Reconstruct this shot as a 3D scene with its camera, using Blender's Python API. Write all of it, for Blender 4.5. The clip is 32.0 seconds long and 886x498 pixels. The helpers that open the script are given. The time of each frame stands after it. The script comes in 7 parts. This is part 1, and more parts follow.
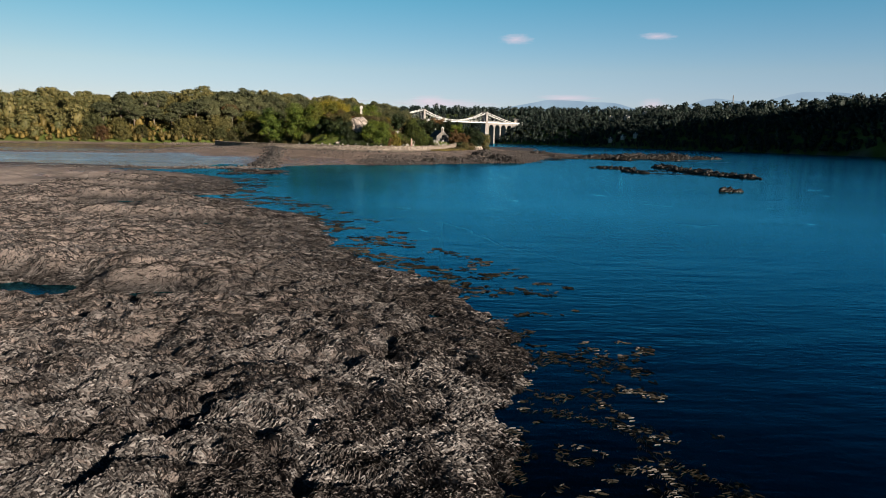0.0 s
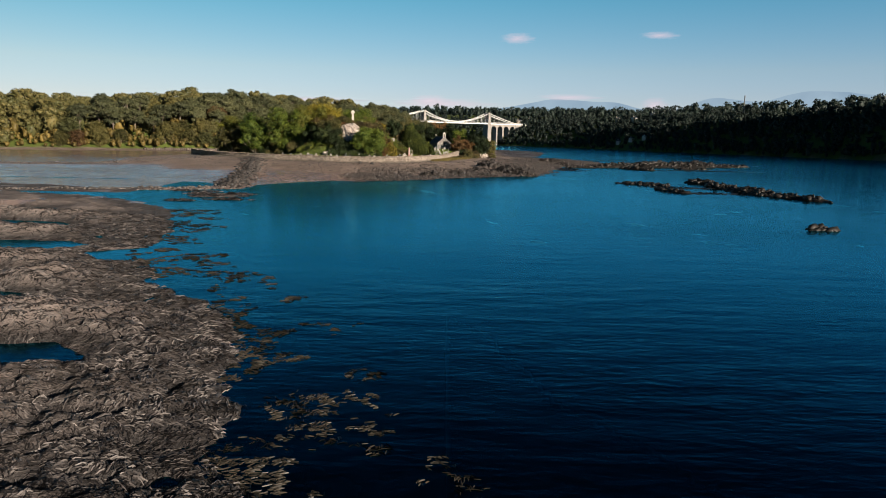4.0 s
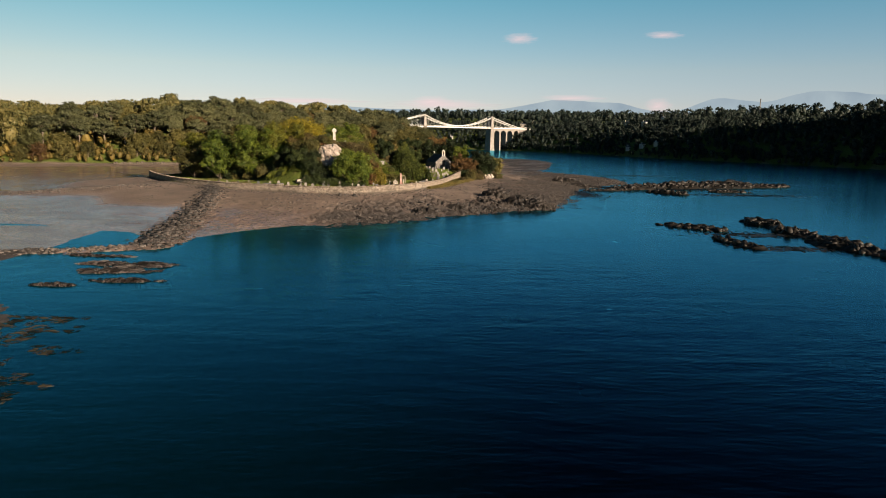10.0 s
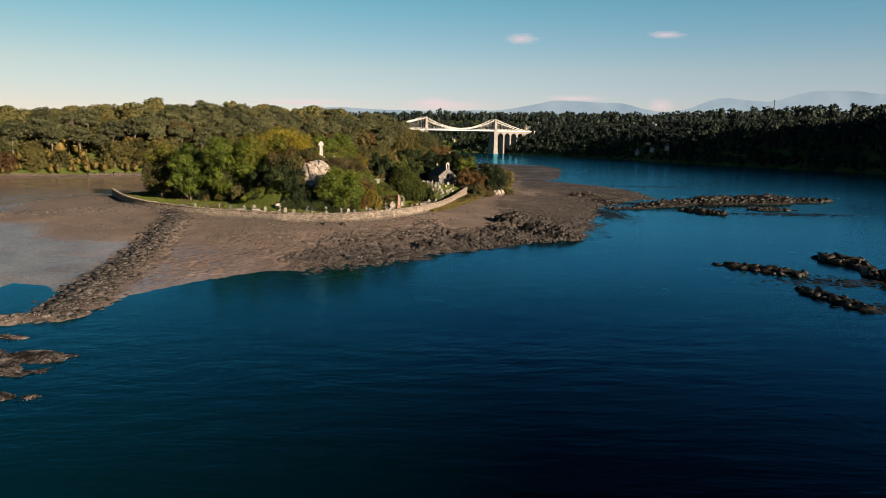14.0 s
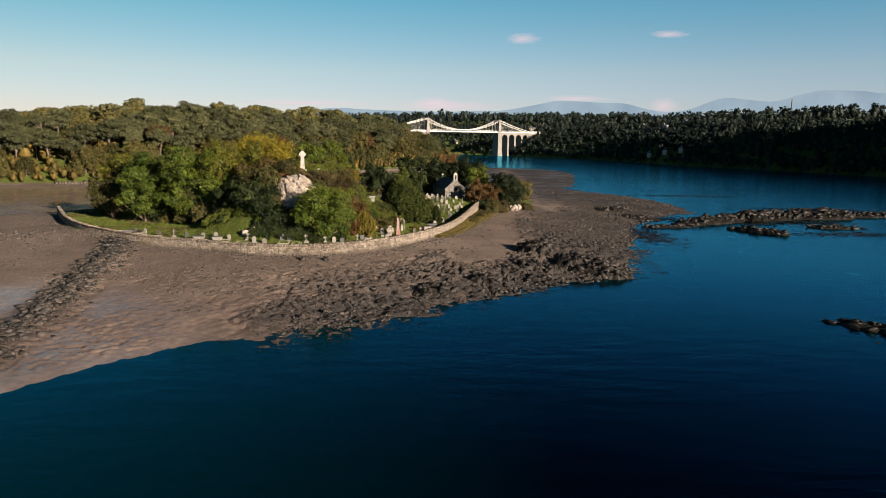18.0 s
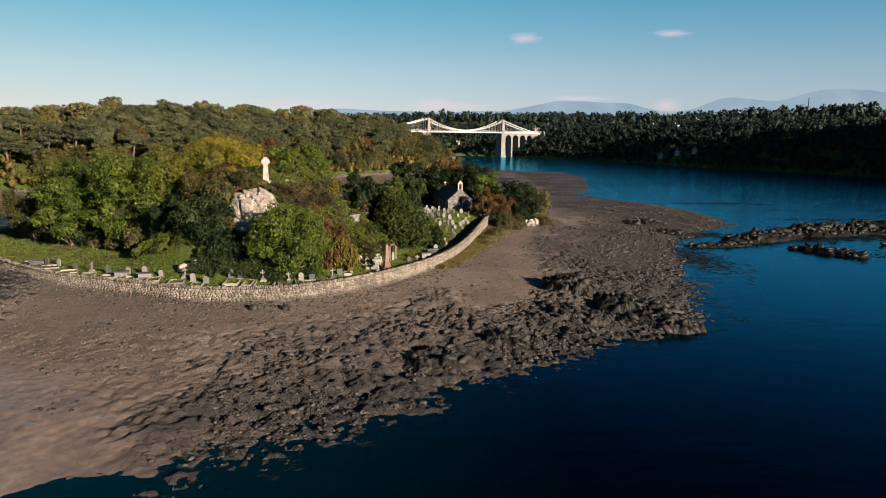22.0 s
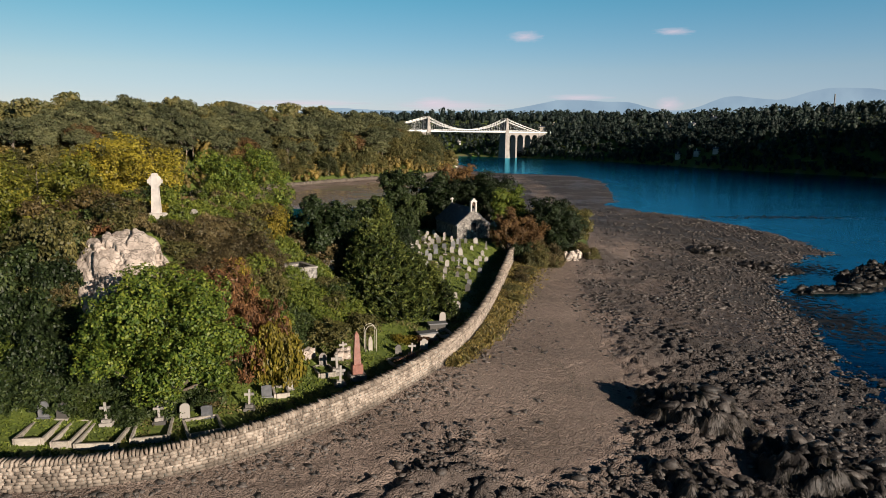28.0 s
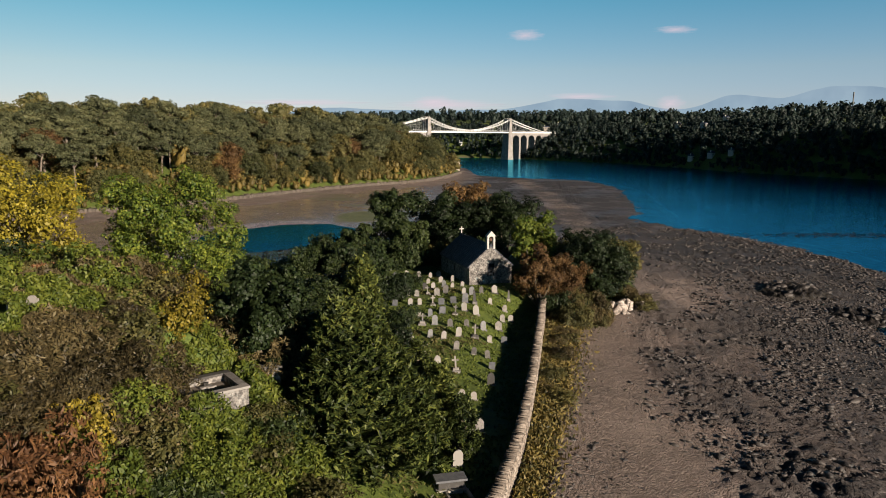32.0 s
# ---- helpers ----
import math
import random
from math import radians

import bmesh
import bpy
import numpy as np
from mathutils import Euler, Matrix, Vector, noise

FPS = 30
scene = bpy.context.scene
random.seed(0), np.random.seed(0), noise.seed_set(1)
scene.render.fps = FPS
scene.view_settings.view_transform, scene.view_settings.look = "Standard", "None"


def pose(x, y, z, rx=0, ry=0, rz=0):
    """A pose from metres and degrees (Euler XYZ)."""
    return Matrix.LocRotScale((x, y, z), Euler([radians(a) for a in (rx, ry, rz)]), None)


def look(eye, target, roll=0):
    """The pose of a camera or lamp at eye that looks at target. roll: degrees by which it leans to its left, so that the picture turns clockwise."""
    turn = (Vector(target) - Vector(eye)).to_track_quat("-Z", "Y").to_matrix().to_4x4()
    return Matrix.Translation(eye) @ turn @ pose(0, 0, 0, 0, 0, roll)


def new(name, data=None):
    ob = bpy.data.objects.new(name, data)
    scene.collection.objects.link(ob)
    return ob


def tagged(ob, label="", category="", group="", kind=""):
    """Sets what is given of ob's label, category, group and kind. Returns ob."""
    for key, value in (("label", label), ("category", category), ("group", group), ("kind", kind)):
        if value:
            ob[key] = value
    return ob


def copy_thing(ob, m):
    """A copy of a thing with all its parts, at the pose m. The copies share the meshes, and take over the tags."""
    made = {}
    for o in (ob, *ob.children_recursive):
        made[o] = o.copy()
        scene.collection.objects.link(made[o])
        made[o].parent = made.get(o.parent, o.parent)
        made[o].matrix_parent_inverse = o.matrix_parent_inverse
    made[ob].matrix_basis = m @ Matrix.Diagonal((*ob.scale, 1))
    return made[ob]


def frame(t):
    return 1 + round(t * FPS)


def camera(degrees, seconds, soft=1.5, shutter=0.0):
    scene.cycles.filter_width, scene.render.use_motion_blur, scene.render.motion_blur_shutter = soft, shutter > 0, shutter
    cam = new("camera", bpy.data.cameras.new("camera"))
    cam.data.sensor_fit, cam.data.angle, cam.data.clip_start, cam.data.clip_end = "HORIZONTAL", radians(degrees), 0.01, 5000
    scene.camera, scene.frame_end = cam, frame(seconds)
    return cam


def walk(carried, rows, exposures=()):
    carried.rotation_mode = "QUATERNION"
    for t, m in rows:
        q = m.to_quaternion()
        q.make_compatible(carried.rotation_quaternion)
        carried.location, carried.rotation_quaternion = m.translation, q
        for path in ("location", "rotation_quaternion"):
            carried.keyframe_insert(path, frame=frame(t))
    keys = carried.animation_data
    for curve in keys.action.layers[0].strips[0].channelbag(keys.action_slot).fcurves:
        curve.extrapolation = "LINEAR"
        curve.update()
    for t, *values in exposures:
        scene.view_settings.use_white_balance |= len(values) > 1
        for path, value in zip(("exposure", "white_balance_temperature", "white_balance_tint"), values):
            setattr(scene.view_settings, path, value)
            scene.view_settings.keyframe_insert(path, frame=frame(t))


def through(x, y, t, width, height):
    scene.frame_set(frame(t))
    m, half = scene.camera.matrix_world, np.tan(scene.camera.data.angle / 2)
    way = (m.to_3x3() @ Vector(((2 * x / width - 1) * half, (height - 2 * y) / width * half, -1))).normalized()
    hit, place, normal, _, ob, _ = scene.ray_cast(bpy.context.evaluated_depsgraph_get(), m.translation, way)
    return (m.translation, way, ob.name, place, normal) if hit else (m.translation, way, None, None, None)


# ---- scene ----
cam = camera(65.0, 32.0, soft=0.6)
# seconds, x, y, z, yaw, pitch, roll
ROWS = [
    (0.0, 0.00, 0.00, 8.80, 0.17, -9.19, -1.09),
    (0.5, -0.16, 3.98, 9.10, 0.20, -9.19, -1.12),
    (1.0, -0.30, 8.08, 9.46, 0.21, -9.19, -1.09),
    (1.5, -0.41, 11.90, 9.79, 0.21, -9.19, -1.07),
    (2.0, -0.47, 15.91, 10.20, 0.23, -9.19, -1.09),
    (2.5, -0.49, 19.53, 10.55, 0.22, -9.21, -1.08),
    (3.0, -0.49, 23.33, 10.94, 0.23, -9.22, -1.08),
    (3.5, -0.47, 26.71, 11.32, 0.24, -9.25, -1.07),
    (4.0, -0.41, 30.32, 11.79, 0.24, -9.23, -1.04),
    (4.5, -0.30, 33.60, 12.28, 0.24, -9.23, -1.01),
    (6.5, 0.22, 46.23, 14.39, 0.33, -9.26, -0.90),
    (7.0, 0.28, 49.70, 14.94, 0.37, -9.27, -0.97),
    (7.5, 0.33, 52.88, 15.49, 0.37, -9.27, -0.99),
    (8.0, 0.36, 56.32, 16.06, 0.37, -9.26, -0.99),
    (8.5, 0.36, 59.51, 16.64, 0.38, -9.25, -0.97),
    (9.0, 0.39, 62.95, 17.21, 0.36, -9.25, -0.96),
    (9.5, 0.33, 66.16, 17.68, 0.36, -9.22, -0.97),
    (10.0, 0.33, 69.64, 18.15, 0.39, -9.22, -0.92),
    (10.5, 0.25, 72.92, 18.61, 0.37, -9.23, -0.84),
    (11.0, 0.16, 76.48, 19.19, 0.38, -9.22, -0.86),
    (11.5, 0.11, 79.85, 19.60, 0.41, -9.21, -0.87),
    (12.0, -0.03, 83.57, 19.98, 0.44, -9.20, -0.87),
    (12.5, -0.11, 87.13, 20.34, 0.48, -9.19, -0.82),
    (13.0, -0.28, 91.11, 20.78, 0.51, -9.19, -0.81),
    (13.5, -0.55, 94.93, 21.11, 0.50, -9.19, -0.74),
    (14.0, -0.83, 99.22, 21.46, 0.49, -9.18, -0.74),
    (14.5, -1.10, 103.20, 21.74, 0.45, -9.19, -0.71),
    (16.5, -2.20, 119.77, 22.50, 0.49, -9.19, -0.63),
    (17.0, -2.45, 124.03, 22.67, 0.50, -9.18, -0.64),
    (17.5, -2.61, 127.88, 22.83, 0.52, -9.17, -0.63),
    (18.0, -2.81, 132.09, 22.94, 0.56, -9.14, -0.63),
    (18.5, -2.94, 135.92, 23.05, 0.57, -9.13, -0.63),
    (19.0, -3.08, 140.01, 23.08, 0.60, -9.12, -0.61),
    (19.5, -3.16, 143.81, 23.11, 0.62, -9.11, -0.57),
    (20.0, -3.22, 147.85, 23.14, 0.62, -9.11, -0.50),
    (20.5, -3.27, 151.58, 23.14, 0.62, -9.11, -0.49),
    (21.0, -3.33, 155.72, 23.14, 0.63, -9.11, -0.50),
    (21.5, -3.33, 159.43, 23.16, 0.64, -9.11, -0.47),
    (22.0, -3.38, 163.42, 23.16, 0.65, -9.10, -0.47),
    (22.5, -3.41, 167.15, 23.14, 0.66, -9.10, -0.43),
    (23.0, -3.49, 171.19, 23.11, 0.66, -9.10, -0.40),
    (23.5, -3.60, 174.87, 23.08, 0.65, -9.11, -0.42),
    (24.0, -3.74, 178.86, 23.05, 0.64, -9.13, -0.41),
    (24.5, -3.82, 182.52, 23.03, 0.65, -9.13, -0.41),
    (25.0, -3.96, 186.44, 23.00, 0.66, -9.12, -0.41),
    (25.5, -4.10, 190.07, 22.97, 0.66, -9.12, -0.41),
    (27.5, -4.89, 205.00, 23.22, 0.64, -9.13, -0.37),
    (28.0, -5.09, 208.79, 23.38, 0.62, -9.13, -0.37),
    (28.5, -5.31, 212.26, 23.63, 0.65, -9.13, -0.33),
    (29.0, -5.50, 216.03, 23.82, 0.64, -9.13, -0.34),
    (29.5, -5.67, 219.48, 24.04, 0.65, -9.14, -0.31),
    (30.0, -5.86, 223.20, 24.29, 0.64, -9.13, -0.30),
    (30.5, -5.97, 226.63, 24.53, 0.64, -9.15, -0.31),
    (31.0, -6.11, 230.35, 24.78, 0.64, -9.15, -0.29),
    (31.5, -6.24, 233.73, 25.05, 0.64, -9.18, -0.30),
    (32.0, -6.38, 237.40, 25.27, 0.62, -9.20, -0.24),
]
# the picture drifts from cool to warmer over the water and back: seconds, stops, kelvin, tint
EXPOSURES = [(0.0, 0.96, 6100, 10), (4.0, 0.97, 6150, 10), (7.0, 1.01, 6800, 12), (9.0, 1.02, 7050, 13), (13.0, 1.01, 7050, 13), (17.0, 0.99, 6650, 12),
             (22.0, 0.96, 6300, 10), (25.0, 0.92, 6150, 10), (28.0, 0.89, 6100, 10), (32.0, 0.88, 6200, 10)]
walk(cam, [(t, pose(x, y, z, 90 + pitch, roll, yaw)) for t, x, y, z, yaw, pitch, roll in ROWS], EXPOSURES)

# ---- light ----
SUN_TO = Vector((0.68, -0.73, 0.0)).normalized()
SUN_ELEV = radians(14.5)
world = bpy.data.worlds.new("sky")
scene.world = world
world.use_nodes = True
wn, wl = world.node_tree.nodes, world.node_tree.links
sky = wn.new("ShaderNodeTexSky")
sky.sky_type = "NISHITA"
sky.sun_disc = False
sky.sun_elevation = SUN_ELEV
sky.sun_rotation = math.atan2(SUN_TO.x, SUN_TO.y)
sky.air_density, sky.dust_density, sky.ozone_density = 1.0, 0.0, 3.0
wn["Background"].inputs["Strength"].default_value = 0.050
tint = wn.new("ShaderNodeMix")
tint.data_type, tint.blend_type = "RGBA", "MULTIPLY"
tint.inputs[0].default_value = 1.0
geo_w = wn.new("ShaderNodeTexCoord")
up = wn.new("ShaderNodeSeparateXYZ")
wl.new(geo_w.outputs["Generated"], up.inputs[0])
# tint by elevation; high sky dimmed out of view for deeper shade, darker water
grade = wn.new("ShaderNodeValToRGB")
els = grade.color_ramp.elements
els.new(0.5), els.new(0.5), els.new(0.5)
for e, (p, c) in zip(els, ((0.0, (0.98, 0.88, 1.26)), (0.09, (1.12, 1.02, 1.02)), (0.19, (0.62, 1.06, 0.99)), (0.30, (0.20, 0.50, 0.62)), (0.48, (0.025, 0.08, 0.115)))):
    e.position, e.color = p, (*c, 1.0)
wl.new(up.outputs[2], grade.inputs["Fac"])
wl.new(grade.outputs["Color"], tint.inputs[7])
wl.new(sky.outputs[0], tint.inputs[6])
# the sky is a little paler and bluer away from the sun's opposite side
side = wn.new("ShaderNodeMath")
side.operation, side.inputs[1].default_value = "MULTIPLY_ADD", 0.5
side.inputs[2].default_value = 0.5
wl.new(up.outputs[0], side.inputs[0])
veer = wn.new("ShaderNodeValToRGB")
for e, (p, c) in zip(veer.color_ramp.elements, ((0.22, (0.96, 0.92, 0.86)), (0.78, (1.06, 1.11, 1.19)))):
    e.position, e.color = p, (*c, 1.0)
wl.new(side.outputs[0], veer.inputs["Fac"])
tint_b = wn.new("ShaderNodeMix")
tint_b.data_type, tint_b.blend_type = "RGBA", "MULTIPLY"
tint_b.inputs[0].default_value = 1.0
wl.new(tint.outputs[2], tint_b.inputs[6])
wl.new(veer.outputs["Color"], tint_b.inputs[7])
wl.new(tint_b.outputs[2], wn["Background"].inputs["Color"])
sun = new("sun", bpy.data.lights.new("sun", "SUN"))
sun.data.energy, sun.data.angle, sun.data.color = 5.0, radians(0.6), (1.0, 0.81, 0.62)
sun_from = SUN_TO * math.cos(SUN_ELEV) + Vector((0, 0, math.sin(SUN_ELEV)))
sun.matrix_world = look(sun_from * 100, (0, 0, 0))

# ---- materials ----
def nodes_of(name):
    m = bpy.data.materials.new(name)
    m.use_nodes = True
    nt = m.node_tree
    return m, nt, nt.nodes, nt.links, nt.nodes["Principled BSDF"]


def noise_node(nt, scale, detail=4.0, rough=0.55, vec=None, stretch=None):
    n = nt.nodes.new("ShaderNodeTexNoise")
    n.inputs["Scale"].default_value = scale
    n.inputs["Detail"].default_value = detail
    n.inputs["Roughness"].default_value = rough
    if vec is None:
        vec = nt.nodes.new("ShaderNodeNewGeometry").outputs["Position"]
    if stretch:
        mp = nt.nodes.new("ShaderNodeMapping")
        mp.inputs["Scale"].default_value = stretch
        nt.links.new(vec, mp.inputs["Vector"])
        vec = mp.outputs[0]
    nt.links.new(vec, n.inputs["Vector"])
    return n


def ramp(nt, fac, stops):
    r = nt.nodes.new("ShaderNodeValToRGB")
    el = r.color_ramp.elements
    while len(el) < len(stops):
        el.new(0.5)
    for e, (p, c) in zip(el, stops):
        e.position, e.color = p, (*c, 1.0)
    nt.links.new(fac, r.inputs["Fac"])
    return r.outputs["Color"]


def mix_col(nt, fac, a, b, mode="MIX"):
    n = nt.nodes.new("ShaderNodeMix")
    n.data_type, n.blend_type = "RGBA", mode
    for sock, v in ((n.inputs[0], fac), (n.inputs[6], a), (n.inputs[7], b)):
        if isinstance(v, (int, float)):
            sock.default_value = v
        elif isinstance(v, tuple):
            sock.default_value = (*v, 1.0)
        else:
            nt.links.new(v, sock)
    return n.outputs[2]


def calc(nt, op, a, b=0.0, clamp=False):
    n = nt.nodes.new("ShaderNodeMath")
    n.operation, n.use_clamp = op, clamp
    for sock, v in ((n.inputs[0], a), (n.inputs[1], b)):
        if isinstance(v, (int, float)):
            sock.default_value = v
        else:
            nt.links.new(v, sock)
    return n.outputs[0]


def bump(nt, height, strength, dist, bsdf):
    b = nt.nodes.new("ShaderNodeBump")
    b.inputs["Strength"].default_value, b.inputs["Distance"].default_value = strength, dist
    nt.links.new(height, b.inputs["Height"])
    nt.links.new(b.outputs[0], bsdf.inputs["Normal"])
    return b


def rough_mat(name, stops, scale=2.0, rough=0.85, fine=12.0, bump_d=0.02, spread=0.25, metal=0.0, bstr=0.6, per_object=0.0):
    """Two scales of noise on a colour ramp, fine relief, and some difference from piece to piece."""
    m, nt, nn, ll, bs = nodes_of(name)
    a = noise_node(nt, scale, 5)
    b = noise_node(nt, fine, 4)
    mixf = calc(nt, "ADD", calc(nt, "MULTIPLY", a.outputs[0], 1 - spread), calc(nt, "MULTIPLY", b.outputs[0], spread))
    if per_object:
        oi = nn.new("ShaderNodeObjectInfo")
        mixf = calc(nt, "ADD", mixf, calc(nt, "MULTIPLY", calc(nt, "SUBTRACT", oi.outputs["Random"], 0.5), per_object))
    if per_object:
        isl = nn.new("ShaderNodeNewGeometry")
        mixf = calc(nt, "ADD", mixf, calc(nt, "MULTIPLY", calc(nt, "SUBTRACT", isl.outputs["Random Per Island"], 0.5), per_object))
    ll.new(ramp(nt, mixf, stops), bs.inputs["Base Color"])
    bs.inputs["Roughness"].default_value = rough
    bs.inputs["Metallic"].default_value = metal
    bump(nt, b.outputs[0], bstr, bump_d, bs)
    return m


def leaf_mat(name, dark, mid, light, patch=0.35, sheen=0.55, through=0.04, island=0.30):
    """Leaves: three tones by island, tree and patch; some light comes through them."""
    m, nt, nn, ll, bs = nodes_of(name)
    g = nn.new("ShaderNodeNewGeometry")
    oi = nn.new("ShaderNodeObjectInfo")
    a = noise_node(nt, patch, 3)
    v = calc(nt, "ADD", calc(nt, "MULTIPLY", a.outputs[0], 0.6), calc(nt, "MULTIPLY", g.outputs["Random Per Island"], island))
    v = calc(nt, "ADD", v, calc(nt, "MULTIPLY", oi.outputs["Random"], 0.3))
    v = calc(nt, "SUBTRACT", v, island / 2 - 0.045)
    dark, mid, light = (tuple(c * k for c in tone) for tone, k in ((dark, 0.45), (mid, 0.74), (light, 0.94)))
    col = ramp(nt, v, [(0.15, dark), (0.5, mid), (0.85, light)])
    ll.new(col, bs.inputs["Base Color"])
    bs.inputs["Roughness"].default_value = sheen
    bs.inputs["Specular IOR Level"].default_value = 0.25
    tr = nn.new("ShaderNodeBsdfTranslucent")
    ll.new(col, tr.inputs["Color"])
    mx = nn.new("ShaderNodeMixShader")
    mx.inputs[0].default_value = through
    ll.new(bs.outputs[0], mx.inputs[1])
    ll.new(tr.outputs[0], mx.inputs[2])
    ll.new(mx.outputs[0], nn["Material Output"].inputs["Surface"])
    return m


def ground_mat():
    """Shore and land by zone: weed, mud, shingle and grass; the zones are kept on the mesh."""
    m, nt, nn, ll, bs = nodes_of("ground")
    at = nn.new("ShaderNodeVertexColor")
    at.layer_name = "zone"
    sep = nn.new("ShaderNodeSeparateColor")
    ll.new(at.outputs["Color"], sep.inputs[0])
    geo = nn.new("ShaderNodeNewGeometry")
    pos = geo.outputs["Position"]
    big, mid, fine = noise_node(nt, 0.12, 3, vec=pos), noise_node(nt, 1.3, 5, vec=pos), noise_node(nt, 9.0, 5, 0.65, vec=pos)
    warp = nn.new("ShaderNodeMix")
    warp.data_type = "VECTOR"
    warp.inputs[0].default_value = 0.5
    w = noise_node(nt, 0.9, 2, vec=pos)
    ll.new(pos, warp.inputs[4])
    vadd = nn.new("ShaderNodeVectorMath")
    vadd.operation = "ADD"
    ll.new(pos, vadd.inputs[0])
    ll.new(w.outputs["Color"], vadd.inputs[1])
    ll.new(vadd.outputs[0], warp.inputs[5])
    strand = noise_node(nt, 7.0, 4, 0.6, vec=warp.outputs[1], stretch=(3.2, 0.7, 1.0))
    weed = ramp(nt, calc(nt, "ADD", calc(nt, "MULTIPLY", strand.outputs[0], 0.6), calc(nt, "MULTIPLY", mid.outputs[0], 0.4)),
                [(0.32, (0.010, 0.009, 0.009)), (0.5, (0.040, 0.036, 0.035)), (0.70, (0.112, 0.103, 0.101))])
    mud = ramp(nt, calc(nt, "ADD", calc(nt, "MULTIPLY", big.outputs[0], 0.5), calc(nt, "MULTIPLY", mid.outputs[0], 0.5)),
               [(0.3, (0.132, 0.101, 0.086)), (0.5, (0.236, 0.181, 0.153)), (0.7, (0.340, 0.270, 0.232))])
    vor = nn.new("ShaderNodeTexVoronoi")
    vor.inputs["Scale"].default_value = 3.6
    ll.new(pos, vor.inputs["Vector"])
    shingle = ramp(nt, calc(nt, "ADD", calc(nt, "MULTIPLY", fine.outputs[0], 0.55), calc(nt, "MULTIPLY", big.outputs[0], 0.45)),
                   [(0.32, (0.072, 0.054, 0.044)), (0.5, (0.240, 0.183, 0.150)), (0.7, (0.425, 0.336, 0.282))])
    sep2 = nn.new("ShaderNodeSeparateColor")
    ll.new(vor.outputs["Color"], sep2.inputs[0])
    shingle = mix_col(nt, 0.36, shingle, ramp(nt, sep2.outputs[0], [(0.0, (0.045, 0.036, 0.030)), (1.0, (0.24, 0.20, 0.17))]))
    grass = ramp(nt, calc(nt, "ADD", calc(nt, "MULTIPLY", fine.outputs[0], 0.5), calc(nt, "MULTIPLY", mid.outputs[0], 0.5)),
                 [(0.3, (0.020, 0.032, 0.006)), (0.5, (0.084, 0.120, 0.017)), (0.72, (0.176, 0.204, 0.034))])
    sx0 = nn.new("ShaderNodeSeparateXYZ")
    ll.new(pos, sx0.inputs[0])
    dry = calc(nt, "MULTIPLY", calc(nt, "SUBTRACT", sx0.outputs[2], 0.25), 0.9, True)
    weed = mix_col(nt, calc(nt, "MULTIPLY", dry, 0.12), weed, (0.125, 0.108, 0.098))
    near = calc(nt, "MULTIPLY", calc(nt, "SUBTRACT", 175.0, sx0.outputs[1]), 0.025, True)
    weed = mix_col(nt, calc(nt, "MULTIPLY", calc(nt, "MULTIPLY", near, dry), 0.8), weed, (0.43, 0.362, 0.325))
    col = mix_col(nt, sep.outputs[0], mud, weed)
    col = mix_col(nt, sep.outputs[2], col, shingle)
    # wrack lies in drifts over the flats beyond the island
    drift = ramp(nt, calc(nt, "ADD", calc(nt, "MULTIPLY", noise_node(nt, 0.05, 4, 0.65, vec=pos).outputs[0], 0.6), calc(nt, "MULTIPLY", mid.outputs[0], 0.4)), [(0.44, (0, 0, 0)), (0.52, (1, 1, 1))])
    drift = calc(nt, "MULTIPLY", drift, calc(nt, "MULTIPLY", calc(nt, "SUBTRACT", sx0.outputs[1], 360.0), 0.03, True))
    drift = calc(nt, "MULTIPLY", drift, calc(nt, "MULTIPLY", calc(nt, "ADD", sx0.outputs[0], 4.0), 0.05, True))
    col = mix_col(nt, calc(nt, "MULTIPLY", drift, 0.85), col, (0.045, 0.040, 0.040))
    col = mix_col(nt, sep.outputs[1], col, grass)
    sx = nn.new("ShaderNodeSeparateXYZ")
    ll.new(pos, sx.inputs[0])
    # bed colour darkens with depth, in place of light lost in the water
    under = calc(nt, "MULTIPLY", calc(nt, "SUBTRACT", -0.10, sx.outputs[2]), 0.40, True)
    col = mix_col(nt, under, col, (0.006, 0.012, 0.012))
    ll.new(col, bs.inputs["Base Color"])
    # bare mud stays wet and glossy
    wet = calc(nt, "SUBTRACT", 1.0, calc(nt, "ADD", calc(nt, "ADD", sep.outputs[0], sep.outputs[1]), sep.outputs[2]), True)
    ro = calc(nt, "SUBTRACT", 0.78, calc(nt, "MULTIPLY", wet, calc(nt, "ADD", calc(nt, "MULTIPLY", big.outputs[0], 0.6), 0.33)))
    ll.new(ro, bs.inputs["Roughness"])
    h = calc(nt, "ADD", calc(nt, "MULTIPLY", strand.outputs[0], sep.outputs[0]), calc(nt, "MULTIPLY", fine.outputs[0], calc(nt, "ADD", calc(nt, "MULTIPLY", sep.outputs[2], 0.8), 0.15)))
    peb = nn.new("ShaderNodeTexVoronoi")
    peb.feature = "SMOOTH_F1"
    peb.inputs["Scale"].default_value = 1.9
    ll.new(vadd.outputs[0], peb.inputs["Vector"])
    peb2 = nn.new("ShaderNodeTexVoronoi")
    peb2.inputs["Scale"].default_value = 7.5
    ll.new(vadd.outputs[0], peb2.inputs["Vector"])
    lumps = calc(nt, "SUBTRACT", 1.0, calc(nt, "ADD", peb.outputs["Distance"], calc(nt, "MULTIPLY", peb2.outputs["Distance"], 0.45)))
    rocky = calc(nt, "ADD", calc(nt, "MULTIPLY", sep.outputs[0], 0.9), calc(nt, "MULTIPLY", sep.outputs[2], 0.75), True)
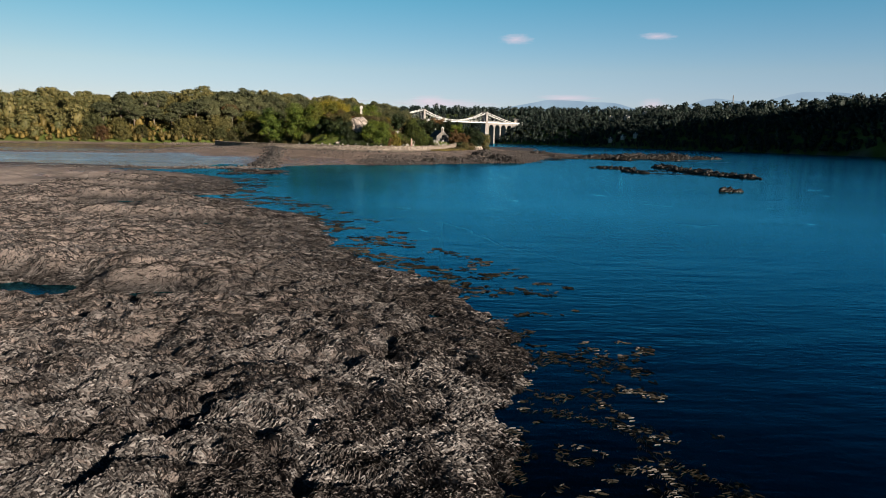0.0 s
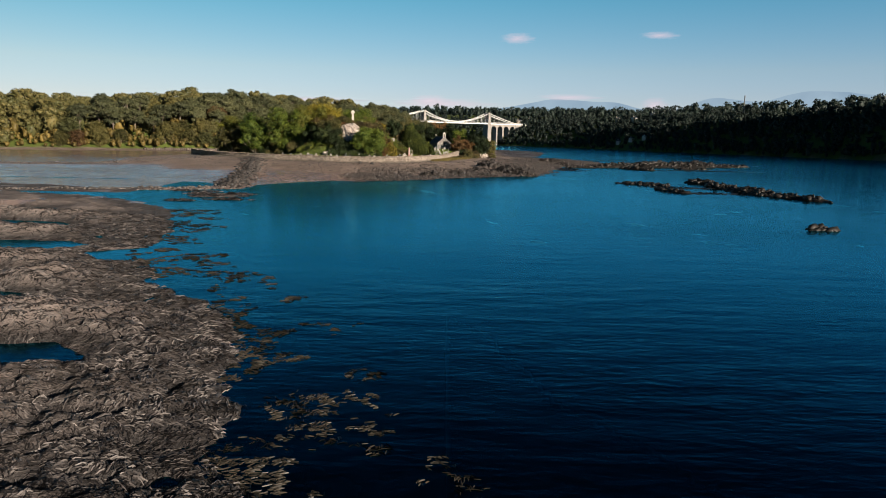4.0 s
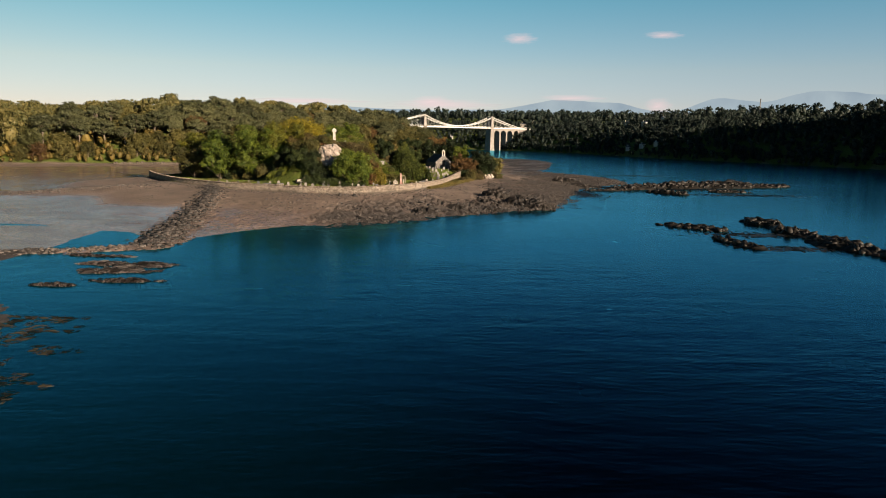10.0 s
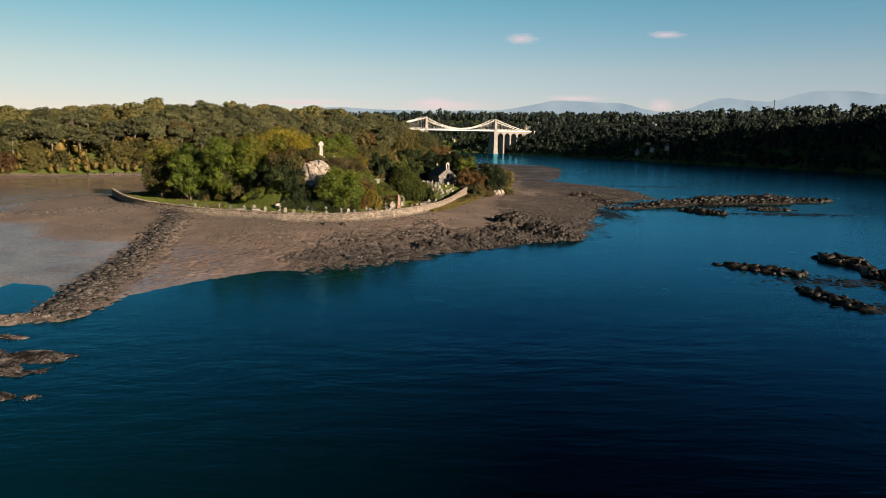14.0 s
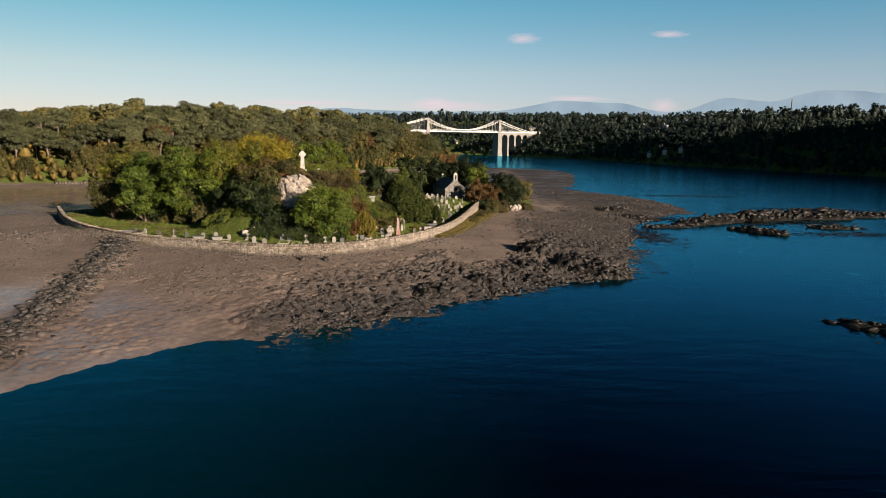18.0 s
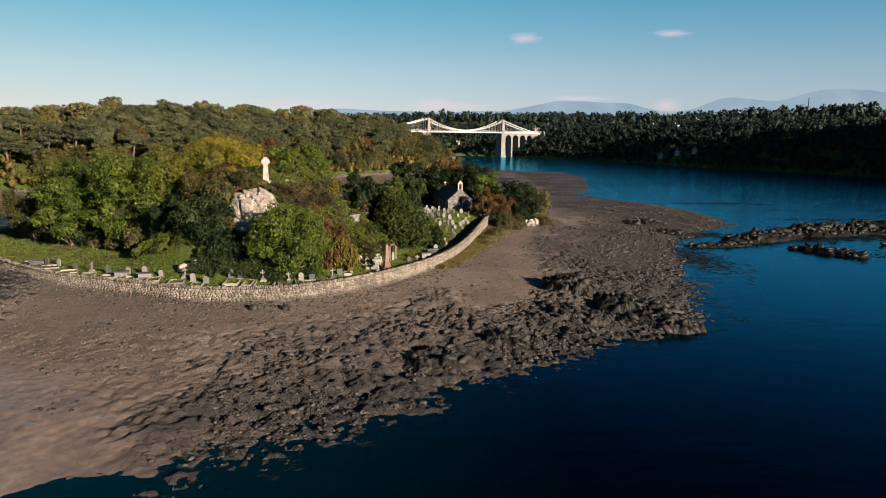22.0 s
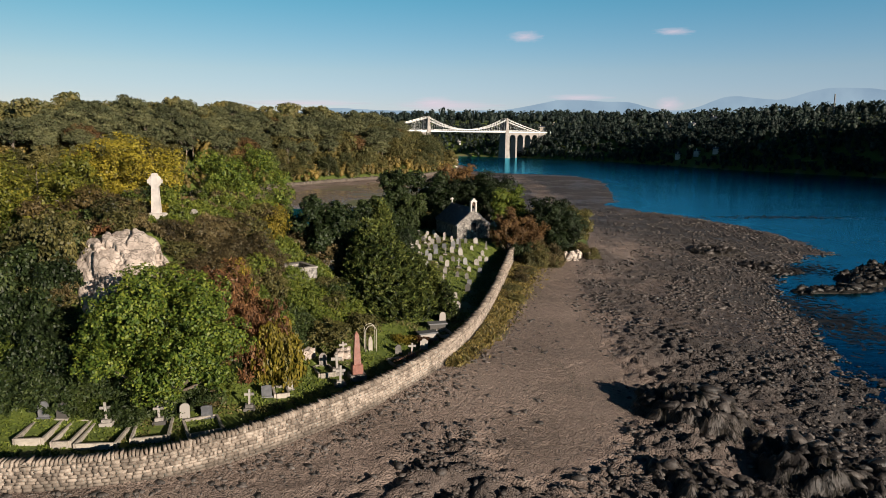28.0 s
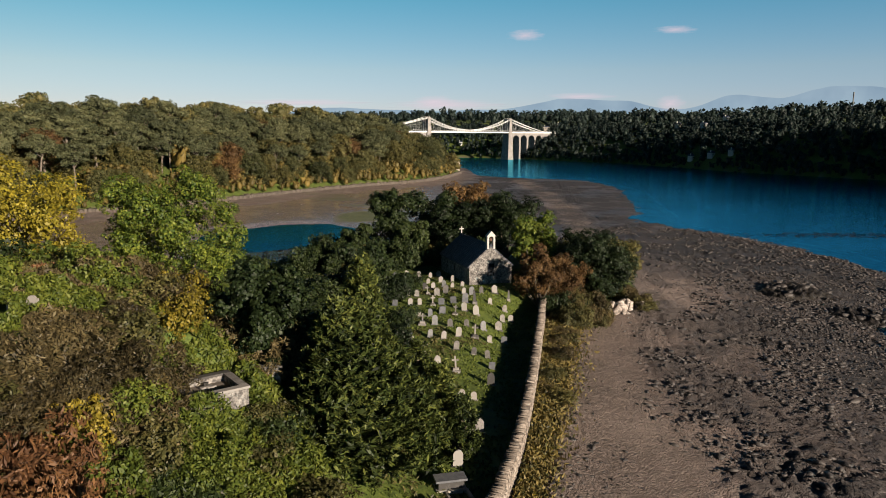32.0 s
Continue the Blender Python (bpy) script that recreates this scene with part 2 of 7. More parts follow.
    h = calc(nt, "ADD", h, calc(nt, "MULTIPLY", calc(nt, "MULTIPLY", lumps, rocky), 1.5))
    pebbly = calc(nt, "SUBTRACT", 1.0, peb2.outputs["Distance"])
    h = calc(nt, "ADD", h, calc(nt, "MULTIPLY", calc(nt, "MULTIPLY", pebbly, sep.outputs[2]), 0.5))
    bump(nt, h, 1.0, 0.17, bs)
    return m


def water_mat():
    """Tidal water: ripples, a dark blue-green body, and the bed seen through the shallows."""
    m, nt, nn, ll, bs = nodes_of("water")
    geo = nn.new("ShaderNodeNewGeometry")
    pos = geo.outputs["Position"]
    r1 = noise_node(nt, 1.5, 3, 0.55, vec=pos, stretch=(0.55, 1.5, 1.0))
    r2 = noise_node(nt, 0.30, 3, 0.5, vec=pos, stretch=(0.6, 1.4, 1.0))
    calm = noise_node(nt, 0.018, 3, 0.6, vec=pos, stretch=(0.6, 1.3, 1.0))
    amp = ramp(nt, calm.outputs[0], [(0.38, (0.30, 0.30, 0.30)), (0.62, (1, 1, 1))])
    wx = nn.new("ShaderNodeSeparateXYZ")
    ll.new(pos, wx.inputs[0])
    lee = calc(nt, "MULTIPLY", calc(nt, "MULTIPLY", calc(nt, "SUBTRACT", wx.outputs[1], 165.0), 0.016, True), calc(nt, "MULTIPLY", calc(nt, "SUBTRACT", 330.0, wx.outputs[1]), 0.016, True))
    amp = calc(nt, "MULTIPLY", amp, calc(nt, "SUBTRACT", 1.0, calc(nt, "MULTIPLY", lee, 0.55)))
    hgt = calc(nt, "MULTIPLY", calc(nt, "ADD", calc(nt, "MULTIPLY", r1.outputs[0], 0.35), r2.outputs[0]), amp)
    b = nn.new("ShaderNodeBump")
    b.inputs["Strength"].default_value, b.inputs["Distance"].default_value = 0.42, 0.24
    ll.new(hgt, b.inputs["Height"])
    gl = nn.new("ShaderNodeBsdfGlossy")
    gl.inputs["Roughness"].default_value = 0.14
    gl.inputs["Color"].default_value = (0.15, 0.69, 0.97, 1)
    body = nn.new("ShaderNodeBsdfDiffuse")
    # teal painted westward for light that returns from the shallow pale bed
    west_teal = calc(nt, "MULTIPLY", calc(nt, "MULTIPLY", calc(nt, "SUBTRACT", 6.0, wx.outputs[0]), 0.022, True), calc(nt, "MULTIPLY", calc(nt, "SUBTRACT", wx.outputs[1], 62.0), 0.02, True))
    ll.new(mix_col(nt, west_teal, (0.0002, 0.0012, 0.0022), (0.001, 0.108, 0.162)), body.inputs["Color"])
    clear = nn.new("ShaderNodeBsdfTransparent")
    clear.inputs["Color"].default_value = (0.17, 0.60, 0.60, 1)
    inner = nn.new("ShaderNodeMixShader")
    inner.inputs[0].default_value = 0.78
    fr = nn.new("ShaderNodeFresnel")
    fr.inputs["IOR"].default_value = 1.27
    ll.new(b.outputs[0], gl.inputs["Normal"])
    ll.new(b.outputs[0], fr.inputs["Normal"])
    ll.new(body.outputs[0], inner.inputs[1])
    ll.new(clear.outputs[0], inner.inputs[2])
    top = nn.new("ShaderNodeMixShader")
    ll.new(fr.outputs[0], top.inputs[0])
    ll.new(inner.outputs[0], top.inputs[1])
    ll.new(gl.outputs[0], top.inputs[2])
    ll.new(top.outputs[0], nn["Material Output"].inputs["Surface"])
    return m


GROUND, WATER = ground_mat(), water_mat()
OAK = leaf_mat("leaf_green", (0.010, 0.024, 0.004), (0.062, 0.105, 0.012), (0.170, 0.195, 0.024), island=0.45)
YELLOW = leaf_mat("leaf_yellow", (0.085, 0.082, 0.010), (0.300, 0.250, 0.022), (0.480, 0.375, 0.040))
RUSSET = leaf_mat("leaf_russet", (0.036, 0.022, 0.010), (0.112, 0.062, 0.023), (0.200, 0.120, 0.040))
OLIVE = leaf_mat("leaf_olive", (0.024, 0.028, 0.009), (0.082, 0.080, 0.024), (0.175, 0.150, 0.048))
YEW = leaf_mat("leaf_yew", (0.006, 0.013, 0.004), (0.022, 0.038, 0.010), (0.062, 0.082, 0.021))
PINE = leaf_mat("leaf_pine", (0.030, 0.038, 0.018), (0.088, 0.100, 0.046), (0.170, 0.170, 0.078))
SCRUB = leaf_mat("leaf_scrub", (0.030, 0.028, 0.009), (0.108, 0.086, 0.024), (0.215, 0.155, 0.038), patch=0.09)
WOODS = leaf_mat("leaf_woods", (0.022, 0.032, 0.011), (0.078, 0.086, 0.030), (0.150, 0.128, 0.044), patch=0.055)
# cool blue-green tone stands in for haze over the distant woods
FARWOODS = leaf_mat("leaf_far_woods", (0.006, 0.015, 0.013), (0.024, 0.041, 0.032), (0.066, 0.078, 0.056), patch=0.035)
BARK = rough_mat("bark", [(0.3, (0.055, 0.043, 0.032)), (0.6, (0.16, 0.13, 0.10)), (0.8, (0.26, 0.22, 0.17))], 1.5, 0.9, 14, 0.03)
PALEBARK = rough_mat("pale_bark", [(0.3, (0.075, 0.062, 0.048)), (0.6, (0.18, 0.15, 0.12)), (0.8, (0.30, 0.25, 0.20))], 1.5, 0.9, 14, 0.03)
ROCK = rough_mat("shore_rock", [(0.3, (0.013, 0.012, 0.011)), (0.5, (0.048, 0.043, 0.040)), (0.75, (0.125, 0.111, 0.102))], 1.2, 0.75, 9, 0.06, 0.4, per_object=0.35)
OUTROCK = rough_mat("weedy_rock", [(0.3, (0.007, 0.006, 0.006)), (0.5, (0.025, 0.022, 0.021)), (0.75, (0.080, 0.070, 0.064))], 1.4, 0.6, 8, 0.09, 0.5, per_object=0.3)
SKERRY = rough_mat("skerry_rock", [(0.3, (0.003, 0.003, 0.0025)), (0.5, (0.010, 0.009, 0.0075)), (0.75, (0.034, 0.029, 0.024))], 1.0, 0.6, 7, 0.08, 0.4)
CLIFF = rough_mat("pale_cliff", [(0.3, (0.19, 0.165, 0.145)), (0.5, (0.40, 0.345, 0.30)), (0.7, (0.56, 0.50, 0.445))], 0.7, 0.9, 5, 0.12, 0.35)
_nt = CLIFF.node_tree
_bs = _nt.nodes["Principled BSDF"]
_vo = _nt.nodes.new("ShaderNodeTexVoronoi")
_vo.feature = "DISTANCE_TO_EDGE"
_vo.inputs["Scale"].default_value = 0.85
_wv = _nt.nodes.new("ShaderNodeVectorMath")
_wv.operation = "ADD"
_nt.links.new(_nt.nodes.new("ShaderNodeNewGeometry").outputs["Position"], _wv.inputs[0])
_nz = _nt.nodes.new("ShaderNodeVectorMath")
_nz.operation = "SCALE"
_nz.inputs["Scale"].default_value = 2.6
_nt.links.new(noise_node(_nt, 0.55, 4, 0.6).outputs["Color"], _nz.inputs[0])
_nt.links.new(_nz.outputs[0], _wv.inputs[1])
_mp = _nt.nodes.new("ShaderNodeMapping")
_mp.inputs["Scale"].default_value = (0.45, 0.9, 1.5)
_mp.inputs["Rotation"].default_value = (0.2, 0.5, 0.4)
_nt.links.new(_wv.outputs[0], _mp.inputs["Vector"])
_nt.links.new(_mp.outputs[0], _vo.inputs["Vector"])
_gap = calc(_nt, "SUBTRACT", 1.0, calc(_nt, "MULTIPLY", _vo.outputs["Distance"], 14.0, True), True)
_nt.links.new(mix_col(_nt, calc(_nt, "MULTIPLY", _gap, 0.7), _bs.inputs["Base Color"].links[0].from_socket, (0.055, 0.045, 0.038)), _bs.inputs["Base Color"])
WALLSTONE = rough_mat("wall_stone", [(0.3, (0.075, 0.062, 0.051)), (0.5, (0.180, 0.150, 0.122)), (0.72, (0.36, 0.31, 0.26))], 0.9, 0.9, 10, 0.03, 0.4, per_object=0.22)
_nt = WALLSTONE.node_tree
_bs = _nt.nodes["Principled BSDF"]
_xyz = _nt.nodes.new("ShaderNodeSeparateXYZ")
_pos = _nt.nodes.new("ShaderNodeNewGeometry").outputs["Position"]
_nt.links.new(_pos, _xyz.inputs[0])
_tide = calc(_nt, "ADD", _xyz.outputs[2], calc(_nt, "MULTIPLY", noise_node(_nt, 0.35, 4).outputs[0], -1.6))
_tide = calc(_nt, "MULTIPLY", calc(_nt, "SUBTRACT", 3.15, _tide), 1.6, True)
_nt.links.new(mix_col(_nt, calc(_nt, "MULTIPLY", _tide, 0.75), _bs.inputs["Base Color"].links[0].from_socket, (0.050, 0.042, 0.034)), _bs.inputs["Base Color"])
MORTAR = rough_mat("wall_joint", [(0.3, (0.07, 0.06, 0.05)), (0.6, (0.16, 0.135, 0.11)), (0.8, (0.24, 0.20, 0.17))], 2.0, 0.95, 14, 0.02)
GRAVE = rough_mat("grave_stone", [(0.3, (0.050, 0.048, 0.045)), (0.5, (0.120, 0.114, 0.106)), (0.72, (0.260, 0.245, 0.225))], 2.4, 0.8, 22, 0.008, 0.45, per_object=0.75)
SLATE_G = rough_mat("slate_stone", [(0.3, (0.055, 0.06, 0.068)), (0.6, (0.12, 0.125, 0.135)), (0.8, (0.20, 0.20, 0.20))], 3.0, 0.6, 20, 0.005, 0.4, per_object=0.3)
PINKSTONE = rough_mat("red_granite", [(0.3, (0.13, 0.055, 0.042)), (0.6, (0.22, 0.098, 0.074)), (0.8, (0.29, 0.15, 0.115))], 5.0, 0.45, 40, 0.003)
WHITESTONE = rough_mat("white_stone", [(0.25, (0.30, 0.278, 0.256)), (0.5, (0.44, 0.41, 0.383)), (0.75, (0.55, 0.52, 0.49))], 1.6, 0.75, 16, 0.01)
SLATE = rough_mat("roof_slate", [(0.3, (0.016, 0.024, 0.044)), (0.5, (0.034, 0.046, 0.080)), (0.75, (0.078, 0.094, 0.135))], 1.8, 0.55, 15, 0.01, 0.4, per_object=0.5)
BRIDGESTONE = rough_mat("bridge_stone", [(0.3, (0.17, 0.16, 0.150)), (0.55, (0.27, 0.255, 0.238)), (0.8, (0.37, 0.35, 0.325))], 0.35, 0.9, 2.0, 0.05)
STEEL = rough_mat("pale_painted_steel", [(0.3, (0.55, 0.57, 0.57)), (0.7, (0.74, 0.75, 0.74))], 0.4, 0.55, 3.0, 0.005)
ROAD = rough_mat("road", [(0.3, (0.04, 0.04, 0.04)), (0.7, (0.065, 0.063, 0.06))], 0.5, 0.9, 10, 0.005)
IRON = rough_mat("rusty_iron", [(0.3, (0.05, 0.03, 0.022)), (0.6, (0.15, 0.075, 0.045)), (0.8, (0.28, 0.14, 0.08))], 4.0, 0.8, 30, 0.003)
HOUSE = rough_mat("house_render", [(0.3, (0.42, 0.37, 0.31)), (0.7, (0.62, 0.56, 0.48))], 0.8, 0.85, 6, 0.01)
WINDOW = rough_mat("dark_window", [(0.3, (0.008, 0.010, 0.013)), (0.7, (0.02, 0.024, 0.03))], 1.0, 0.12, 6, 0.0)

# ---- tools ----
def hash01(ix, iy, seed):
    h = (ix.astype(np.int64) * 374761393 + iy.astype(np.int64) * 668265263 + seed * 974711) & 0x7FFFFFFF
    h = ((h ^ (h >> 13)) * 1274126177) & 0x7FFFFFFF
    return ((h ^ (h >> 16)) & 0xFFFF) / 65535.0


def vnoise(x, y, seed=0):
    """Smooth noise from 0 to 1 on a plane."""
    ix, iy = np.floor(x), np.floor(y)
    fx, fy = x - ix, y - iy
    fx, fy = fx * fx * (3 - 2 * fx), fy * fy * (3 - 2 * fy)
    a, b = hash01(ix, iy, seed), hash01(ix + 1, iy, seed)
    c, d = hash01(ix, iy + 1, seed), hash01(ix + 1, iy + 1, seed)
    return (a * (1 - fx) + b * fx) * (1 - fy) + (c * (1 - fx) + d * fx) * fy


def fbm(x, y, size, octaves=3, seed=0):
    """Noise about zero, within about one."""
    s, amp, tot = 0.0, 1.0, 0.0
    for o in range(octaves):
        s = s + amp * (vnoise(x / size * 2 ** o + 7.3 * o, y / size * 2 ** o + 3.1 * o, seed + o) * 2 - 1)
        tot += amp
        amp *= 0.5
    return s / tot


def cushions(x, y, size, seed=0):
    """Rounded heaps with creases between them, from 0 to 1."""
    x, y = x / size, y / size
    ix, iy = np.floor(x), np.floor(y)
    best = np.full(np.shape(x), 9.0)
    for i in (-1, 0, 1):
        for j in (-1, 0, 1):
            cx, cy = ix + i, iy + j
            best = np.minimum(best, (cx + hash01(cx, cy, seed) - x) ** 2 + (cy + hash01(cx, cy, seed + 5) - y) ** 2)
    return np.sqrt(np.maximum(0, 1 - np.minimum(best / 0.5, 1)))


def smooth(a, b, v):
    t = np.clip((v - a) / (b - a), 0, 1)
    return t * t * (3 - 2 * t)


def inside(poly, x, y):
    """Signed distance to a closed outline, positive within."""
    p = np.array(poly, float)
    q = np.roll(p, -1, axis=0)
    best = np.full(np.shape(x), 1e12)
    odd = np.zeros(np.shape(x), bool)
    for (ax, ay), (bx, by) in zip(p, q):
        dx, dy = bx - ax, by - ay
        t = np.clip(((x - ax) * dx + (y - ay) * dy) / (dx * dx + dy * dy), 0, 1)
        best = np.minimum(best, (x - ax - t * dx) ** 2 + (y - ay - t * dy) ** 2)
        if ay != by:
            odd ^= ((ay > y) != (by > y)) & (x < dx * (y - ay) / dy + ax)
    return np.where(odd, 1, -1) * np.sqrt(best)


def near_line(line, x, y):
    p = np.array(line, float)
    best = np.full(np.shape(x), 1e12)
    for (ax, ay), (bx, by) in zip(p[:-1], p[1:]):
        dx, dy = bx - ax, by - ay
        t = np.clip(((x - ax) * dx + (y - ay) * dy) / (dx * dx + dy * dy), 0, 1)
        best = np.minimum(best, (x - ax - t * dx) ** 2 + (y - ay - t * dy) ** 2)
    return np.sqrt(best)


def raw_mesh(name, verts, faces, mats, which=None, shade=False):
    """A mesh from arrays; all faces have the same number of corners."""
    me = bpy.data.meshes.new(name)
    n, k = len(faces), faces.shape[1]
    me.vertices.add(len(verts))
    me.vertices.foreach_set("co", np.ascontiguousarray(verts, dtype=np.float32).ravel())
    me.loops.add(n * k)
    me.loops.foreach_set("vertex_index", np.ascontiguousarray(faces, dtype=np.int32).ravel())
    me.polygons.add(n)
    me.polygons.foreach_set("loop_start", np.arange(0, n * k, k, dtype=np.int32))
    for m in mats if isinstance(mats, (list, tuple)) else [mats]:
        me.materials.append(m)
    if which is not None:
        me.polygons.foreach_set("material_index", np.ascontiguousarray(which, dtype=np.int32))
    me.update(calc_edges=True)
    if shade:
        me.polygons.foreach_set("use_smooth", np.ones(n, bool))
    return me


def to_mesh(name, bm, material, shade=False):
    me = bpy.data.meshes.new(name)
    bm.to_mesh(me)
    bm.free()
    me.materials.append(material)
    if shade:
        me.polygons.foreach_set("use_smooth", np.ones(len(me.polygons), bool))
    return me


def part(name, bm, material, parent, label=""):
    """One mesh under a thing or a part; bm is a bmesh or a ready mesh."""
    me = bm if isinstance(bm, bpy.types.Mesh) else to_mesh(name, bm, material)
    ob = new(name, me)
    ob.parent = parent
    if label:
        ob["label"] = label
    return ob


def thing(name, at, turn, label, category, group="", kind="", scale=1.0):
    e = new(name)
    e.location, e.rotation_euler = at, (0, 0, radians(turn))
    e.scale = (scale, scale, scale)
    return tagged(e, label, category, group, kind)


def box(bm, lo, hi, bevel=0.0, m=None):
    r = bmesh.ops.create_cube(bm, size=1.0)
    c = [(a + b) / 2 for a, b in zip(lo, hi)]
    s = [b - a for a, b in zip(lo, hi)]
    for v in r["verts"]:
        v.co = Vector((c[0] + v.co.x * s[0], c[1] + v.co.y * s[1], c[2] + v.co.z * s[2]))
    if bevel:
        es = list({e for v in r["verts"] for e in v.link_edges})
        bmesh.ops.bevel(bm, geom=es, offset=bevel, segments=1, affect="EDGES")
    if m is not None:
        bmesh.ops.transform(bm, matrix=m, verts=[v for v in bm.verts] if bevel else r["verts"])
    return bm


def new_box(lo, hi, bevel=0.0):
    return box(bmesh.new(), lo, hi, bevel)


def prism(bm, outline, y0, y1, axis="y"):
    """An outline in x and z carried from y0 to y1."""
    a = [bm.verts.new((x, y0, z)) for x, z in outline]
    b = [bm.verts.new((x, y1, z)) for x, z in outline]
    n = len(outline)
    bm.faces.new(a)
    bm.faces.new(b[::-1])
    for i in range(n):
        bm.faces.new((a[i], b[i], b[(i + 1) % n], a[(i + 1) % n]))
    bmesh.ops.recalc_face_normals(bm, faces=bm.faces)
    return bm


def tube_arrays(points, radii, sides=6):
    pts = np.array(points, float)
    vs, fs = [], []
    for i, p in enumerate(pts):
        d = pts[min(i + 1, len(pts) - 1)] - pts[max(i - 1, 0)]
        d /= np.linalg.norm(d) + 1e-9
        u = np.cross(d, (0.31, 0.95, 0.05))
        u /= np.linalg.norm(u) + 1e-9
        w = np.cross(d, u)
        for k in range(sides):
            a = 2 * math.pi * k / sides
            vs.append(p + radii[i] * (math.cos(a) * u + math.sin(a) * w))
    for i in range(len(pts) - 1):
        for k in range(sides):
            fs.append((i * sides + k, i * sides + (k + 1) % sides, (i + 1) * sides + (k + 1) % sides, (i + 1) * sides + k))
    return np.array(vs), np.array(fs)


def join_arrays(parts_):
    vs, fs, n = [], [], 0
    for v, f in parts_:
        vs.append(v)
        fs.append(f + n)
        n += len(v)
    return np.concatenate(vs), np.concatenate(fs)


def cards(pos, normal, size, rng, aspect=1.6):
    """Small leaf-like quads at the places given, each turned at random about its normal."""
    n = len(pos)
    nrm = normal / (np.linalg.norm(normal, axis=1, keepdims=True) + 1e-9)
    r = rng.normal(size=(n, 3))
    u = np.cross(nrm, r)
    u /= np.linalg.norm(u, axis=1, keepdims=True) + 1e-9
    w = np.cross(nrm, u)
    s = (size * rng.uniform(0.6, 1.35, n))[:, None]
    a, b = u * s * aspect * 0.5, w * s * 0.5
    v = np.stack((pos - a, pos + b * 0.9 - a * 0.1, pos + a, pos - b * 0.9 + a * 0.15), axis=1).reshape(-1, 3)
    return v, np.arange(n * 4).reshape(-1, 4)


def ball(n_lat=6, n_lon=9):
    vs = [(0, 0, 1.0)]
    for i in range(1, n_lat):
        a = math.pi * i / n_lat
        for k in range(n_lon):
            b = 2 * math.pi * (k + 0.5 * (i % 2)) / n_lon
            vs.append((math.sin(a) * math.cos(b), math.sin(a) * math.sin(b), math.cos(a)))
    vs.append((0, 0, -1.0))
    fs = []
    last = len(vs) - 1
    for k in range(n_lon):
        fs.append((0, 1 + k, 1 + (k + 1) % n_lon, 1 + (k + 1) % n_lon))
        for i in range(n_lat - 2):
            r0, r1 = 1 + i * n_lon, 1 + (i + 1) * n_lon
            fs.append((r0 + k, r1 + k, r1 + (k + 1) % n_lon, r0 + (k + 1) % n_lon))
        r = 1 + (n_lat - 2) * n_lon
        fs.append((r + k, last, r + (k + 1) % n_lon, r + (k + 1) % n_lon))
    return np.array(vs), np.array(fs)


def tris(quads):
    """Quads split into triangles; those with a doubled corner give one."""
    a, b = quads[:, [0, 1, 2]], quads[:, [0, 2, 3]]
    f = np.concatenate((a, b))
    ok = (f[:, 0] != f[:, 1]) & (f[:, 1] != f[:, 2]) & (f[:, 0] != f[:, 2])
    return f[ok]


BALL_V, BALL_Q = ball(5, 8)
BALL_F = tris(BALL_Q)


def crown_arrays(rng, blobs, count, leaf, flat=0.0, core=0.78, aspect=1.5, rand=0.30, per=26):
    """Leaves gathered in tufts over a heap of lobes, with deep gaps between the tufts."""
    bl = np.array(blobs, float)
    w = (bl[:, 3] * bl[:, 4] + bl[:, 3] * bl[:, 5] + bl[:, 4] * bl[:, 5])
    tufts = max(14, int(count / per))
    idx = rng.choice(len(bl), tufts * 4, p=w / w.sum())
    d = rng.normal(size=(len(idx), 3))
    d[:, 2] += 0.35
    d /= np.linalg.norm(d, axis=1, keepdims=True)
    c = bl[idx, :3] + d * bl[idx, 3:6] * rng.uniform(0.76, 1.04, (len(idx), 1))
    keep = np.ones(len(idx), bool)
    for b in bl:
        keep &= (((c - b[:3]) / b[3:6]) ** 2).sum(1) > 0.55
    free = max(keep.mean(), 0.1)
    c, d = c[keep][:tufts], d[keep][:tufts]
    k, m = len(c), max(6, count // max(len(c), 1))
    spread = 0.60 * math.sqrt(4 * math.pi / 3 * w.sum() * free / k)
    r = spread * rng.uniform(0.65, 1.35, (k, 1, 1))
    u = rng.normal(size=(k, m, 3)) * 0.75 + d[:, None] * 0.8 + np.array((0, 0, 0.25))
    u /= np.linalg.norm(u, axis=2, keepdims=True)
    pos = (c[:, None] + u * r * np.sqrt(rng.uniform(0.25, 1.0, (k, m, 1))) * np.array((1.0, 1.0, 0.85))).reshape(-1, 3)
    nrm = u * 0.75 + d[:, None] * 0.25 + np.array((0, 0, flat)) + rng.normal(size=u.shape) * (0.25 + 0.5 * rand)
    v, f = cards(pos, nrm.reshape(-1, 3), leaf, rng, aspect)
    # inner leaves, larger and turned every way, keep the daylight out
    n = int(count * 0.45)
    idx = rng.choice(len(bl), n, p=w / w.sum())
    d = rng.normal(size=(n, 3))
    d /= np.linalg.norm(d, axis=1, keepdims=True)
    inner = bl[idx, :3] + d * bl[idx, 3:6] * rng.uniform(0.30, core, (n, 1))
    vi, fi = cards(inner, d + rng.normal(size=d.shape) * 0.6, leaf * 1.6, rng, 1.3)
    return join_arrays([(v, tris(f)), (vi, tris(fi))])


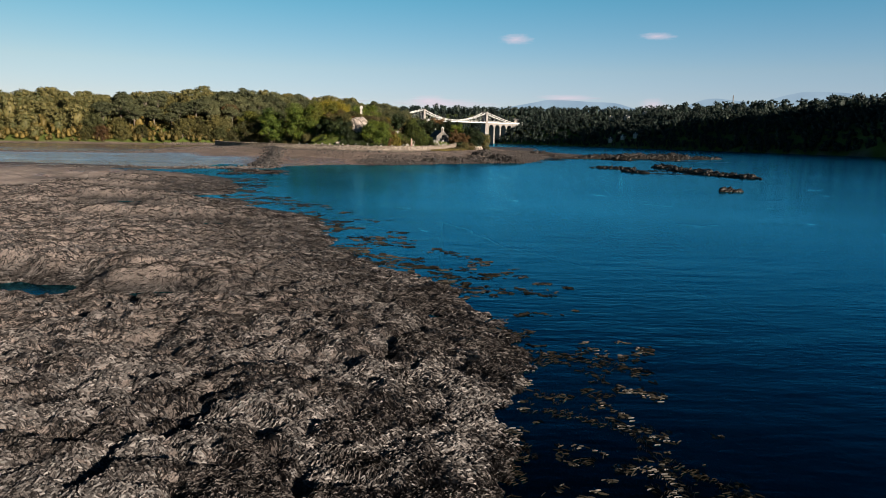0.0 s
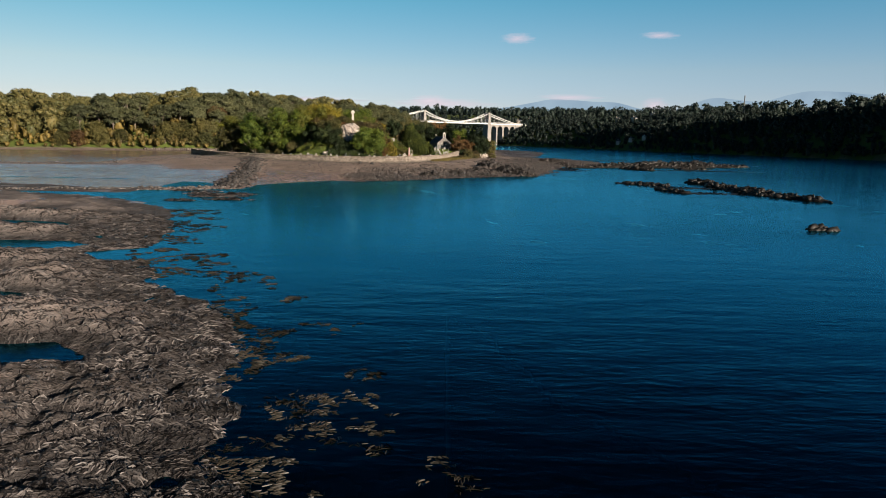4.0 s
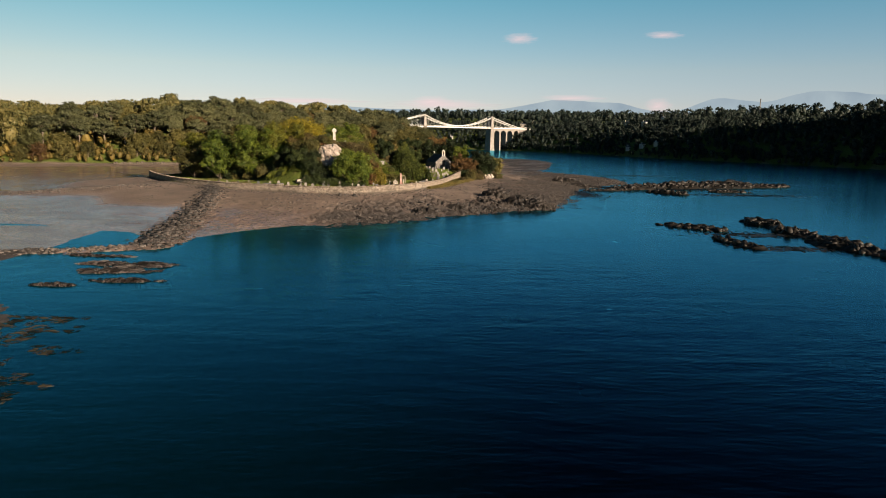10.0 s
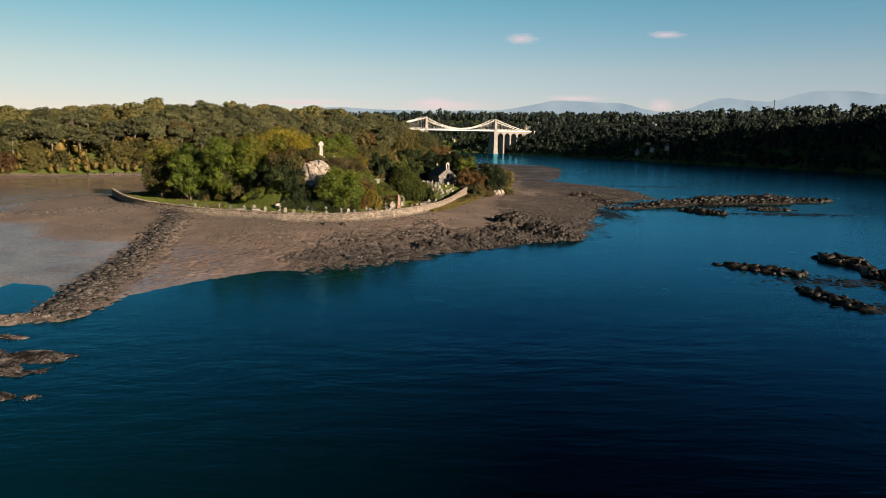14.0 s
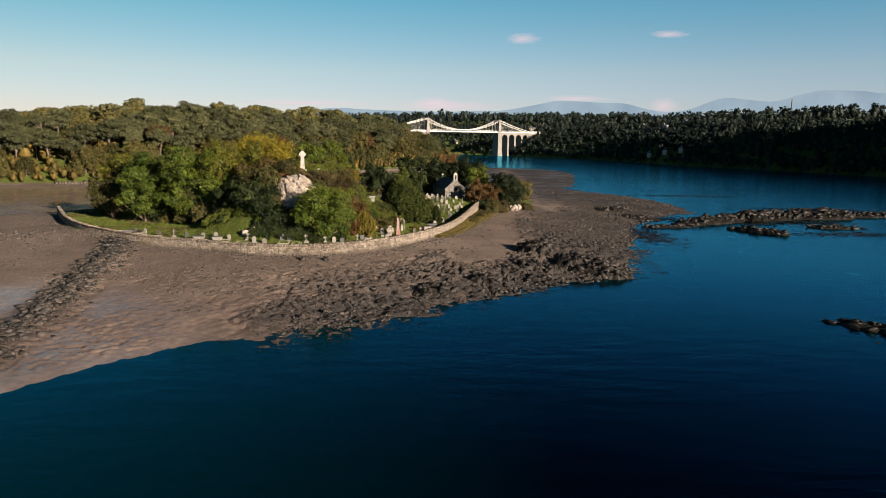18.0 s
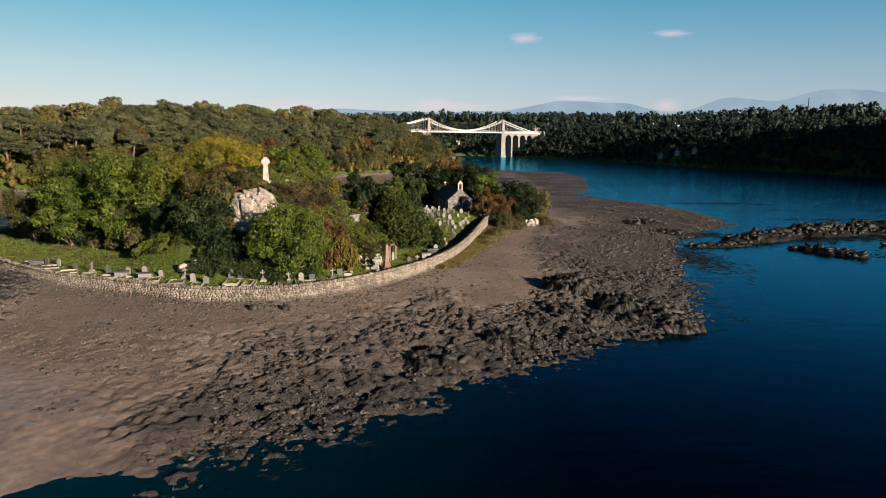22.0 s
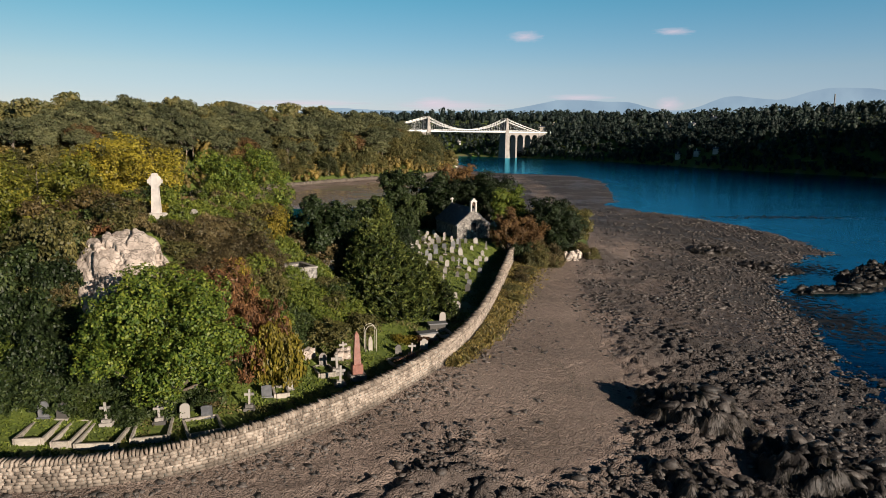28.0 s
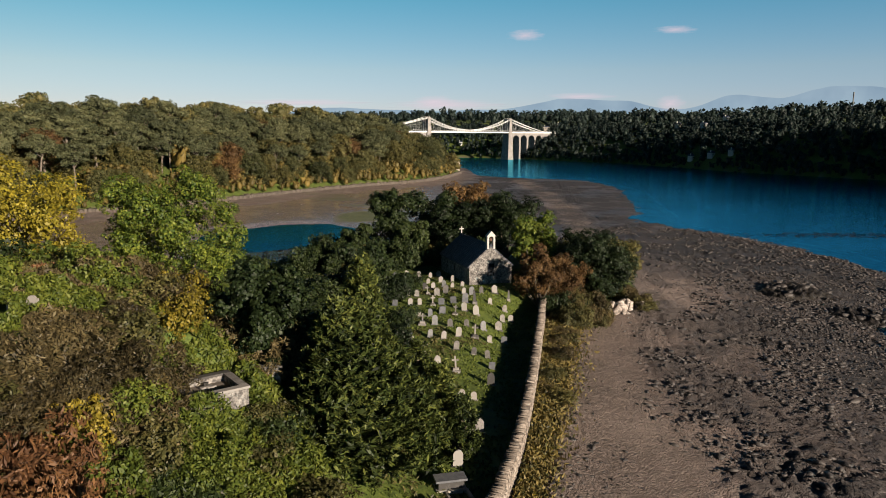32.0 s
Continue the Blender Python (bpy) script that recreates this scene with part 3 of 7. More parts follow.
def far_crown(rng, blobs, count, leaf):
    """A crown seen from far off: lumpy lobes with leaves lying close over them."""
    bl = np.array(blobs, float)
    w = (bl[:, 3] * bl[:, 4] + bl[:, 3] * bl[:, 5] + bl[:, 4] * bl[:, 5])
    idx = rng.choice(len(bl), int(count * 1.6), p=w / w.sum())
    d = rng.normal(size=(len(idx), 3))
    d[:, 2] += 0.4
    d /= np.linalg.norm(d, axis=1, keepdims=True)
    pos = bl[idx, :3] + d * bl[idx, 3:6] * rng.uniform(0.80, 1.0, (len(idx), 1))
    keep = np.ones(len(idx), bool)
    for b in bl:
        keep &= (((pos - b[:3]) / b[3:6]) ** 2).sum(1) > 0.60
    pos, d = pos[keep][:count], d[keep][:count]
    v, f = cards(pos, d + rng.normal(size=d.shape) * 0.45, leaf, rng, 1.25)
    out = [(v, tris(f))]
    for b in bl:
        out.append((b[:3] + BALL_V * b[3:6] * 0.60 * (1 + 0.20 * rng.normal(size=(len(BALL_V), 1))), BALL_F))
    return join_arrays(out)

# ---- land and water ----
MUD = [(4, -120), (2.4, 0), (1.6, 16), (3.0, 26), (2.4, 33), (0.2, 39), (-2.8, 43), (-5.8, 49), (-9.5, 55), (-10.8, 61), (-12.2, 67), (-15.2, 75), (-19, 79), (-23.5, 84),
       (-26.2, 89), (-31, 98), (-32.6, 104), (-33.4, 110), (-36, 118), (-43, 136), (-50, 143), (-56, 150), (-62, 154), (-90, 163), (-140, 172), (-420, 190), (-420, -120)]
LAND = [(-420, 215), (-130, 202), (-78, 203), (-52, 191), (-47.5, 178), (-44, 184), (-40, 195), (-31, 208), (-23, 210.5), (-15, 215.5), (-8, 222),
        (2, 231.5), (12, 241), (22, 246), (29, 253), (33, 270), (39, 292), (45, 318), (60, 342), (73, 352), (76, 375), (71, 405), (66, 420), (57, 432),
        (49, 458), (57, 468), (62, 500), (66, 526), (76, 580), (77, 605), (72, 647), (62, 655), (30, 672), (10, 695), (6, 730), (4, 782), (-6, 850),
        (-12, 900), (-60, 960), (-420, 990)]
ISLE = [(-98, 300), (-80, 272), (-58, 254), (-46, 250), (-34, 245), (-24, 246.3), (-18, 250.3), (-13, 256), (-9, 262), (-5, 270), (-1.8, 281), (1.2, 297),
        (4, 314), (8, 322), (13, 325), (21, 337), (24, 352), (18, 362), (4, 366), (-14, 362), (-28, 352), (-42, 346), (-60, 338), (-84, 322)]
SHORE = [(-420, 400), (-247, 405), (-172, 432), (-124, 448), (-94, 494), (-78, 533), (-48, 586), (-24, 610), (-8, 660), (1, 712), (-2, 782), (-14, 850),
         (-20, 905), (-70, 950), (-420, 980)]
MAINLAND = [(70, 1042), (108, 988), (160, 915), (205, 758), (257, 662), (310, 540), (350, 400), (390, 150), (420, -400), (5200, -400), (5200, 5200), (-5200, 5200),
            (-5200, 1200), (-400, 1150), (-60, 1115), (30, 1080)]
# unseen ridge added only to throw the mainland bank into shade
SHADE_RIDGE = [(425, 470), (470, 330), (540, 150), (610, -20)]
BAR = [(-190, 246), (-150, 250), (-112, 262), (-82, 266)]
SPIT = [(-130, 158), (-100, 163), (-76, 168), (-58, 173), (-48, 178)]
CAUSEWAY = [(-47, 179), (-50, 195), (-54, 220), (-60, 248), (-66, 266)]
STRAND_LINE = [(1.5, 278.5), (3.5, 276), (4.2, 272.3), (5.7, 269.5), (6.1, 265.2), (3.4, 263.6)]
TRACK = [(34, 640), (36, 560), (34, 470), (27, 400), (19, 345), (11, 318), (8, 295), (8, 275), (5, 262), (2, 255)]
POOLS = [(-25, 36.4, 4.6, 2.5), (-15.2, 36.4, 1.6, 1.1), (-13.0, 34.4, 1.7, 1.3), (-57, 116, 8, 3), (-31, 97, 5, 2.5), (-27, 66, 5, 1.6), (-34, 78, 6, 2), (-44, 100, 8, 2.4), (-66, 132, 7, 2.2), (-42, 86, 4, 1.6), (-50, 128, 5, 1.5)]
ISLETS = [(-50.8, 170, 4.5, 1.2), (-42, 159, 5, 1.6), (-40.8, 163, 4.2, 1.5), (-38.8, 153, 4.6, 1.0), (-47.4, 164, 3.5, 1.0), (-46, 150, 3, 1.0)]
OUTCROPS = [(14, 258, 4.5, 1.0), (20, 253, 5, 0.8), (25, 250, 4, 0.6), (10, 246, 5, 0.6), (4, 238, 4, 0.6), (-4, 232, 5, 0.6), (49, 339, 8, 0.4), (27, 300, 6, 0.3), (45, 352, 9, 0.4)]


def terrain(x, y):
    """Height of the ground and its zones: weed, grass, shingle."""
    dm, dl, di = inside(MUD, x, y), inside(LAND, x, y), inside(ISLE, x, y)
    ds, da = inside(SHORE, x, y), inside(MAINLAND, x, y)
    big, mid = fbm(x, y, 16, 3, 1), fbm(x, y, 4.5, 3, 11)
    wx_, wy_ = x + 0.5 * fbm(x, y, 2.1, 2, 15), y + 0.5 * fbm(x, y, 2.1, 2, 17)
    heap = 0.6 * cushions(wx_, wy_, 1.9, 21) + 0.4 * cushions(wx_, wy_, 0.85, 23)
    fine = fbm(x, y, 0.55, 2, 31)
    edge = fbm(x, y, 7, 3, 41)
    dme = dm + 1.5 * edge
    dle = dl + 1.4 * edge
    # near flat, heaped with weed, running out under the water
    rough = 0.42 * mid + 0.55 * (heap - 0.62) + 0.16 * fine
    zm = np.where(dme < 0, np.maximum(0.11 * dme, -0.2 + 0.045 * dme), 0.85 * smooth(0, 18, dme)) + 0.16 * smooth(-1.2, 1.2, dme) + 0.35 * big * smooth(0, 10, dme) + 0.22 * smooth(1, 8, dme) + rough * (0.35 * smooth(-16, 0, dme) + 0.65 * smooth(-2, 7, dme))
    zm = zm - 0.40 * smooth(70, 150, y) * smooth(0, 12, dme)
    for px, py, rx, ry in POOLS:
        q = np.hypot((x - px) / rx, (y - py) / ry) + 0.3 * edge + 0.8 * mid
        zm = np.where(q < 2.6, zm * smooth(0.9, 2.6, q) - 0.22 * (1 - smooth(0.9, 1.35, q)), zm)
    # beach round the island, bay flats behind it
    out = np.maximum(-di, 0)
    beach = np.minimum(3.35 - 0.082 * out, np.where(dle < 0, 0.045 + 0.12 * smooth(-24, -6, x), 0.115) * dle)
    flats = np.minimum(0.16 + 0.10 * big + 0.0035 * np.maximum(dle, 0), np.where(dle < 0, 0.075, 0.05) * dle)
    behind = smooth(20, -30, x) * smooth(330, 380, y)
    lagoon = np.hypot((x + 48) / 23, (y - 408) / 31) + 0.20 * big
    flats = flats - 0.75 * smooth(1.15, 0.85, lagoon)
    zl = np.maximum(beach, flats + 0.25 * smooth(30, 0, -ds))
    stony = np.maximum(smooth(3.0, 1.9, zl), smooth(7, 16, x)) * smooth(-33, -18, x + 0.4 * (y - 210) + 4 * edge) * (1 - behind)
    stony = stony * (1 - 0.85 * smooth(7, 1.5, near_line(TRACK, x, y) + 2.5 * edge + 1.5 * mid)) * (0.45 + 0.55 * smooth(-0.3, 0.2, big + 0.5 * mid))
    zl = zl + stony * smooth(-14, -2, dle) * (1 - 0.6 * smooth(268, 296, y)) * (0.85 * (heap - 0.55) + 0.30 * mid + 0.22 * fine) + 0.03 * fine + 0.05 * mid
    la, lb = 0.62 * (x * 0.80 + y * 0.60), y * 0.80 - x * 0.60
    lump = 0.5 * cushions(la + 0.4 * mid, lb + 0.4 * mid, 0.72, 27) + 0.5 * cushions(la, lb, 0.42, 29)
    zl = zl + 0.46 * (lump - 0.5) * smooth(0.5, 5, dle) * smooth(2.9, 2.0, zl) * (1 - behind) * (0.35 + 0.65 * smooth(-0.3, 0.2, big + edge)) * (0.25 + 0.75 * smooth(-62, -34, x + 0.4 * (y - 210))) * (0.3 + 0.7 * smooth(2, 6, near_line(TRACK, x, y)))
    cw = near_line(CAUSEWAY, x, y)
    zl = zl + np.maximum(0, 0.65 - 0.16 * cw) + np.where(cw < 7, 0.5 * (heap - 0.5) * smooth(7, 2, cw), 0)
    bar, spit = near_line(BAR, x, y), near_line(SPIT, x, y)
    zl = zl + np.maximum(0, 0.75 - 0.05 * bar)
    zm = np.maximum(zm, 0.30 - 0.16 * spit + 0.35 * (heap - 0.5) + 0.2 * mid)
    flat_wet = smooth(-52, -64, x) * smooth(156, 165, y) * smooth(208, 200, y)
    zm = np.maximum(zm, np.where(flat_wet > 0.01, -0.6 + 0.64 * flat_wet + 0.07 * big + 0.02 * mid, -9))
    for px, py, rx, ry in ISLETS:
        q = np.hypot((x - px) / rx, (y - py) / ry) + 0.4 * edge + 0.9 * mid
        zm = np.where(q < 1.3, np.maximum(zm, 0.16 - 0.20 * q * q + 0.30 * (heap - 0.6) + 0.2 * fine), zm)
    for px, py, r, h in OUTCROPS:
        q = np.hypot(x - px, y - py) / r + 0.3 * edge
        zl = zl + h * smooth(1.1, 0.1, q) * (0.30 + 0.25 * heap + 0.2 * fine)
    shelf = -0.42 - 0.022 * np.maximum(np.minimum(-dme, -dle), 0) - 3.0 * smooth(-26, 14, x + 0.25 * (y - 150)) + 0.10 * big
    z = np.maximum(np.maximum(zm, zl), np.where(da > 0, 0.0, np.maximum(-4.0 + 0.3 * big, shelf)))
    # island
    yard = 3.95 + 2.5 * smooth(284, 322, y) * smooth(-40, -15, x) * smooth(1, 9, di) + 0.06 * mid
    r2 = ((x + 35) / 14) ** 2 + ((y - 279) / 19.5) ** 2
    hill = 11.2 * np.exp(-r2 ** 1.45) + 3.2 * np.exp(-(((x + 20) / 9) ** 2 + ((y - 278) / 9) ** 2)) + 1.5 * np.exp(-(((x + 48) / 20) ** 2 + ((y - 300) / 20) ** 2))
    cliff = 2.6 * smooth(259, 263.5, y + 0.35 * (x + 31)) * np.exp(-(((x + 31) / 6) ** 2 + ((y - 265) / 6) ** 2))
    zi = yard + hill + cliff + 0.25 * mid * smooth(0.3, 2.5, hill)
    zi = np.where(np.hypot(x + 20.4, y - 277) < 4, np.minimum(zi, 9.5 + 2.0 * smooth(2.2, 4.0, np.hypot(x + 20.4, y - 277))), zi)
    zi = 3.3 + (zi - 3.3) * smooth(0.0, 1.0, di / (0.5 + 4.5 * smooth(314, 324, y)))
    z = np.where(di > 0, zi, z)
    # wooded land on both sides
    zs = 1.0 + 30 * (1 - np.exp(-np.maximum(ds, 0) / 62)) * (1 - 0.55 * smooth(690, 850, y)) * (1 - 0.30 * smooth(-140, -250, x)) + 2.5 * big * smooth(0, 40, ds)
    z = np.where(ds > 0, zs, z)
    # the last term raises the added shading ridge, out of view on the right
    za = 0.6 + 41 * (1 - np.exp(-np.maximum(da, 0) / 50)) + 0.010 * np.clip(da, 0, 900) + 9 * fbm(x, y, 260, 3, 51) * smooth(20, 160, da) + 130 * np.exp(-(near_line(SHADE_RIDGE, x, y) / 68) ** 2)
    z = np.where(da > 0, za, z)
    # unseen hills added behind and to the left to block low sky light
    sky_screen = np.maximum(smooth(-150, -420, y), smooth(-440, -640, x) * smooth(420, 330, y))
    z = np.where(da > 0, z, z + 85 * sky_screen)
    # zones
    weed = np.where(dme > -16, smooth(-0.35, 0.25, fbm(x, y, 3.2, 3, 61) + 0.9 - 0.75 * smooth(80, 165, y + 14 * big) + 0.5 * mid), 0)
    weed = np.maximum(weed, smooth(3.5, 1.0, spit))
    weed = np.where((x > -60) & (x < -30) & (y > 148) & (y < 175), 1.0, weed)
    weed = np.where(dle >= -12, np.clip(stony * 1.2, 0, 1) + np.where(cw < 6, smooth(6, 2, cw) * 0.6, 0) + 0.6 * smooth(9, 2, bar), weed)
    grass = np.where((di > 0.4) | (ds > 1.5) | (da > -4) | (sky_screen > 0.05), 1.0, 0.0)
    tr = near_line(TRACK, x, y)
    shingle = np.where((dle >= 0) & (grass < 0.5), smooth(0.9, 2.0, zl + 0.5 * big) * (1 - behind) + smooth(26, 8, -ds + 6 * big) * 0.9, 0)
    shingle = np.clip(np.maximum(shingle * (1 - 0.8 * np.clip(stony, 0, 1)), np.where(dle > 2, smooth(7, 1.0, tr + 3.0 * edge + 1.5 * mid), 0) * (grass < 0.5)), 0, 1)
    lower = np.where((dle > -2) & (grass < 0.5) & (di < -4), smooth(2, 13, x + 4 * edge - np.interp(y, [250, 275, 295, 318, 345, 400, 470], [4, 8, 8, 11, 19, 27, 34])) * smooth(440, 400, y) * smooth(0.1, -0.5, zl - 2.6) * (0.80 + 0.20 * smooth(-0.25, 0.30, fbm(x, y, 5, 3, 77) + 0.4 * edge)), 0)
    shingle = shingle * (1 - 0.85 * lower)
    weed = np.maximum(np.clip(weed, 0, 1), lower) * (1 - shingle * 0.8) * np.where(x < 0, smooth(-0.42, -0.12, z), 1.0)
    green = np.where((dle > 0) & (grass < 0.5) & (y > 480) & (y < 560) & (x < 20), smooth(0.25, 0.6, fbm(x, y, 25, 2, 71)) * 0.6, 0)
    green = np.maximum(green, np.where((dle > 0) & (grass < 0.5), 0.75 * smooth(1.1, 0.6, np.hypot((x + 34) / 12, (y - 455) / 17) + 0.5 * big), 0))
    return z, weed, np.maximum(grass, green), shingle


def height(x, y):
    return float(terrain(np.array([float(x)]), np.array([float(y)]))[0][0])


def spaced(stops):
    """Grid lines whose spacing glides from stop to stop."""
    out = [stops[0][0]]
    for (a, da_), (b, db) in zip(stops[:-1], stops[1:]):
        while out[-1] < b - 1e-6:
            t = (out[-1] - a) / (b - a)
            out.append(out[-1] + da_ * (1 - t) + db * t)
    return np.array(out)


gx = spaced([(-5000, 700), (-450, 22), (-130, 4.0), (-62, 0.5), (-48, 0.32), (8, 0.30), (40, 0.45), (90, 1.6), (420, 16), (5000, 700)])
gy = spaced([(-900, 90), (-400, 40), (8, 0.6), (14, 0.27), (60, 0.38), (110, 0.8), (190, 0.9), (202, 0.36), (250, 0.30), (290, 0.45), (345, 0.9), (480, 3.0), (1150, 16), (4900, 700)])
GX, GY = np.meshgrid(gx, gy)
gz, gw, gg, gs = terrain(GX.ravel(), GY.ravel())
nx, ny = len(gx), len(gy)
ids = np.arange(nx * ny).reshape(ny, nx)
gf = np.stack((ids[:-1, :-1], ids[:-1, 1:], ids[1:, 1:], ids[1:, :-1]), -1).reshape(-1, 4)
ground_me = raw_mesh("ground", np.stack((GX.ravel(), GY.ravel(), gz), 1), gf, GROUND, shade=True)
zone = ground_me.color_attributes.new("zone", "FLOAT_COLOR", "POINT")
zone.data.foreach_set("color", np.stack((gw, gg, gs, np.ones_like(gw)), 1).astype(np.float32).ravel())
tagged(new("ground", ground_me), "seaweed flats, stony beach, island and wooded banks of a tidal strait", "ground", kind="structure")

wx, wy = spaced([(-3000, 500), (0, 60), (3000, 500)]), spaced([(-600, 60), (1300, 60)])
WX, WY = np.meshgrid(wx, wy)
wi = np.arange(WX.size).reshape(WX.shape)
water_me = raw_mesh("water", np.stack((WX.ravel(), WY.ravel(), np.zeros(WX.size)), 1),
                    np.stack((wi[:-1, :-1], wi[:-1, 1:], wi[1:, 1:], wi[1:, :-1]), -1).reshape(-1, 4), WATER, shade=True)
tagged(new("water", water_me), "dark blue rippled tidal water of the strait", "water", kind="structure")

# ---- woods ----
def tree_mesh(seed, kind):
    """Crown and trunk meshes for one kind of tree, with its base at the origin."""
    rng = np.random.default_rng(seed)
    blobs, trunk = [], []
    if kind == "pine":
        h = 14.5
        for k in range(11):
            a, r = 2.4 * k + rng.uniform(-0.4, 0.4), 4.3 * math.sqrt((k + 0.3) / 11)
            blobs.append((r * math.cos(a), r * math.sin(a), h - 0.13 * r * r + rng.uniform(-1.3, 0.3), rng.uniform(1.5, 2.3), rng.uniform(1.5, 2.3), rng.uniform(0.7, 1.1)))
        for k in range(7):
            a, r = 2.4 * k + rng.uniform(-0.4, 0.4), rng.uniform(1.8, 4.0)
            blobs.append((r * math.cos(a), r * math.sin(a), h - rng.uniform(2.6, 6.2), rng.uniform(1.3, 2.0), rng.uniform(1.3, 2.0), rng.uniform(0.6, 1.0)))
        count, leaf, bark, flat = 5600, 0.30, PALEBARK, 0.35
        lean = rng.uniform(-1, 1, 2)
        trunk.append(tube_arrays([(0, 0, -1), (lean[0] * 0.4, lean[1] * 0.4, 5), (lean[0], lean[1], 10), (lean[0] * 1.3, lean[1] * 1.3, 13.5)], [0.34, 0.28, 0.20, 0.08]))
        for b in blobs[1:9]:
            trunk.append(tube_arrays([(lean[0] * 0.8, lean[1] * 0.8, rng.uniform(6.5, 9.5)), (b[0] * 0.6 + 0.3, b[1] * 0.6, b[2] - 2.0), (b[0], b[1], b[2] - 0.2)], [0.15, 0.10, 0.05], 5))
    else:
        h = 12.5
        blobs.append((0, 0, h * 0.52, 4.0, 4.0, 4.8))
        for k in range(19):
            u = (k + 0.5) / 19
            a, r = 2.4 * k + rng.uniform(-0.4, 0.4), 4.6 * math.sqrt(max(0.0, 1 - (1.75 * u - 0.75) ** 2)) * rng.uniform(0.85, 1.1)
            blobs.append((r * math.cos(a), r * math.sin(a), h * (0.10 + 0.76 * u), rng.uniform(1.3, 2.3), rng.uniform(1.3, 2.3), rng.uniform(1.0, 1.8)))
        count, leaf, bark, flat = 5200, 0.32, BARK, 0.2
        trunk.append(tube_arrays([(0, 0, -1), (0.1, 0, 2.5), (0, 0.1, 6.5)], [0.45, 0.36, 0.2]))
        for b in blobs[1:6]:
            trunk.append(tube_arrays([(0, 0, rng.uniform(2, 4)), (b[0] * 0.6, b[1] * 0.6, b[2] - 1.2), (b[0], b[1], b[2])], [0.18, 0.12, 0.05], 5))
    cv, cf = crown_arrays(rng, blobs, count, leaf, flat)
    tv, tf = join_arrays(trunk)
    return (cv, cf), (tv, tf), bark


def scatter(poly_test, x0, x1, y0, y1, step, rng):
    xs, ys = np.meshgrid(np.arange(x0, x1, step), np.arange(y0, y1, step))
    xs = xs.ravel() + rng.uniform(-0.42, 0.42, xs.size) * step
    ys = ys.ravel() + rng.uniform(-0.42, 0.42, ys.size) * step
    k = poly_test(xs, ys)
    return xs[k], ys[k]


rngw = np.random.default_rng(7)
KINDS = [("broad", WOODS, "broadleaf tree in early autumn green on the wooded bank"), ("broad", WOODS, "broadleaf tree in early autumn green on the wooded bank"),
         ("pine", PINE, "tall pine with pale bare trunk on the wooded bank"), ("broad", OLIVE, "olive-brown broadleaf tree on the wooded bank"),
         ("broad", RUSSET, "russet autumn tree on the wooded bank"), ("pine", PINE, "tall pine with pale bare trunk on the wooded bank")]
made = []
for i, (kind, leafm, label) in enumerate(KINDS):
    (cv, cf), (tv, tf), bark = tree_mesh(100 + i, kind)
    crown_me, trunk_me = raw_mesh("crown", cv, cf, leafm), raw_mesh("trunk", tv, tf, bark)
    made.append((kind, crown_me, trunk_me, label))


def plant(i, x, y, z, s, turn, squash=1.0):
    kind, crown_me, trunk_me, label = made[i]
    e = thing("pine_tree" if kind == "pine" else "broadleaf_tree", (x, y, z), turn, label, "tree", "trees on the wooded bank")
    e.scale = (s, s, s * squash)
    part("trunk", trunk_me, None, e)
    part("crown", crown_me, None, e)
    return e


def bank_belt(x, y):
    d = inside(SHORE, x, y)
    return (d > 3) & (x > -330) & (y < 930) & (np.hypot(x + 4.4, y - 741) > 11) & ~((np.abs(x + 4.4) < 7) & (y > 700) & (y < 741))


tx, ty = scatter(bank_belt, -330, 10, 400, 930, 9.0, rngw)
dsh = inside(SHORE, tx, ty)
front = (dsh < 62) & (dsh > 3) & (ty < 760) & (tx > -215)
order = np.argsort(dsh + rngw.uniform(0, 6, len(dsh)))
tz = terrain(tx, ty)[0]
few = 0
rest = []
for j in order:
    # pines stand on the slope behind the broadleaf fringe
    high = 13 < dsh[j] < 60 and tx[j] < -40
    r = rngw.uniform()
    i = (2 if r < 0.34 else 5) if high and r < 0.68 else (4 if r > 0.965 else (3 if r > 0.58 else int(r * 5) % 2))
    s = rngw.uniform(0.92, 1.32) * (0.72 if dsh[j] < 9 else (0.88 if dsh[j] < 16 else 1.0))
    if front[j] and few < 290:
        plant(i, tx[j], ty[j], tz[j] - 0.3, s, rngw.uniform(0, 360), rngw.uniform(0.85, 1.1))
        few += 1
    else:
        if dsh[j] < 110 and rngw.uniform() < 0.85:
            rest.append((tx[j], ty[j], tz[j] - 2.0, s * 1.30))


def wood_mass(name, places, mat, label, seed, count, leaf, blob=None):
    """A wood too far off to count: every tree a heap of leaves, all in one mesh."""
    rng = np.random.default_rng(seed)
    shapes = []
    for k in range(5):
        bl = [(0, 0, 6.5, 3.8, 3.8, 5.0)]
        for q in range(7):
            a, r = 2.4 * q + rng.uniform(-0.5, 0.5), rng.uniform(1.4, 3.6)
            bl.append((r * math.cos(a), r * math.sin(a), 11.2 - 0.4 * r + rng.uniform(-1.6, 0.3), *rng.uniform(1.3, 2.2, 2), rng.uniform(0.9, 1.5)))
        shapes.append(far_crown(rng, bl[:blob] if blob else bl, count, leaf))
    vs, fs, n = [], [], 0
    for x, y, z, s in places:
        v, f = shapes[rng.integers(5)]
        a = rng.uniform(0, 6.28)
        c, sn = math.cos(a) * s, math.sin(a) * s
        vs.append(np.stack((v[:, 0] * c - v[:, 1] * sn + x, v[:, 0] * sn + v[:, 1] * c + y, v[:, 2] * s * rng.uniform(0.85, 1.2) + z), 1))
        fs.append(f + n)
        n += len(v)
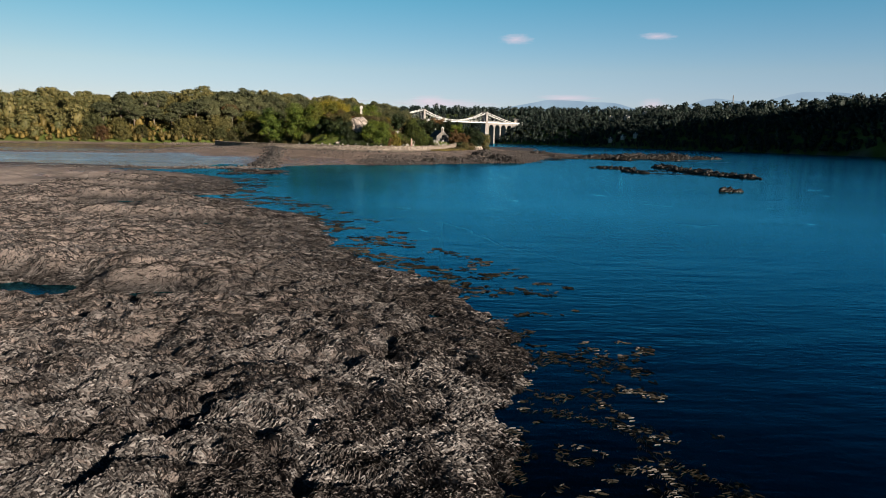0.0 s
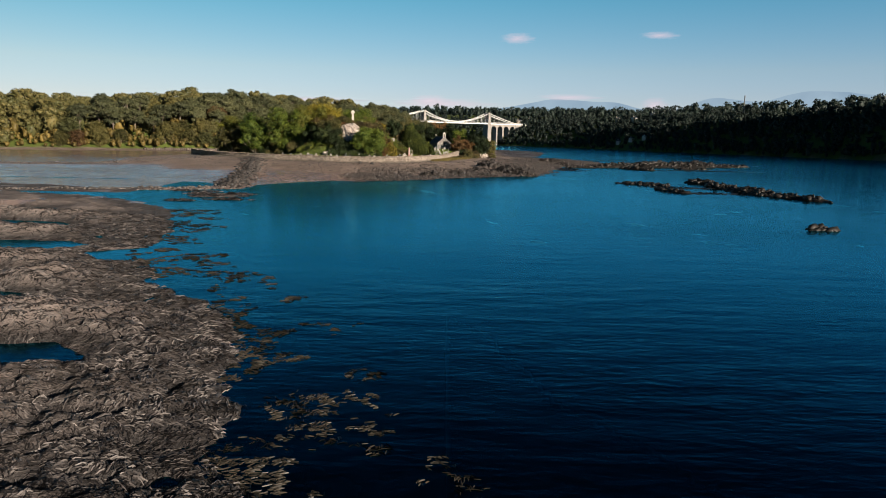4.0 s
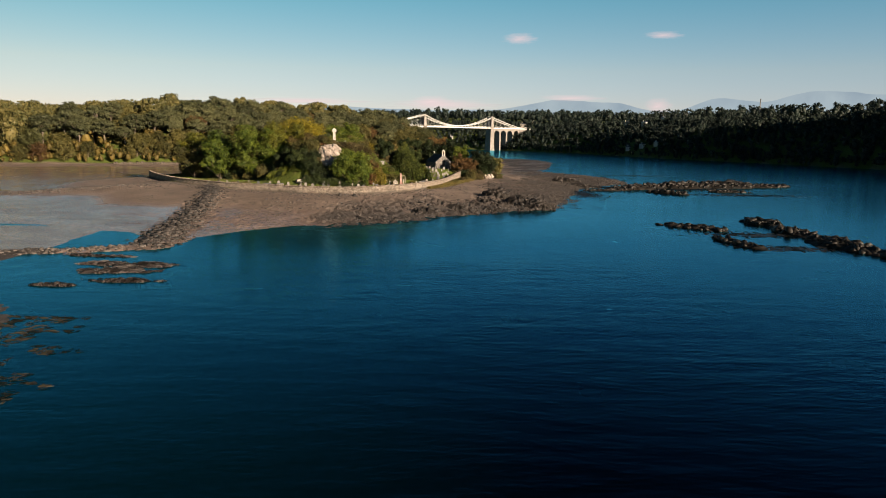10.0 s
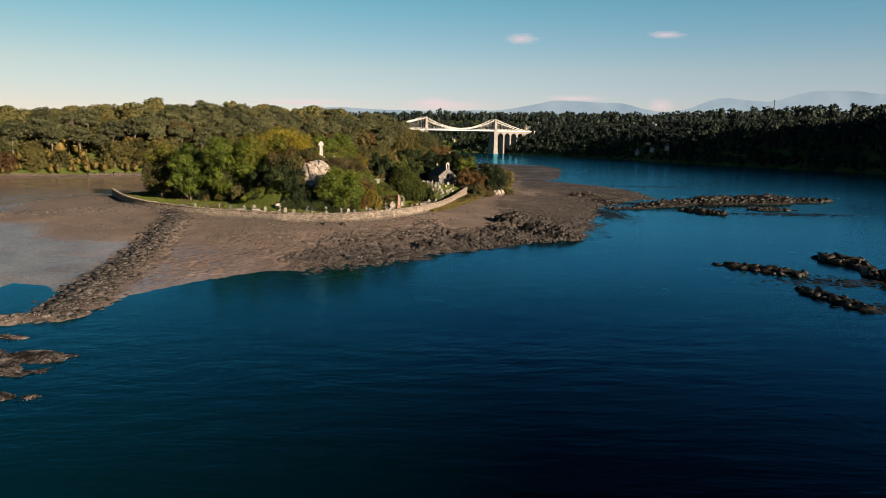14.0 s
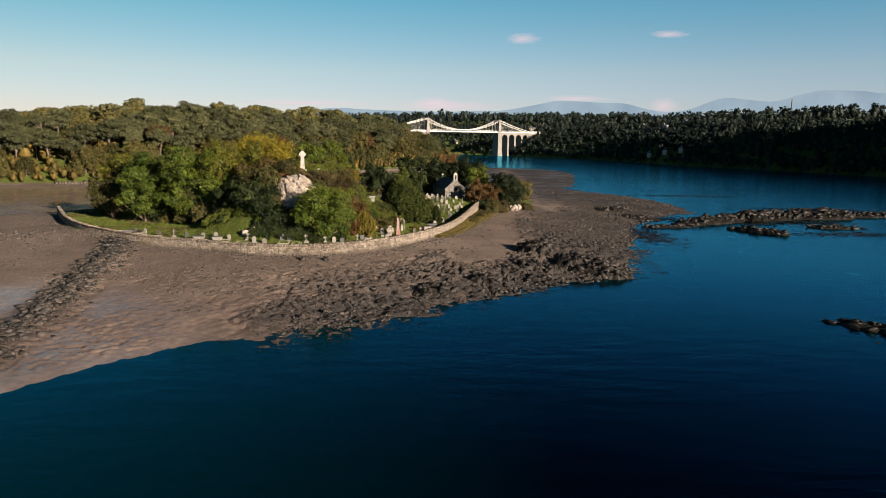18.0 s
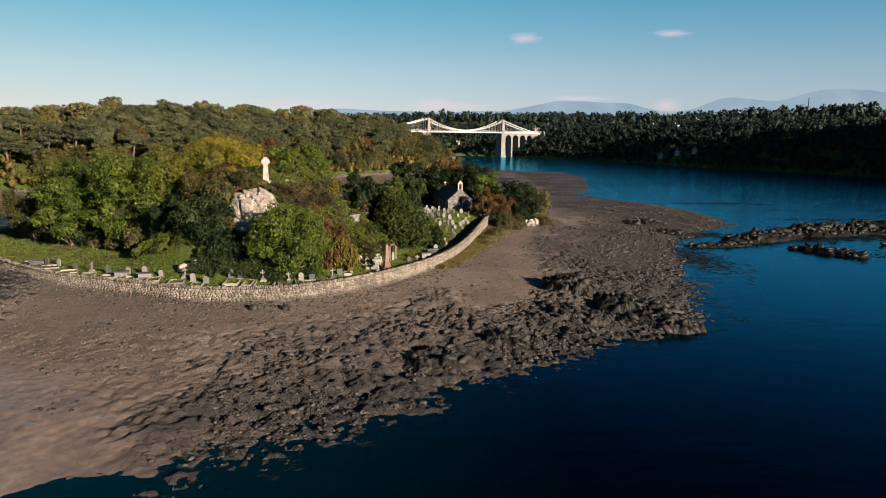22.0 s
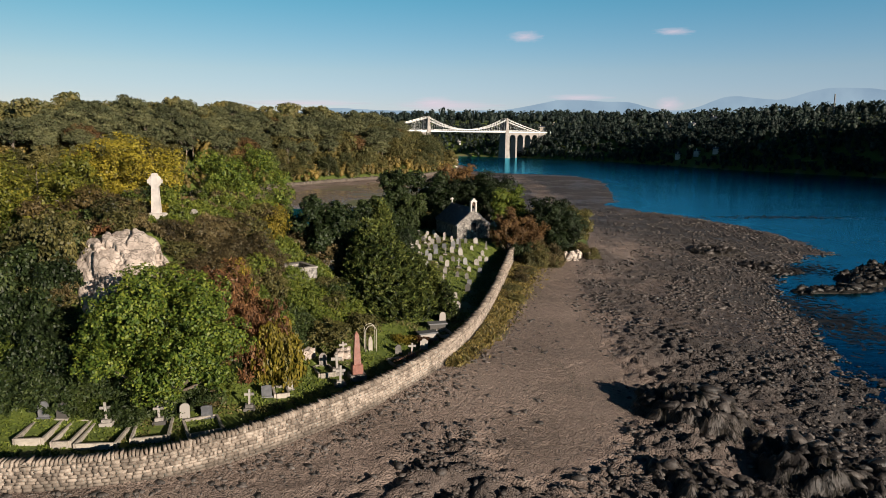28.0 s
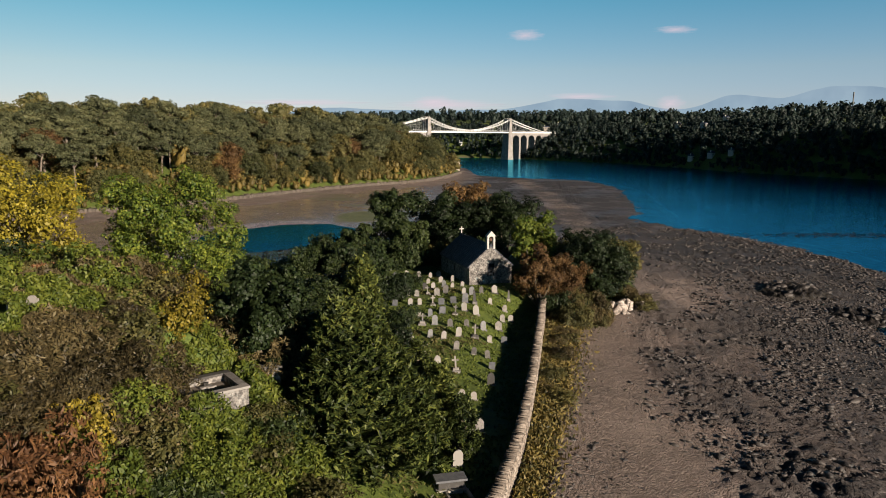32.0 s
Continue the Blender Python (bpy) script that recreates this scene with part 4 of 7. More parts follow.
    return tagged(new(name, raw_mesh(name, np.concatenate(vs), np.concatenate(fs), mat)), label, "woods", kind="stuff")


ux, uy = scatter(lambda x, y: (inside(SHORE, x, y) > 0.3) & (inside(SHORE, x, y) < 70) & (x > -330) & (y < 820) & (rngw.uniform(0, 1, len(x)) < np.where(inside(SHORE, x, y) < 14, 0.95, 0.12)), -330, 10, 400, 930, 4.0, rngw)
uz = terrain(ux, uy)[0]
UNDER = list(zip(ux, uy, uz - 0.4, rngw.uniform(0.32, 0.58, len(ux)) * (1 + 0.8 * smooth(6, 20, inside(SHORE, ux, uy)))))
wood_mass("bank_woods", rest, WOODS, "dense mixed autumn woods on the rising bank", 3, 640, 0.50, 8)
wood_mass("bank_scrub", UNDER, SCRUB, "tangled autumn scrub along the foot of the wooded bank", 8, 150, 0.50, 3)


HOUSE_SITES = [(204, 806), (213, 788), (194, 824), (232, 905), (262, 930), (222, 950), (110, 1098), (128, 1110)]


def clearing(x, y):
    """True on the plots of the houses and on the slope that falls from them to the water."""
    out = np.zeros(len(x), bool)
    for hx, hy in HOUSE_SITES:
        ln = math.hypot(hx, hy - 200)
        ux_, uy_ = -hx / ln, (200 - hy) / ln
        a, b = (x - hx) * ux_ + (y - hy) * uy_, (x - hx) * uy_ - (y - hy) * ux_
        out |= (a > -4) & (a < 15) & (np.abs(b) < 4.5)
    return out


def main_belt(x, y):
    d = inside(MAINLAND, x, y)
    return (d > 0.3) & (d < 95) & ~clearing(x, y)


fx, fy = scatter(main_belt, -420, 520, 260, 1260, 7.0, rngw)
fz = terrain(fx, fy)[0]
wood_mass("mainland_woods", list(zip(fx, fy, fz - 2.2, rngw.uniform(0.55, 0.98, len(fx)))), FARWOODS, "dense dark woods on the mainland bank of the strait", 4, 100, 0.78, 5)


ex, ey = scatter(lambda x, y: (inside(MAINLAND, x, y) > -1.0) & (inside(MAINLAND, x, y) < 8) & ~clearing(x, y), 60, 420, 260, 1060, 4.6, rngw)
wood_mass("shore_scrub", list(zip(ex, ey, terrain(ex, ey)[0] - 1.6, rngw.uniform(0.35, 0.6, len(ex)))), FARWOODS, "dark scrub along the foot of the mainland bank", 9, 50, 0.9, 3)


def main_far(x, y):
    d = inside(MAINLAND, x, y)
    field = fbm(x, y, 160, 2, 91)
    return (d >= 95) & (d < 900) & (field < 0.42) & (np.abs(x) < y * 0.75 + 120)


fx, fy = scatter(main_far, -900, 1300, 400, 1700, 17, rngw)
fz = terrain(fx, fy)[0]
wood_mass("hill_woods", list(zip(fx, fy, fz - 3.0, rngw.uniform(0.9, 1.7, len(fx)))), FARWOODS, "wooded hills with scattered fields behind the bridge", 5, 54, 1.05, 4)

# ---- suspension bridge ----
TL, TR = Vector((-31, 957, 0)), Vector((57, 1023, 0))
ALONG = (TR - TL).normalized()
SPAN = (TR - TL).length
BRIDGE_TURN = math.degrees(math.atan2(ALONG.y, ALONG.x))
DECK, TOP, HALF = 30.2, 44.8, 4.6
bridge = thing("suspension_bridge", TL, BRIDGE_TURN, "pale iron suspension bridge with stone towers and arched approaches", "bridge")


def tower(x0, foot):
    bm = bmesh.new()
    # tapered shaft up to the deck, in x along the bridge and y across it
    def ring(z, hx, hy):
        return [bm.verts.new((x0 + sx * hx, sy * hy, z)) for sx, sy in ((-1, -1), (1, -1), (1, 1), (-1, 1))]
    prev = ring(foot, 4.2, 6.6)
    for z, hx, hy in ((foot + 3, 4.1, 6.5), (foot + 3.05, 3.7, 6.0), (DECK - 1.6, 2.3, 4.7), (DECK - 1.55, 2.6, 5.2), (DECK - 0.6, 2.6, 5.2)):
        cur = ring(z, hx, hy)
        for i in range(4):
            bm.faces.new((prev[i], prev[(i + 1) % 4], cur[(i + 1) % 4], cur[i]))
        prev = cur
    bm.faces.new(prev)
    # three legs and two carriage openings with a head over them
    for y0, y1 in ((-5.4, -4.0), (-0.6, 0.6), (4.0, 5.4)):
        vs = [(x0 - 2.3, x0 + 2.3, DECK - 0.6), (x0 - 1.5, x0 + 1.5, TOP - 3.4)]
        a = [bm.verts.new(p) for p in ((vs[0][0], y0, vs[0][2]), (vs[0][1], y0, vs[0][2]), (vs[0][1], y1, vs[0][2]), (vs[0][0], y1, vs[0][2]))]
        b = [bm.verts.new(p) for p in ((vs[1][0], y0 * 0.93, vs[1][2]), (vs[1][1], y0 * 0.93, vs[1][2]), (vs[1][1], y1 * 0.93, vs[1][2]), (vs[1][0], y1 * 0.93, vs[1][2]))]
        for i in range(4):
            bm.faces.new((a[i], a[(i + 1) % 4], b[(i + 1) % 4], b[i]))
    box(bm, (x0 - 1.55, -5.1, TOP - 3.4), (x0 + 1.55, 5.1, TOP - 1.0))
    box(bm, (x0 - 1.8, -5.4, TOP - 1.0), (x0 + 1.8, 5.4, TOP - 0.5))
    for ys in (-4.6, -1.6, 1.6, 4.6):
        box(bm, (x0 - 0.9, ys - 0.5, TOP - 0.5), (x0 + 0.9, ys + 0.5, TOP + 0.4))
    bmesh.ops.recalc_face_normals(bm, faces=bm.faces)
    return bm


part("tower", tower(0, 1.0), BRIDGESTONE, bridge)
part("tower", tower(SPAN, -2.5), BRIDGESTONE, bridge)


def approach(xa, xb, n, foot):
    """Arched stone approach from xa to xb."""
    step = (xb - xa) / n
    for i in range(n):
        a, b = xa + i * step, xa + (i + 1) * step
        lo, hi = min(a, b), max(a, b)
        pier = 1.25
        r = (hi - lo) / 2 - pier
        cx, spring = (lo + hi) / 2, DECK - 3.4 - r
        arc = [(cx + r * math.cos(t), spring + r * math.sin(t)) for t in np.linspace(0, math.pi, 13)]
        half1 = [(hi, foot), (hi, DECK - 0.4), (cx, DECK - 0.4), (cx, spring + r)] + arc[5::-1] + [(hi - pier, foot)]
        half2 = [(lo, foot), (lo + pier, foot)] + arc[:6:-1] + [(cx, spring + r), (cx, DECK - 0.4), (lo, DECK - 0.4)]
        bm = bmesh.new()
        for o in (half1, half2):
            prism(bm, o, -4.2, 4.2)
        part("approach_arch", bm, BRIDGESTONE, bridge)


approach(SPAN + 3.2, SPAN + 50, 4, -2.0)
approach(-3.2, -64, 4, 0.0)
part("abutment", new_box((SPAN + 50, -4.6, 0), (SPAN + 80, 4.6, DECK - 0.4), 0.3), BRIDGESTONE, bridge)
part("abutment", new_box((-110, -4.6, 5), (-64, 4.6, DECK - 0.4), 0.3), BRIDGESTONE, bridge)
part("deck", new_box((-112, -HALF, DECK - 0.4), (SPAN + 82, HALF, DECK)), ROAD, bridge)
for ys in (-HALF, HALF):
    bm = bmesh.new()
    box(bm, (-112, ys - 0.15, DECK - 1.1), (SPAN + 82, ys + 0.15, DECK + 0.25))
    box(bm, (-112, ys - 0.08, DECK + 1.35), (SPAN + 82, ys + 0.08, DECK + 1.5))
    for k in range(int((SPAN + 190) / 2.4)):
        box(bm, (-111 + k * 2.4, ys - 0.06, DECK), (-110.88 + k * 2.4, ys + 0.06, DECK + 1.4))
    part("side_girder", bm, STEEL, bridge)


def chain_z(x):
    """Height of the chain over the deck line."""
    if 0 <= x <= SPAN:
        u = (x - SPAN / 2) / (SPAN / 2)
        return DECK + 1.9 + (TOP - 0.1 - DECK - 1.9) * u * u
    out = -x if x < 0 else x - SPAN
    full = 66.0 if x < 0 else 52.0
    u = min(out / full, 1.0)
    return TOP - 0.1 - (TOP - DECK - 0.6) * (u * (1.22 - 0.22 * u))


for ys in (-HALF + 0.1, HALF - 0.1):
    for lift in (0.0, -1.0):
        xs = np.concatenate((np.linspace(-66, 0, 18), np.linspace(0, SPAN, 45)[1:], np.linspace(SPAN, SPAN + 52, 15)[1:]))
        fade = [lift * (1 - 0.6 * max(0, 1 - abs(x - SPAN / 2) / 40)) if 0 <= x <= SPAN else lift * max(0.0, 1 - max(-x / 66, (x - SPAN) / 52)) for x in xs]
        v, f = tube_arrays([(x, ys, chain_z(x) + q) for x, q in zip(xs, fade)], [0.26] * len(xs), 4)
        part("suspension_chain", raw_mesh("suspension_chain", v, f, STEEL), None, bridge)
    x = -60.0
    while x < SPAN + 50:
        if abs(x) > 2.5 and abs(x - SPAN) > 2.5 and chain_z(x) > DECK + 0.6:
            v, f = tube_arrays([(x, ys, DECK), (x, ys, chain_z(x))], [0.06, 0.06], 4)
            part("hanger_rod", raw_mesh("hanger_rod", v, f, STEEL), None, bridge)
        x += 2.4

# ---- church island: wall ----
WALL = [(-98, 300), (-80, 272), (-58, 254), (-46, 250), (-34, 245), (-24, 246.3), (-18, 250.3), (-13, 256), (-9, 262), (-5, 270), (-1.8, 281), (1.2, 297), (4, 314), (5.5, 323)]


def along(line, step):
    """Places at even steps on a smoothed line, with the direction there."""
    p = np.array(line, float)
    for _ in range(3):
        q = np.empty((2 * len(p), 2))
        q[0], q[-1] = p[0], p[-1]
        q[1:-1:2], q[2:-1:2] = 0.75 * p[:-1] + 0.25 * p[1:], 0.25 * p[:-1] + 0.75 * p[1:]
        p = q
    seg = np.hypot(*np.diff(p, axis=0).T)
    s = np.concatenate(([0], np.cumsum(seg)))
    at = np.arange(0, s[-1], step)
    x, y = np.interp(at, s, p[:, 0]), np.interp(at, s, p[:, 1])
    dx, dy = np.gradient(x), np.gradient(y)
    n = np.hypot(dx, dy)
    return x, y, dx / n, dy / n, at


wall_x, wall_y, wall_dx, wall_dy, wall_s = along(WALL, 0.5)
wall_foot = 2.9


def wall_top(y):
    return 4.85 + 0.65 * smooth(285, 322, np.asarray(y, float))


# core with battered outer face; the outside lies to the right of the line's direction
vs = []
for x, y, dx, dy in zip(wall_x, wall_y, wall_dx, wall_dy):
    ox, oy = dy, -dx
    zt = float(wall_top(y))
    for off, z in ((0.30, wall_foot - 0.6), (0.16, zt - 0.04), (-0.34, zt - 0.04), (-0.34, wall_foot - 0.6)):
        vs.append((x + ox * off, y + oy * off, z))
n = len(wall_x)
fs = [(i * 4 + k, (i + 1) * 4 + k, (i + 1) * 4 + (k + 1) % 4, i * 4 + (k + 1) % 4) for i in range(n - 1) for k in range(3)]
yard_wall = tagged(new("yard_wall", raw_mesh("yard_wall", np.array(vs), np.array(fs), MORTAR)), "sunlit rubble stone retaining wall round the island graveyard", "wall", kind="structure")

rngs = np.random.default_rng(12)


def stone_shape(rng, lx, ly, lz):
    v = np.array([(sx * lx / 2, sy * ly / 2, sz * lz / 2) for sz in (-1, 1) for sx, sy in ((-1, -1), (1, -1), (1, 1), (-1, 1))], float)
    v += rng.normal(size=v.shape) * np.array((lx, ly, lz)) * 0.10
    top = v[:4] * np.array((0.86, 1.0, 0.86))
    v[0:2] = v[0:2] * np.array((0.84, 1.12, 0.84))
    v[4:6] = v[4:6] * np.array((0.84, 1.12, 0.84))
    f = np.array([(0, 3, 2, 1), (4, 5, 6, 7), (0, 1, 5, 4), (1, 2, 6, 5), (2, 3, 7, 6), (3, 0, 4, 7)])
    return v, f


def put(v, x, y, z, dx, dy, lean=0.0):
    """Turn a piece so that its x runs along (dx, dy) and its -y faces outward."""
    ox, oy = dy, -dx
    yy = v[:, 1] - lean * v[:, 2]
    return np.stack((x + v[:, 0] * dx - yy * ox, y + v[:, 0] * dy - yy * oy, z + v[:, 2]), 1)


stone_meshes = [raw_mesh("stone", *stone_shape(rngs, 0.46, 0.22, 0.24), WALLSTONE) for _ in range(6)]
cope_meshes = [raw_mesh("coping_stone", *stone_shape(rngs, 0.17, 0.62, 0.34), WALLSTONE) for _ in range(6)]
cx, cy, cdx, cdy, cs = along(WALL, 0.02)
total = cs[-1]
loose, loose_cope, parts_made, copes_made = [], [], 0, 0
z = wall_foot
row = 0
while z < 6.3:
    hgt = rngs.uniform(0.16, 0.25)
    s = rngs.uniform(0, 0.4)
    while s < total - 0.3:
        ln = rngs.uniform(0.22, 0.62)
        i = min(int((s + ln / 2) / 0.02), len(cx) - 1)
        zt = float(wall_top(cy[i]))
        if z + hgt < zt + 0.02:
            f = (z - wall_foot) / 2.2
            off = 0.27 - 0.10 * f
            x, y = cx[i] + cdy[i] * off, cy[i] - cdx[i] * off
            near = -31 < x < -12 and y < 257 and z > 3.9
            if near and parts_made < 280:
                ob = new("stone", stone_meshes[rngs.integers(6)])
                ob.parent = yard_wall
                ob.matrix_basis = pose(x, y, z + hgt / 2, 0, rngs.uniform(-3, 3), math.degrees(math.atan2(cdy[i], cdx[i]))) @ Matrix.Diagonal((ln / 0.48, 1, rngs.uniform(0.9, 1.05), 1))
                parts_made += 1
            else:
                v, fq = stone_shape(rngs, ln * 0.96, 0.22, hgt * rngs.uniform(0.88, 1.02))
                loose.append((put(v, x, y, z + hgt / 2, cdx[i], cdy[i]), fq))
        s += ln
    z += hgt
    row += 1
s = 0.1
while s < total - 0.2:
    i = min(int(s / 0.02), len(cx) - 1)
    x, y, zt = cx[i] - cdy[i] * 0.06, cy[i] + cdx[i] * 0.06, float(wall_top(cy[i]))
    tall = rngs.uniform(0.75, 1.25)
    if -33 < x < -3 and y < 275 and copes_made < 280:
        ob = new("coping_stone", cope_meshes[rngs.integers(6)])
        ob.parent = yard_wall
        ob.matrix_basis = pose(x, y, zt + 0.12 * tall, 0, rngs.uniform(-12, 12), math.degrees(math.atan2(cdy[i], cdx[i]))) @ Matrix.Diagonal((1, 1, tall, 1))
        copes_made += 1
    else:
        v, fq = stone_shape(rngs, 0.17, 0.62, 0.34 * tall)
        loose_cope.append((put(v, x, y, zt + 0.12 * tall, cdx[i], cdy[i]), fq))
    s += rngs.uniform(0.20, 0.27)
for nm, arr in (("stones", loose), ("coping_stones", loose_cope)):
    v, f = join_arrays(arr)
    tagged(part(nm, raw_mesh(nm, v, f, WALLSTONE), None, yard_wall), kind="stuff")

# ---- church ----
CH = thing("church", (-1.1, 325.7, 6.35), math.degrees(math.atan2(10.7, -3.7)), "small rubble stone church with slate roof among the trees", "church")
CL, CW, EAVE, RIDGE = 11.4, 2.95, 2.6, 5.0   # x runs from the bell gable to the far gable


def church_walls():
    bm = bmesh.new()
    t = 0.6
    for x0, x1 in ((0, t), (CL - t, CL)):
        a = [(-CW, -0.8), (CW, -0.8), (CW, EAVE), (0, RIDGE + 0.12), (-CW, EAVE)]
        v0 = [bm.verts.new((x0, y, z)) for y, z in a]
        v1 = [bm.verts.new((x1, y, z)) for y, z in a]
        bm.faces.new(v0), bm.faces.new(v1[::-1])
        for i in range(5):
            bm.faces.new((v0[i], v1[i], v1[(i + 1) % 5], v0[(i + 1) % 5]))
    # long sides with three slit openings each
    for sy in (-1, 1):
        ya, yb = (sy * CW, sy * (CW - t))
        lo, hi = min(ya, yb), max(ya, yb)
        cuts = [t, 2.6, 3.0, 5.5, 5.9, 8.4, 8.8, CL - t]
        for a, b in zip(cuts[:-1], cuts[1:]):
            if b - a < 0.5:
                box(bm, (a, lo, -0.8), (b, hi, 0.9))
                box(bm, (a, lo, 2.0), (b, hi, EAVE))
            else:
                box(bm, (a, lo, -0.8), (b, hi, EAVE))
    bmesh.ops.recalc_face_normals(bm, faces=bm.faces)
    return bm


CHURCHSTONE = rough_mat("church_stone", [(0.36, (0.035, 0.032, 0.030)), (0.48, (0.125, 0.118, 0.11)), (0.62, (0.31, 0.295, 0.27))], 2.4, 0.9, 7.0, 0.05, 0.45)
part("wall", church_walls(), CHURCHSTONE, CH)
for sy in (-1, 1):
    # slates laid in courses, each lapping over the one below
    n = 14
    arr = []
    run = CW + 0.25
    for k in range(n):
        u0, u1 = k / n, (k + 1.25) / n
        def at_roof(u, lift):
            return (sy * run * (1 - u), EAVE - 0.20 + (RIDGE - EAVE + 0.28) * u + lift)
        x = 0.02 + rngs.uniform(0, 0.3)
        while x < CL - 0.05:
            w = rngs.uniform(0.34, 0.5)
            x1 = min(x + w - 0.015, CL - 0.02)
            (ya, za), (yb, zb) = at_roof(u0, 0.075 + rngs.uniform(-0.01, 0.012)), at_roof(min(u1, 1.0), 0.045)
            v = np.array([(x, ya, za), (x1, ya, za), (x1, yb, zb), (x, yb, zb), (x, ya, za - 0.03), (x1, ya, za - 0.03), (x1, yb, zb - 0.04), (x, yb, zb - 0.04)])
            arr.append((v, np.array([(0, 1, 2, 3), (0, 4, 5, 1), (1, 5, 6, 2), (3, 7, 4, 0)])))
            x += w
    v, f = join_arrays(arr)
    roof = part("roof", new_box((0, 0, 0), (0.01, 0.01, 0.01)), SLATE, CH)
    bmr = bmesh.new()
    prof = [(sy * run, EAVE - 0.20), (0, RIDGE + 0.08), (0, RIDGE - 0.1), (sy * run, EAVE - 0.36)]
    va = [bmr.verts.new((0.0, y, z)) for y, z in prof]
    vb = [bmr.verts.new((CL, y, z)) for y, z in prof]
    bmr.faces.new(va), bmr.faces.new(vb[::-1])
    for i in range(4):
        bmr.faces.new((va[i], vb[i], vb[(i + 1) % 4], va[(i + 1) % 4]))
    bmesh.ops.recalc_face_normals(bmr, faces=bmr.faces)
    roof.data = to_mesh("roof", bmr, SLATE)
    tagged(part("slating", raw_mesh("slating", v, f, SLATE), None, roof), kind="stuff")
part("ridge_tiles", prism(bmesh.new(), [(-0.16, 0), (0, 0.12), (0.16, 0), (0.1, -0.06), (-0.1, -0.06)], 0, CL), SLATE, CH).matrix_basis = Matrix(((0, 1, 0, 0), (1, 0, 0, 0), (0, 0, 1, RIDGE + 0.16), (0, 0, 0, 1)))


def bellcote():
    bm = bmesh.new()
    for y0, y1 in ((-0.55, -0.30), (0.30, 0.55)):
        box(bm, (-0.05, y0, RIDGE - 0.35), (0.50, y1, RIDGE + 1.0))
    for k in range(6):
        a0, a1 = math.pi * k / 6, math.pi * (k + 1) / 6
        o = [(0.30 * math.cos(a0), 0.30 * math.sin(a0)), (0.55 * math.cos(a0), 0.62 * math.sin(a0)), (0.55 * math.cos(a1), 0.62 * math.sin(a1)), (0.30 * math.cos(a1), 0.30 * math.sin(a1))]
        va = [bm.verts.new((-0.05, y, RIDGE + 1.0 + z)) for y, z in o]
        vb = [bm.verts.new((0.50, y, RIDGE + 1.0 + z)) for y, z in o]
        bm.faces.new(va), bm.faces.new(vb[::-1])
        for i in range(4):
            bm.faces.new((va[i], vb[i], vb[(i + 1) % 4], va[(i + 1) % 4]))
    o = [(-0.66, 1.28), (0.66, 1.28), (0, 2.0)]
    va = [bm.verts.new((-0.10, y, RIDGE + z)) for y, z in o]
    vb = [bm.verts.new((0.55, y, RIDGE + z)) for y, z in o]
    bm.faces.new(va), bm.faces.new(vb[::-1])
    for i in range(3):
        bm.faces.new((va[i], vb[i], vb[(i + 1) % 3], va[(i + 1) % 3]))
    bmesh.ops.recalc_face_normals(bm, faces=bm.faces)
    return bm


part("bellcote", bellcote(), WHITESTONE, CH, "pale stone open bellcote")
v, f = tube_arrays([(0.22, 0, RIDGE + 1.1), (0.22, 0, RIDGE + 0.98), (0.22, 0, RIDGE + 0.78), (0.22, 0, RIDGE + 0.68)], [0.05, 0.13, 0.17, 0.23], 8)
part("bell", raw_mesh("bell", v, f, IRON), None, CH)


def cross_mesh(h, w, t, arm, name, mat):
    bm = bmesh.new()
    box(bm, (-w / 2, -t / 2, 0), (w / 2, t / 2, h), 0.012)
    for sx in (-1, 1):
        lo, hi = sorted((sx * w / 2, sx * arm))
        box(bm, (lo, -t / 2, h * 0.60), (hi, t / 2, h * 0.60 + w * 1.1), 0.0)
    return to_mesh(name, bm, mat)


fin = part("gable_cross", cross_mesh(1.0, 0.15, 0.12, 0.33, "gable_cross", WHITESTONE), None, CH, "small pale stone gable cross")
fin.location, fin.rotation_euler = (CL - 0.3, 0, RIDGE + 0.2), (0, 0, radians(90))
for sy in (-1, 1):
    for x in (2.8, 5.7, 8.6):
        w = part("window", new_box((x - 0.26, sy * (CW - 0.32) - 0.03, 0.86), (x + 0.26, sy * (CW - 0.32) + 0.03, 2.04)), WINDOW, CH)
part("window_frame", new_box((-0.06, -0.5, 1.1), (0.0, 0.5, 2.85), 0.02), GRAVE, CH)
part("window", new_box((-0.075, -0.40, 1.22), (-0.06, 0.40, 2.75)), WINDOW, CH)

# ---- memorial cross and rock face ----
mem = thing("memorial_cross", (-32.5, 273.2, height(-32.5, 273.2) - 0.15), 4, "tall white stone wheel-headed memorial cross on a stepped base", "memorial")


def shaft():
    bm = bmesh.new()
    def ring(z, hx, hy):
        return [bm.verts.new((sx * hx, sy * hy, z)) for sx, sy in ((-1, -1), (1, -1), (1, 1), (-1, 1))]
    prev = ring(0.95, 0.42, 0.26)
    bm.faces.new(prev[::-1])
    for z, hx, hy in ((3.0, 0.32, 0.21), (4.6, 0.27, 0.18)):
        cur = ring(z, hx, hy)
        for i in range(4):
            bm.faces.new((prev[i], prev[(i + 1) % 4], cur[(i + 1) % 4], cur[i]))
        prev = cur
    bm.faces.new(prev)
    for sx in (-1, 1):
        lo, hi = sorted((sx * 0.2, sx * 0.66))
        box(bm, (lo, -0.15, 3.72), (hi, 0.15, 4.08), 0.0)
    box(bm, (-0.19, -0.15, 4.1), (0.19, 0.15, 4.66))
    return bm


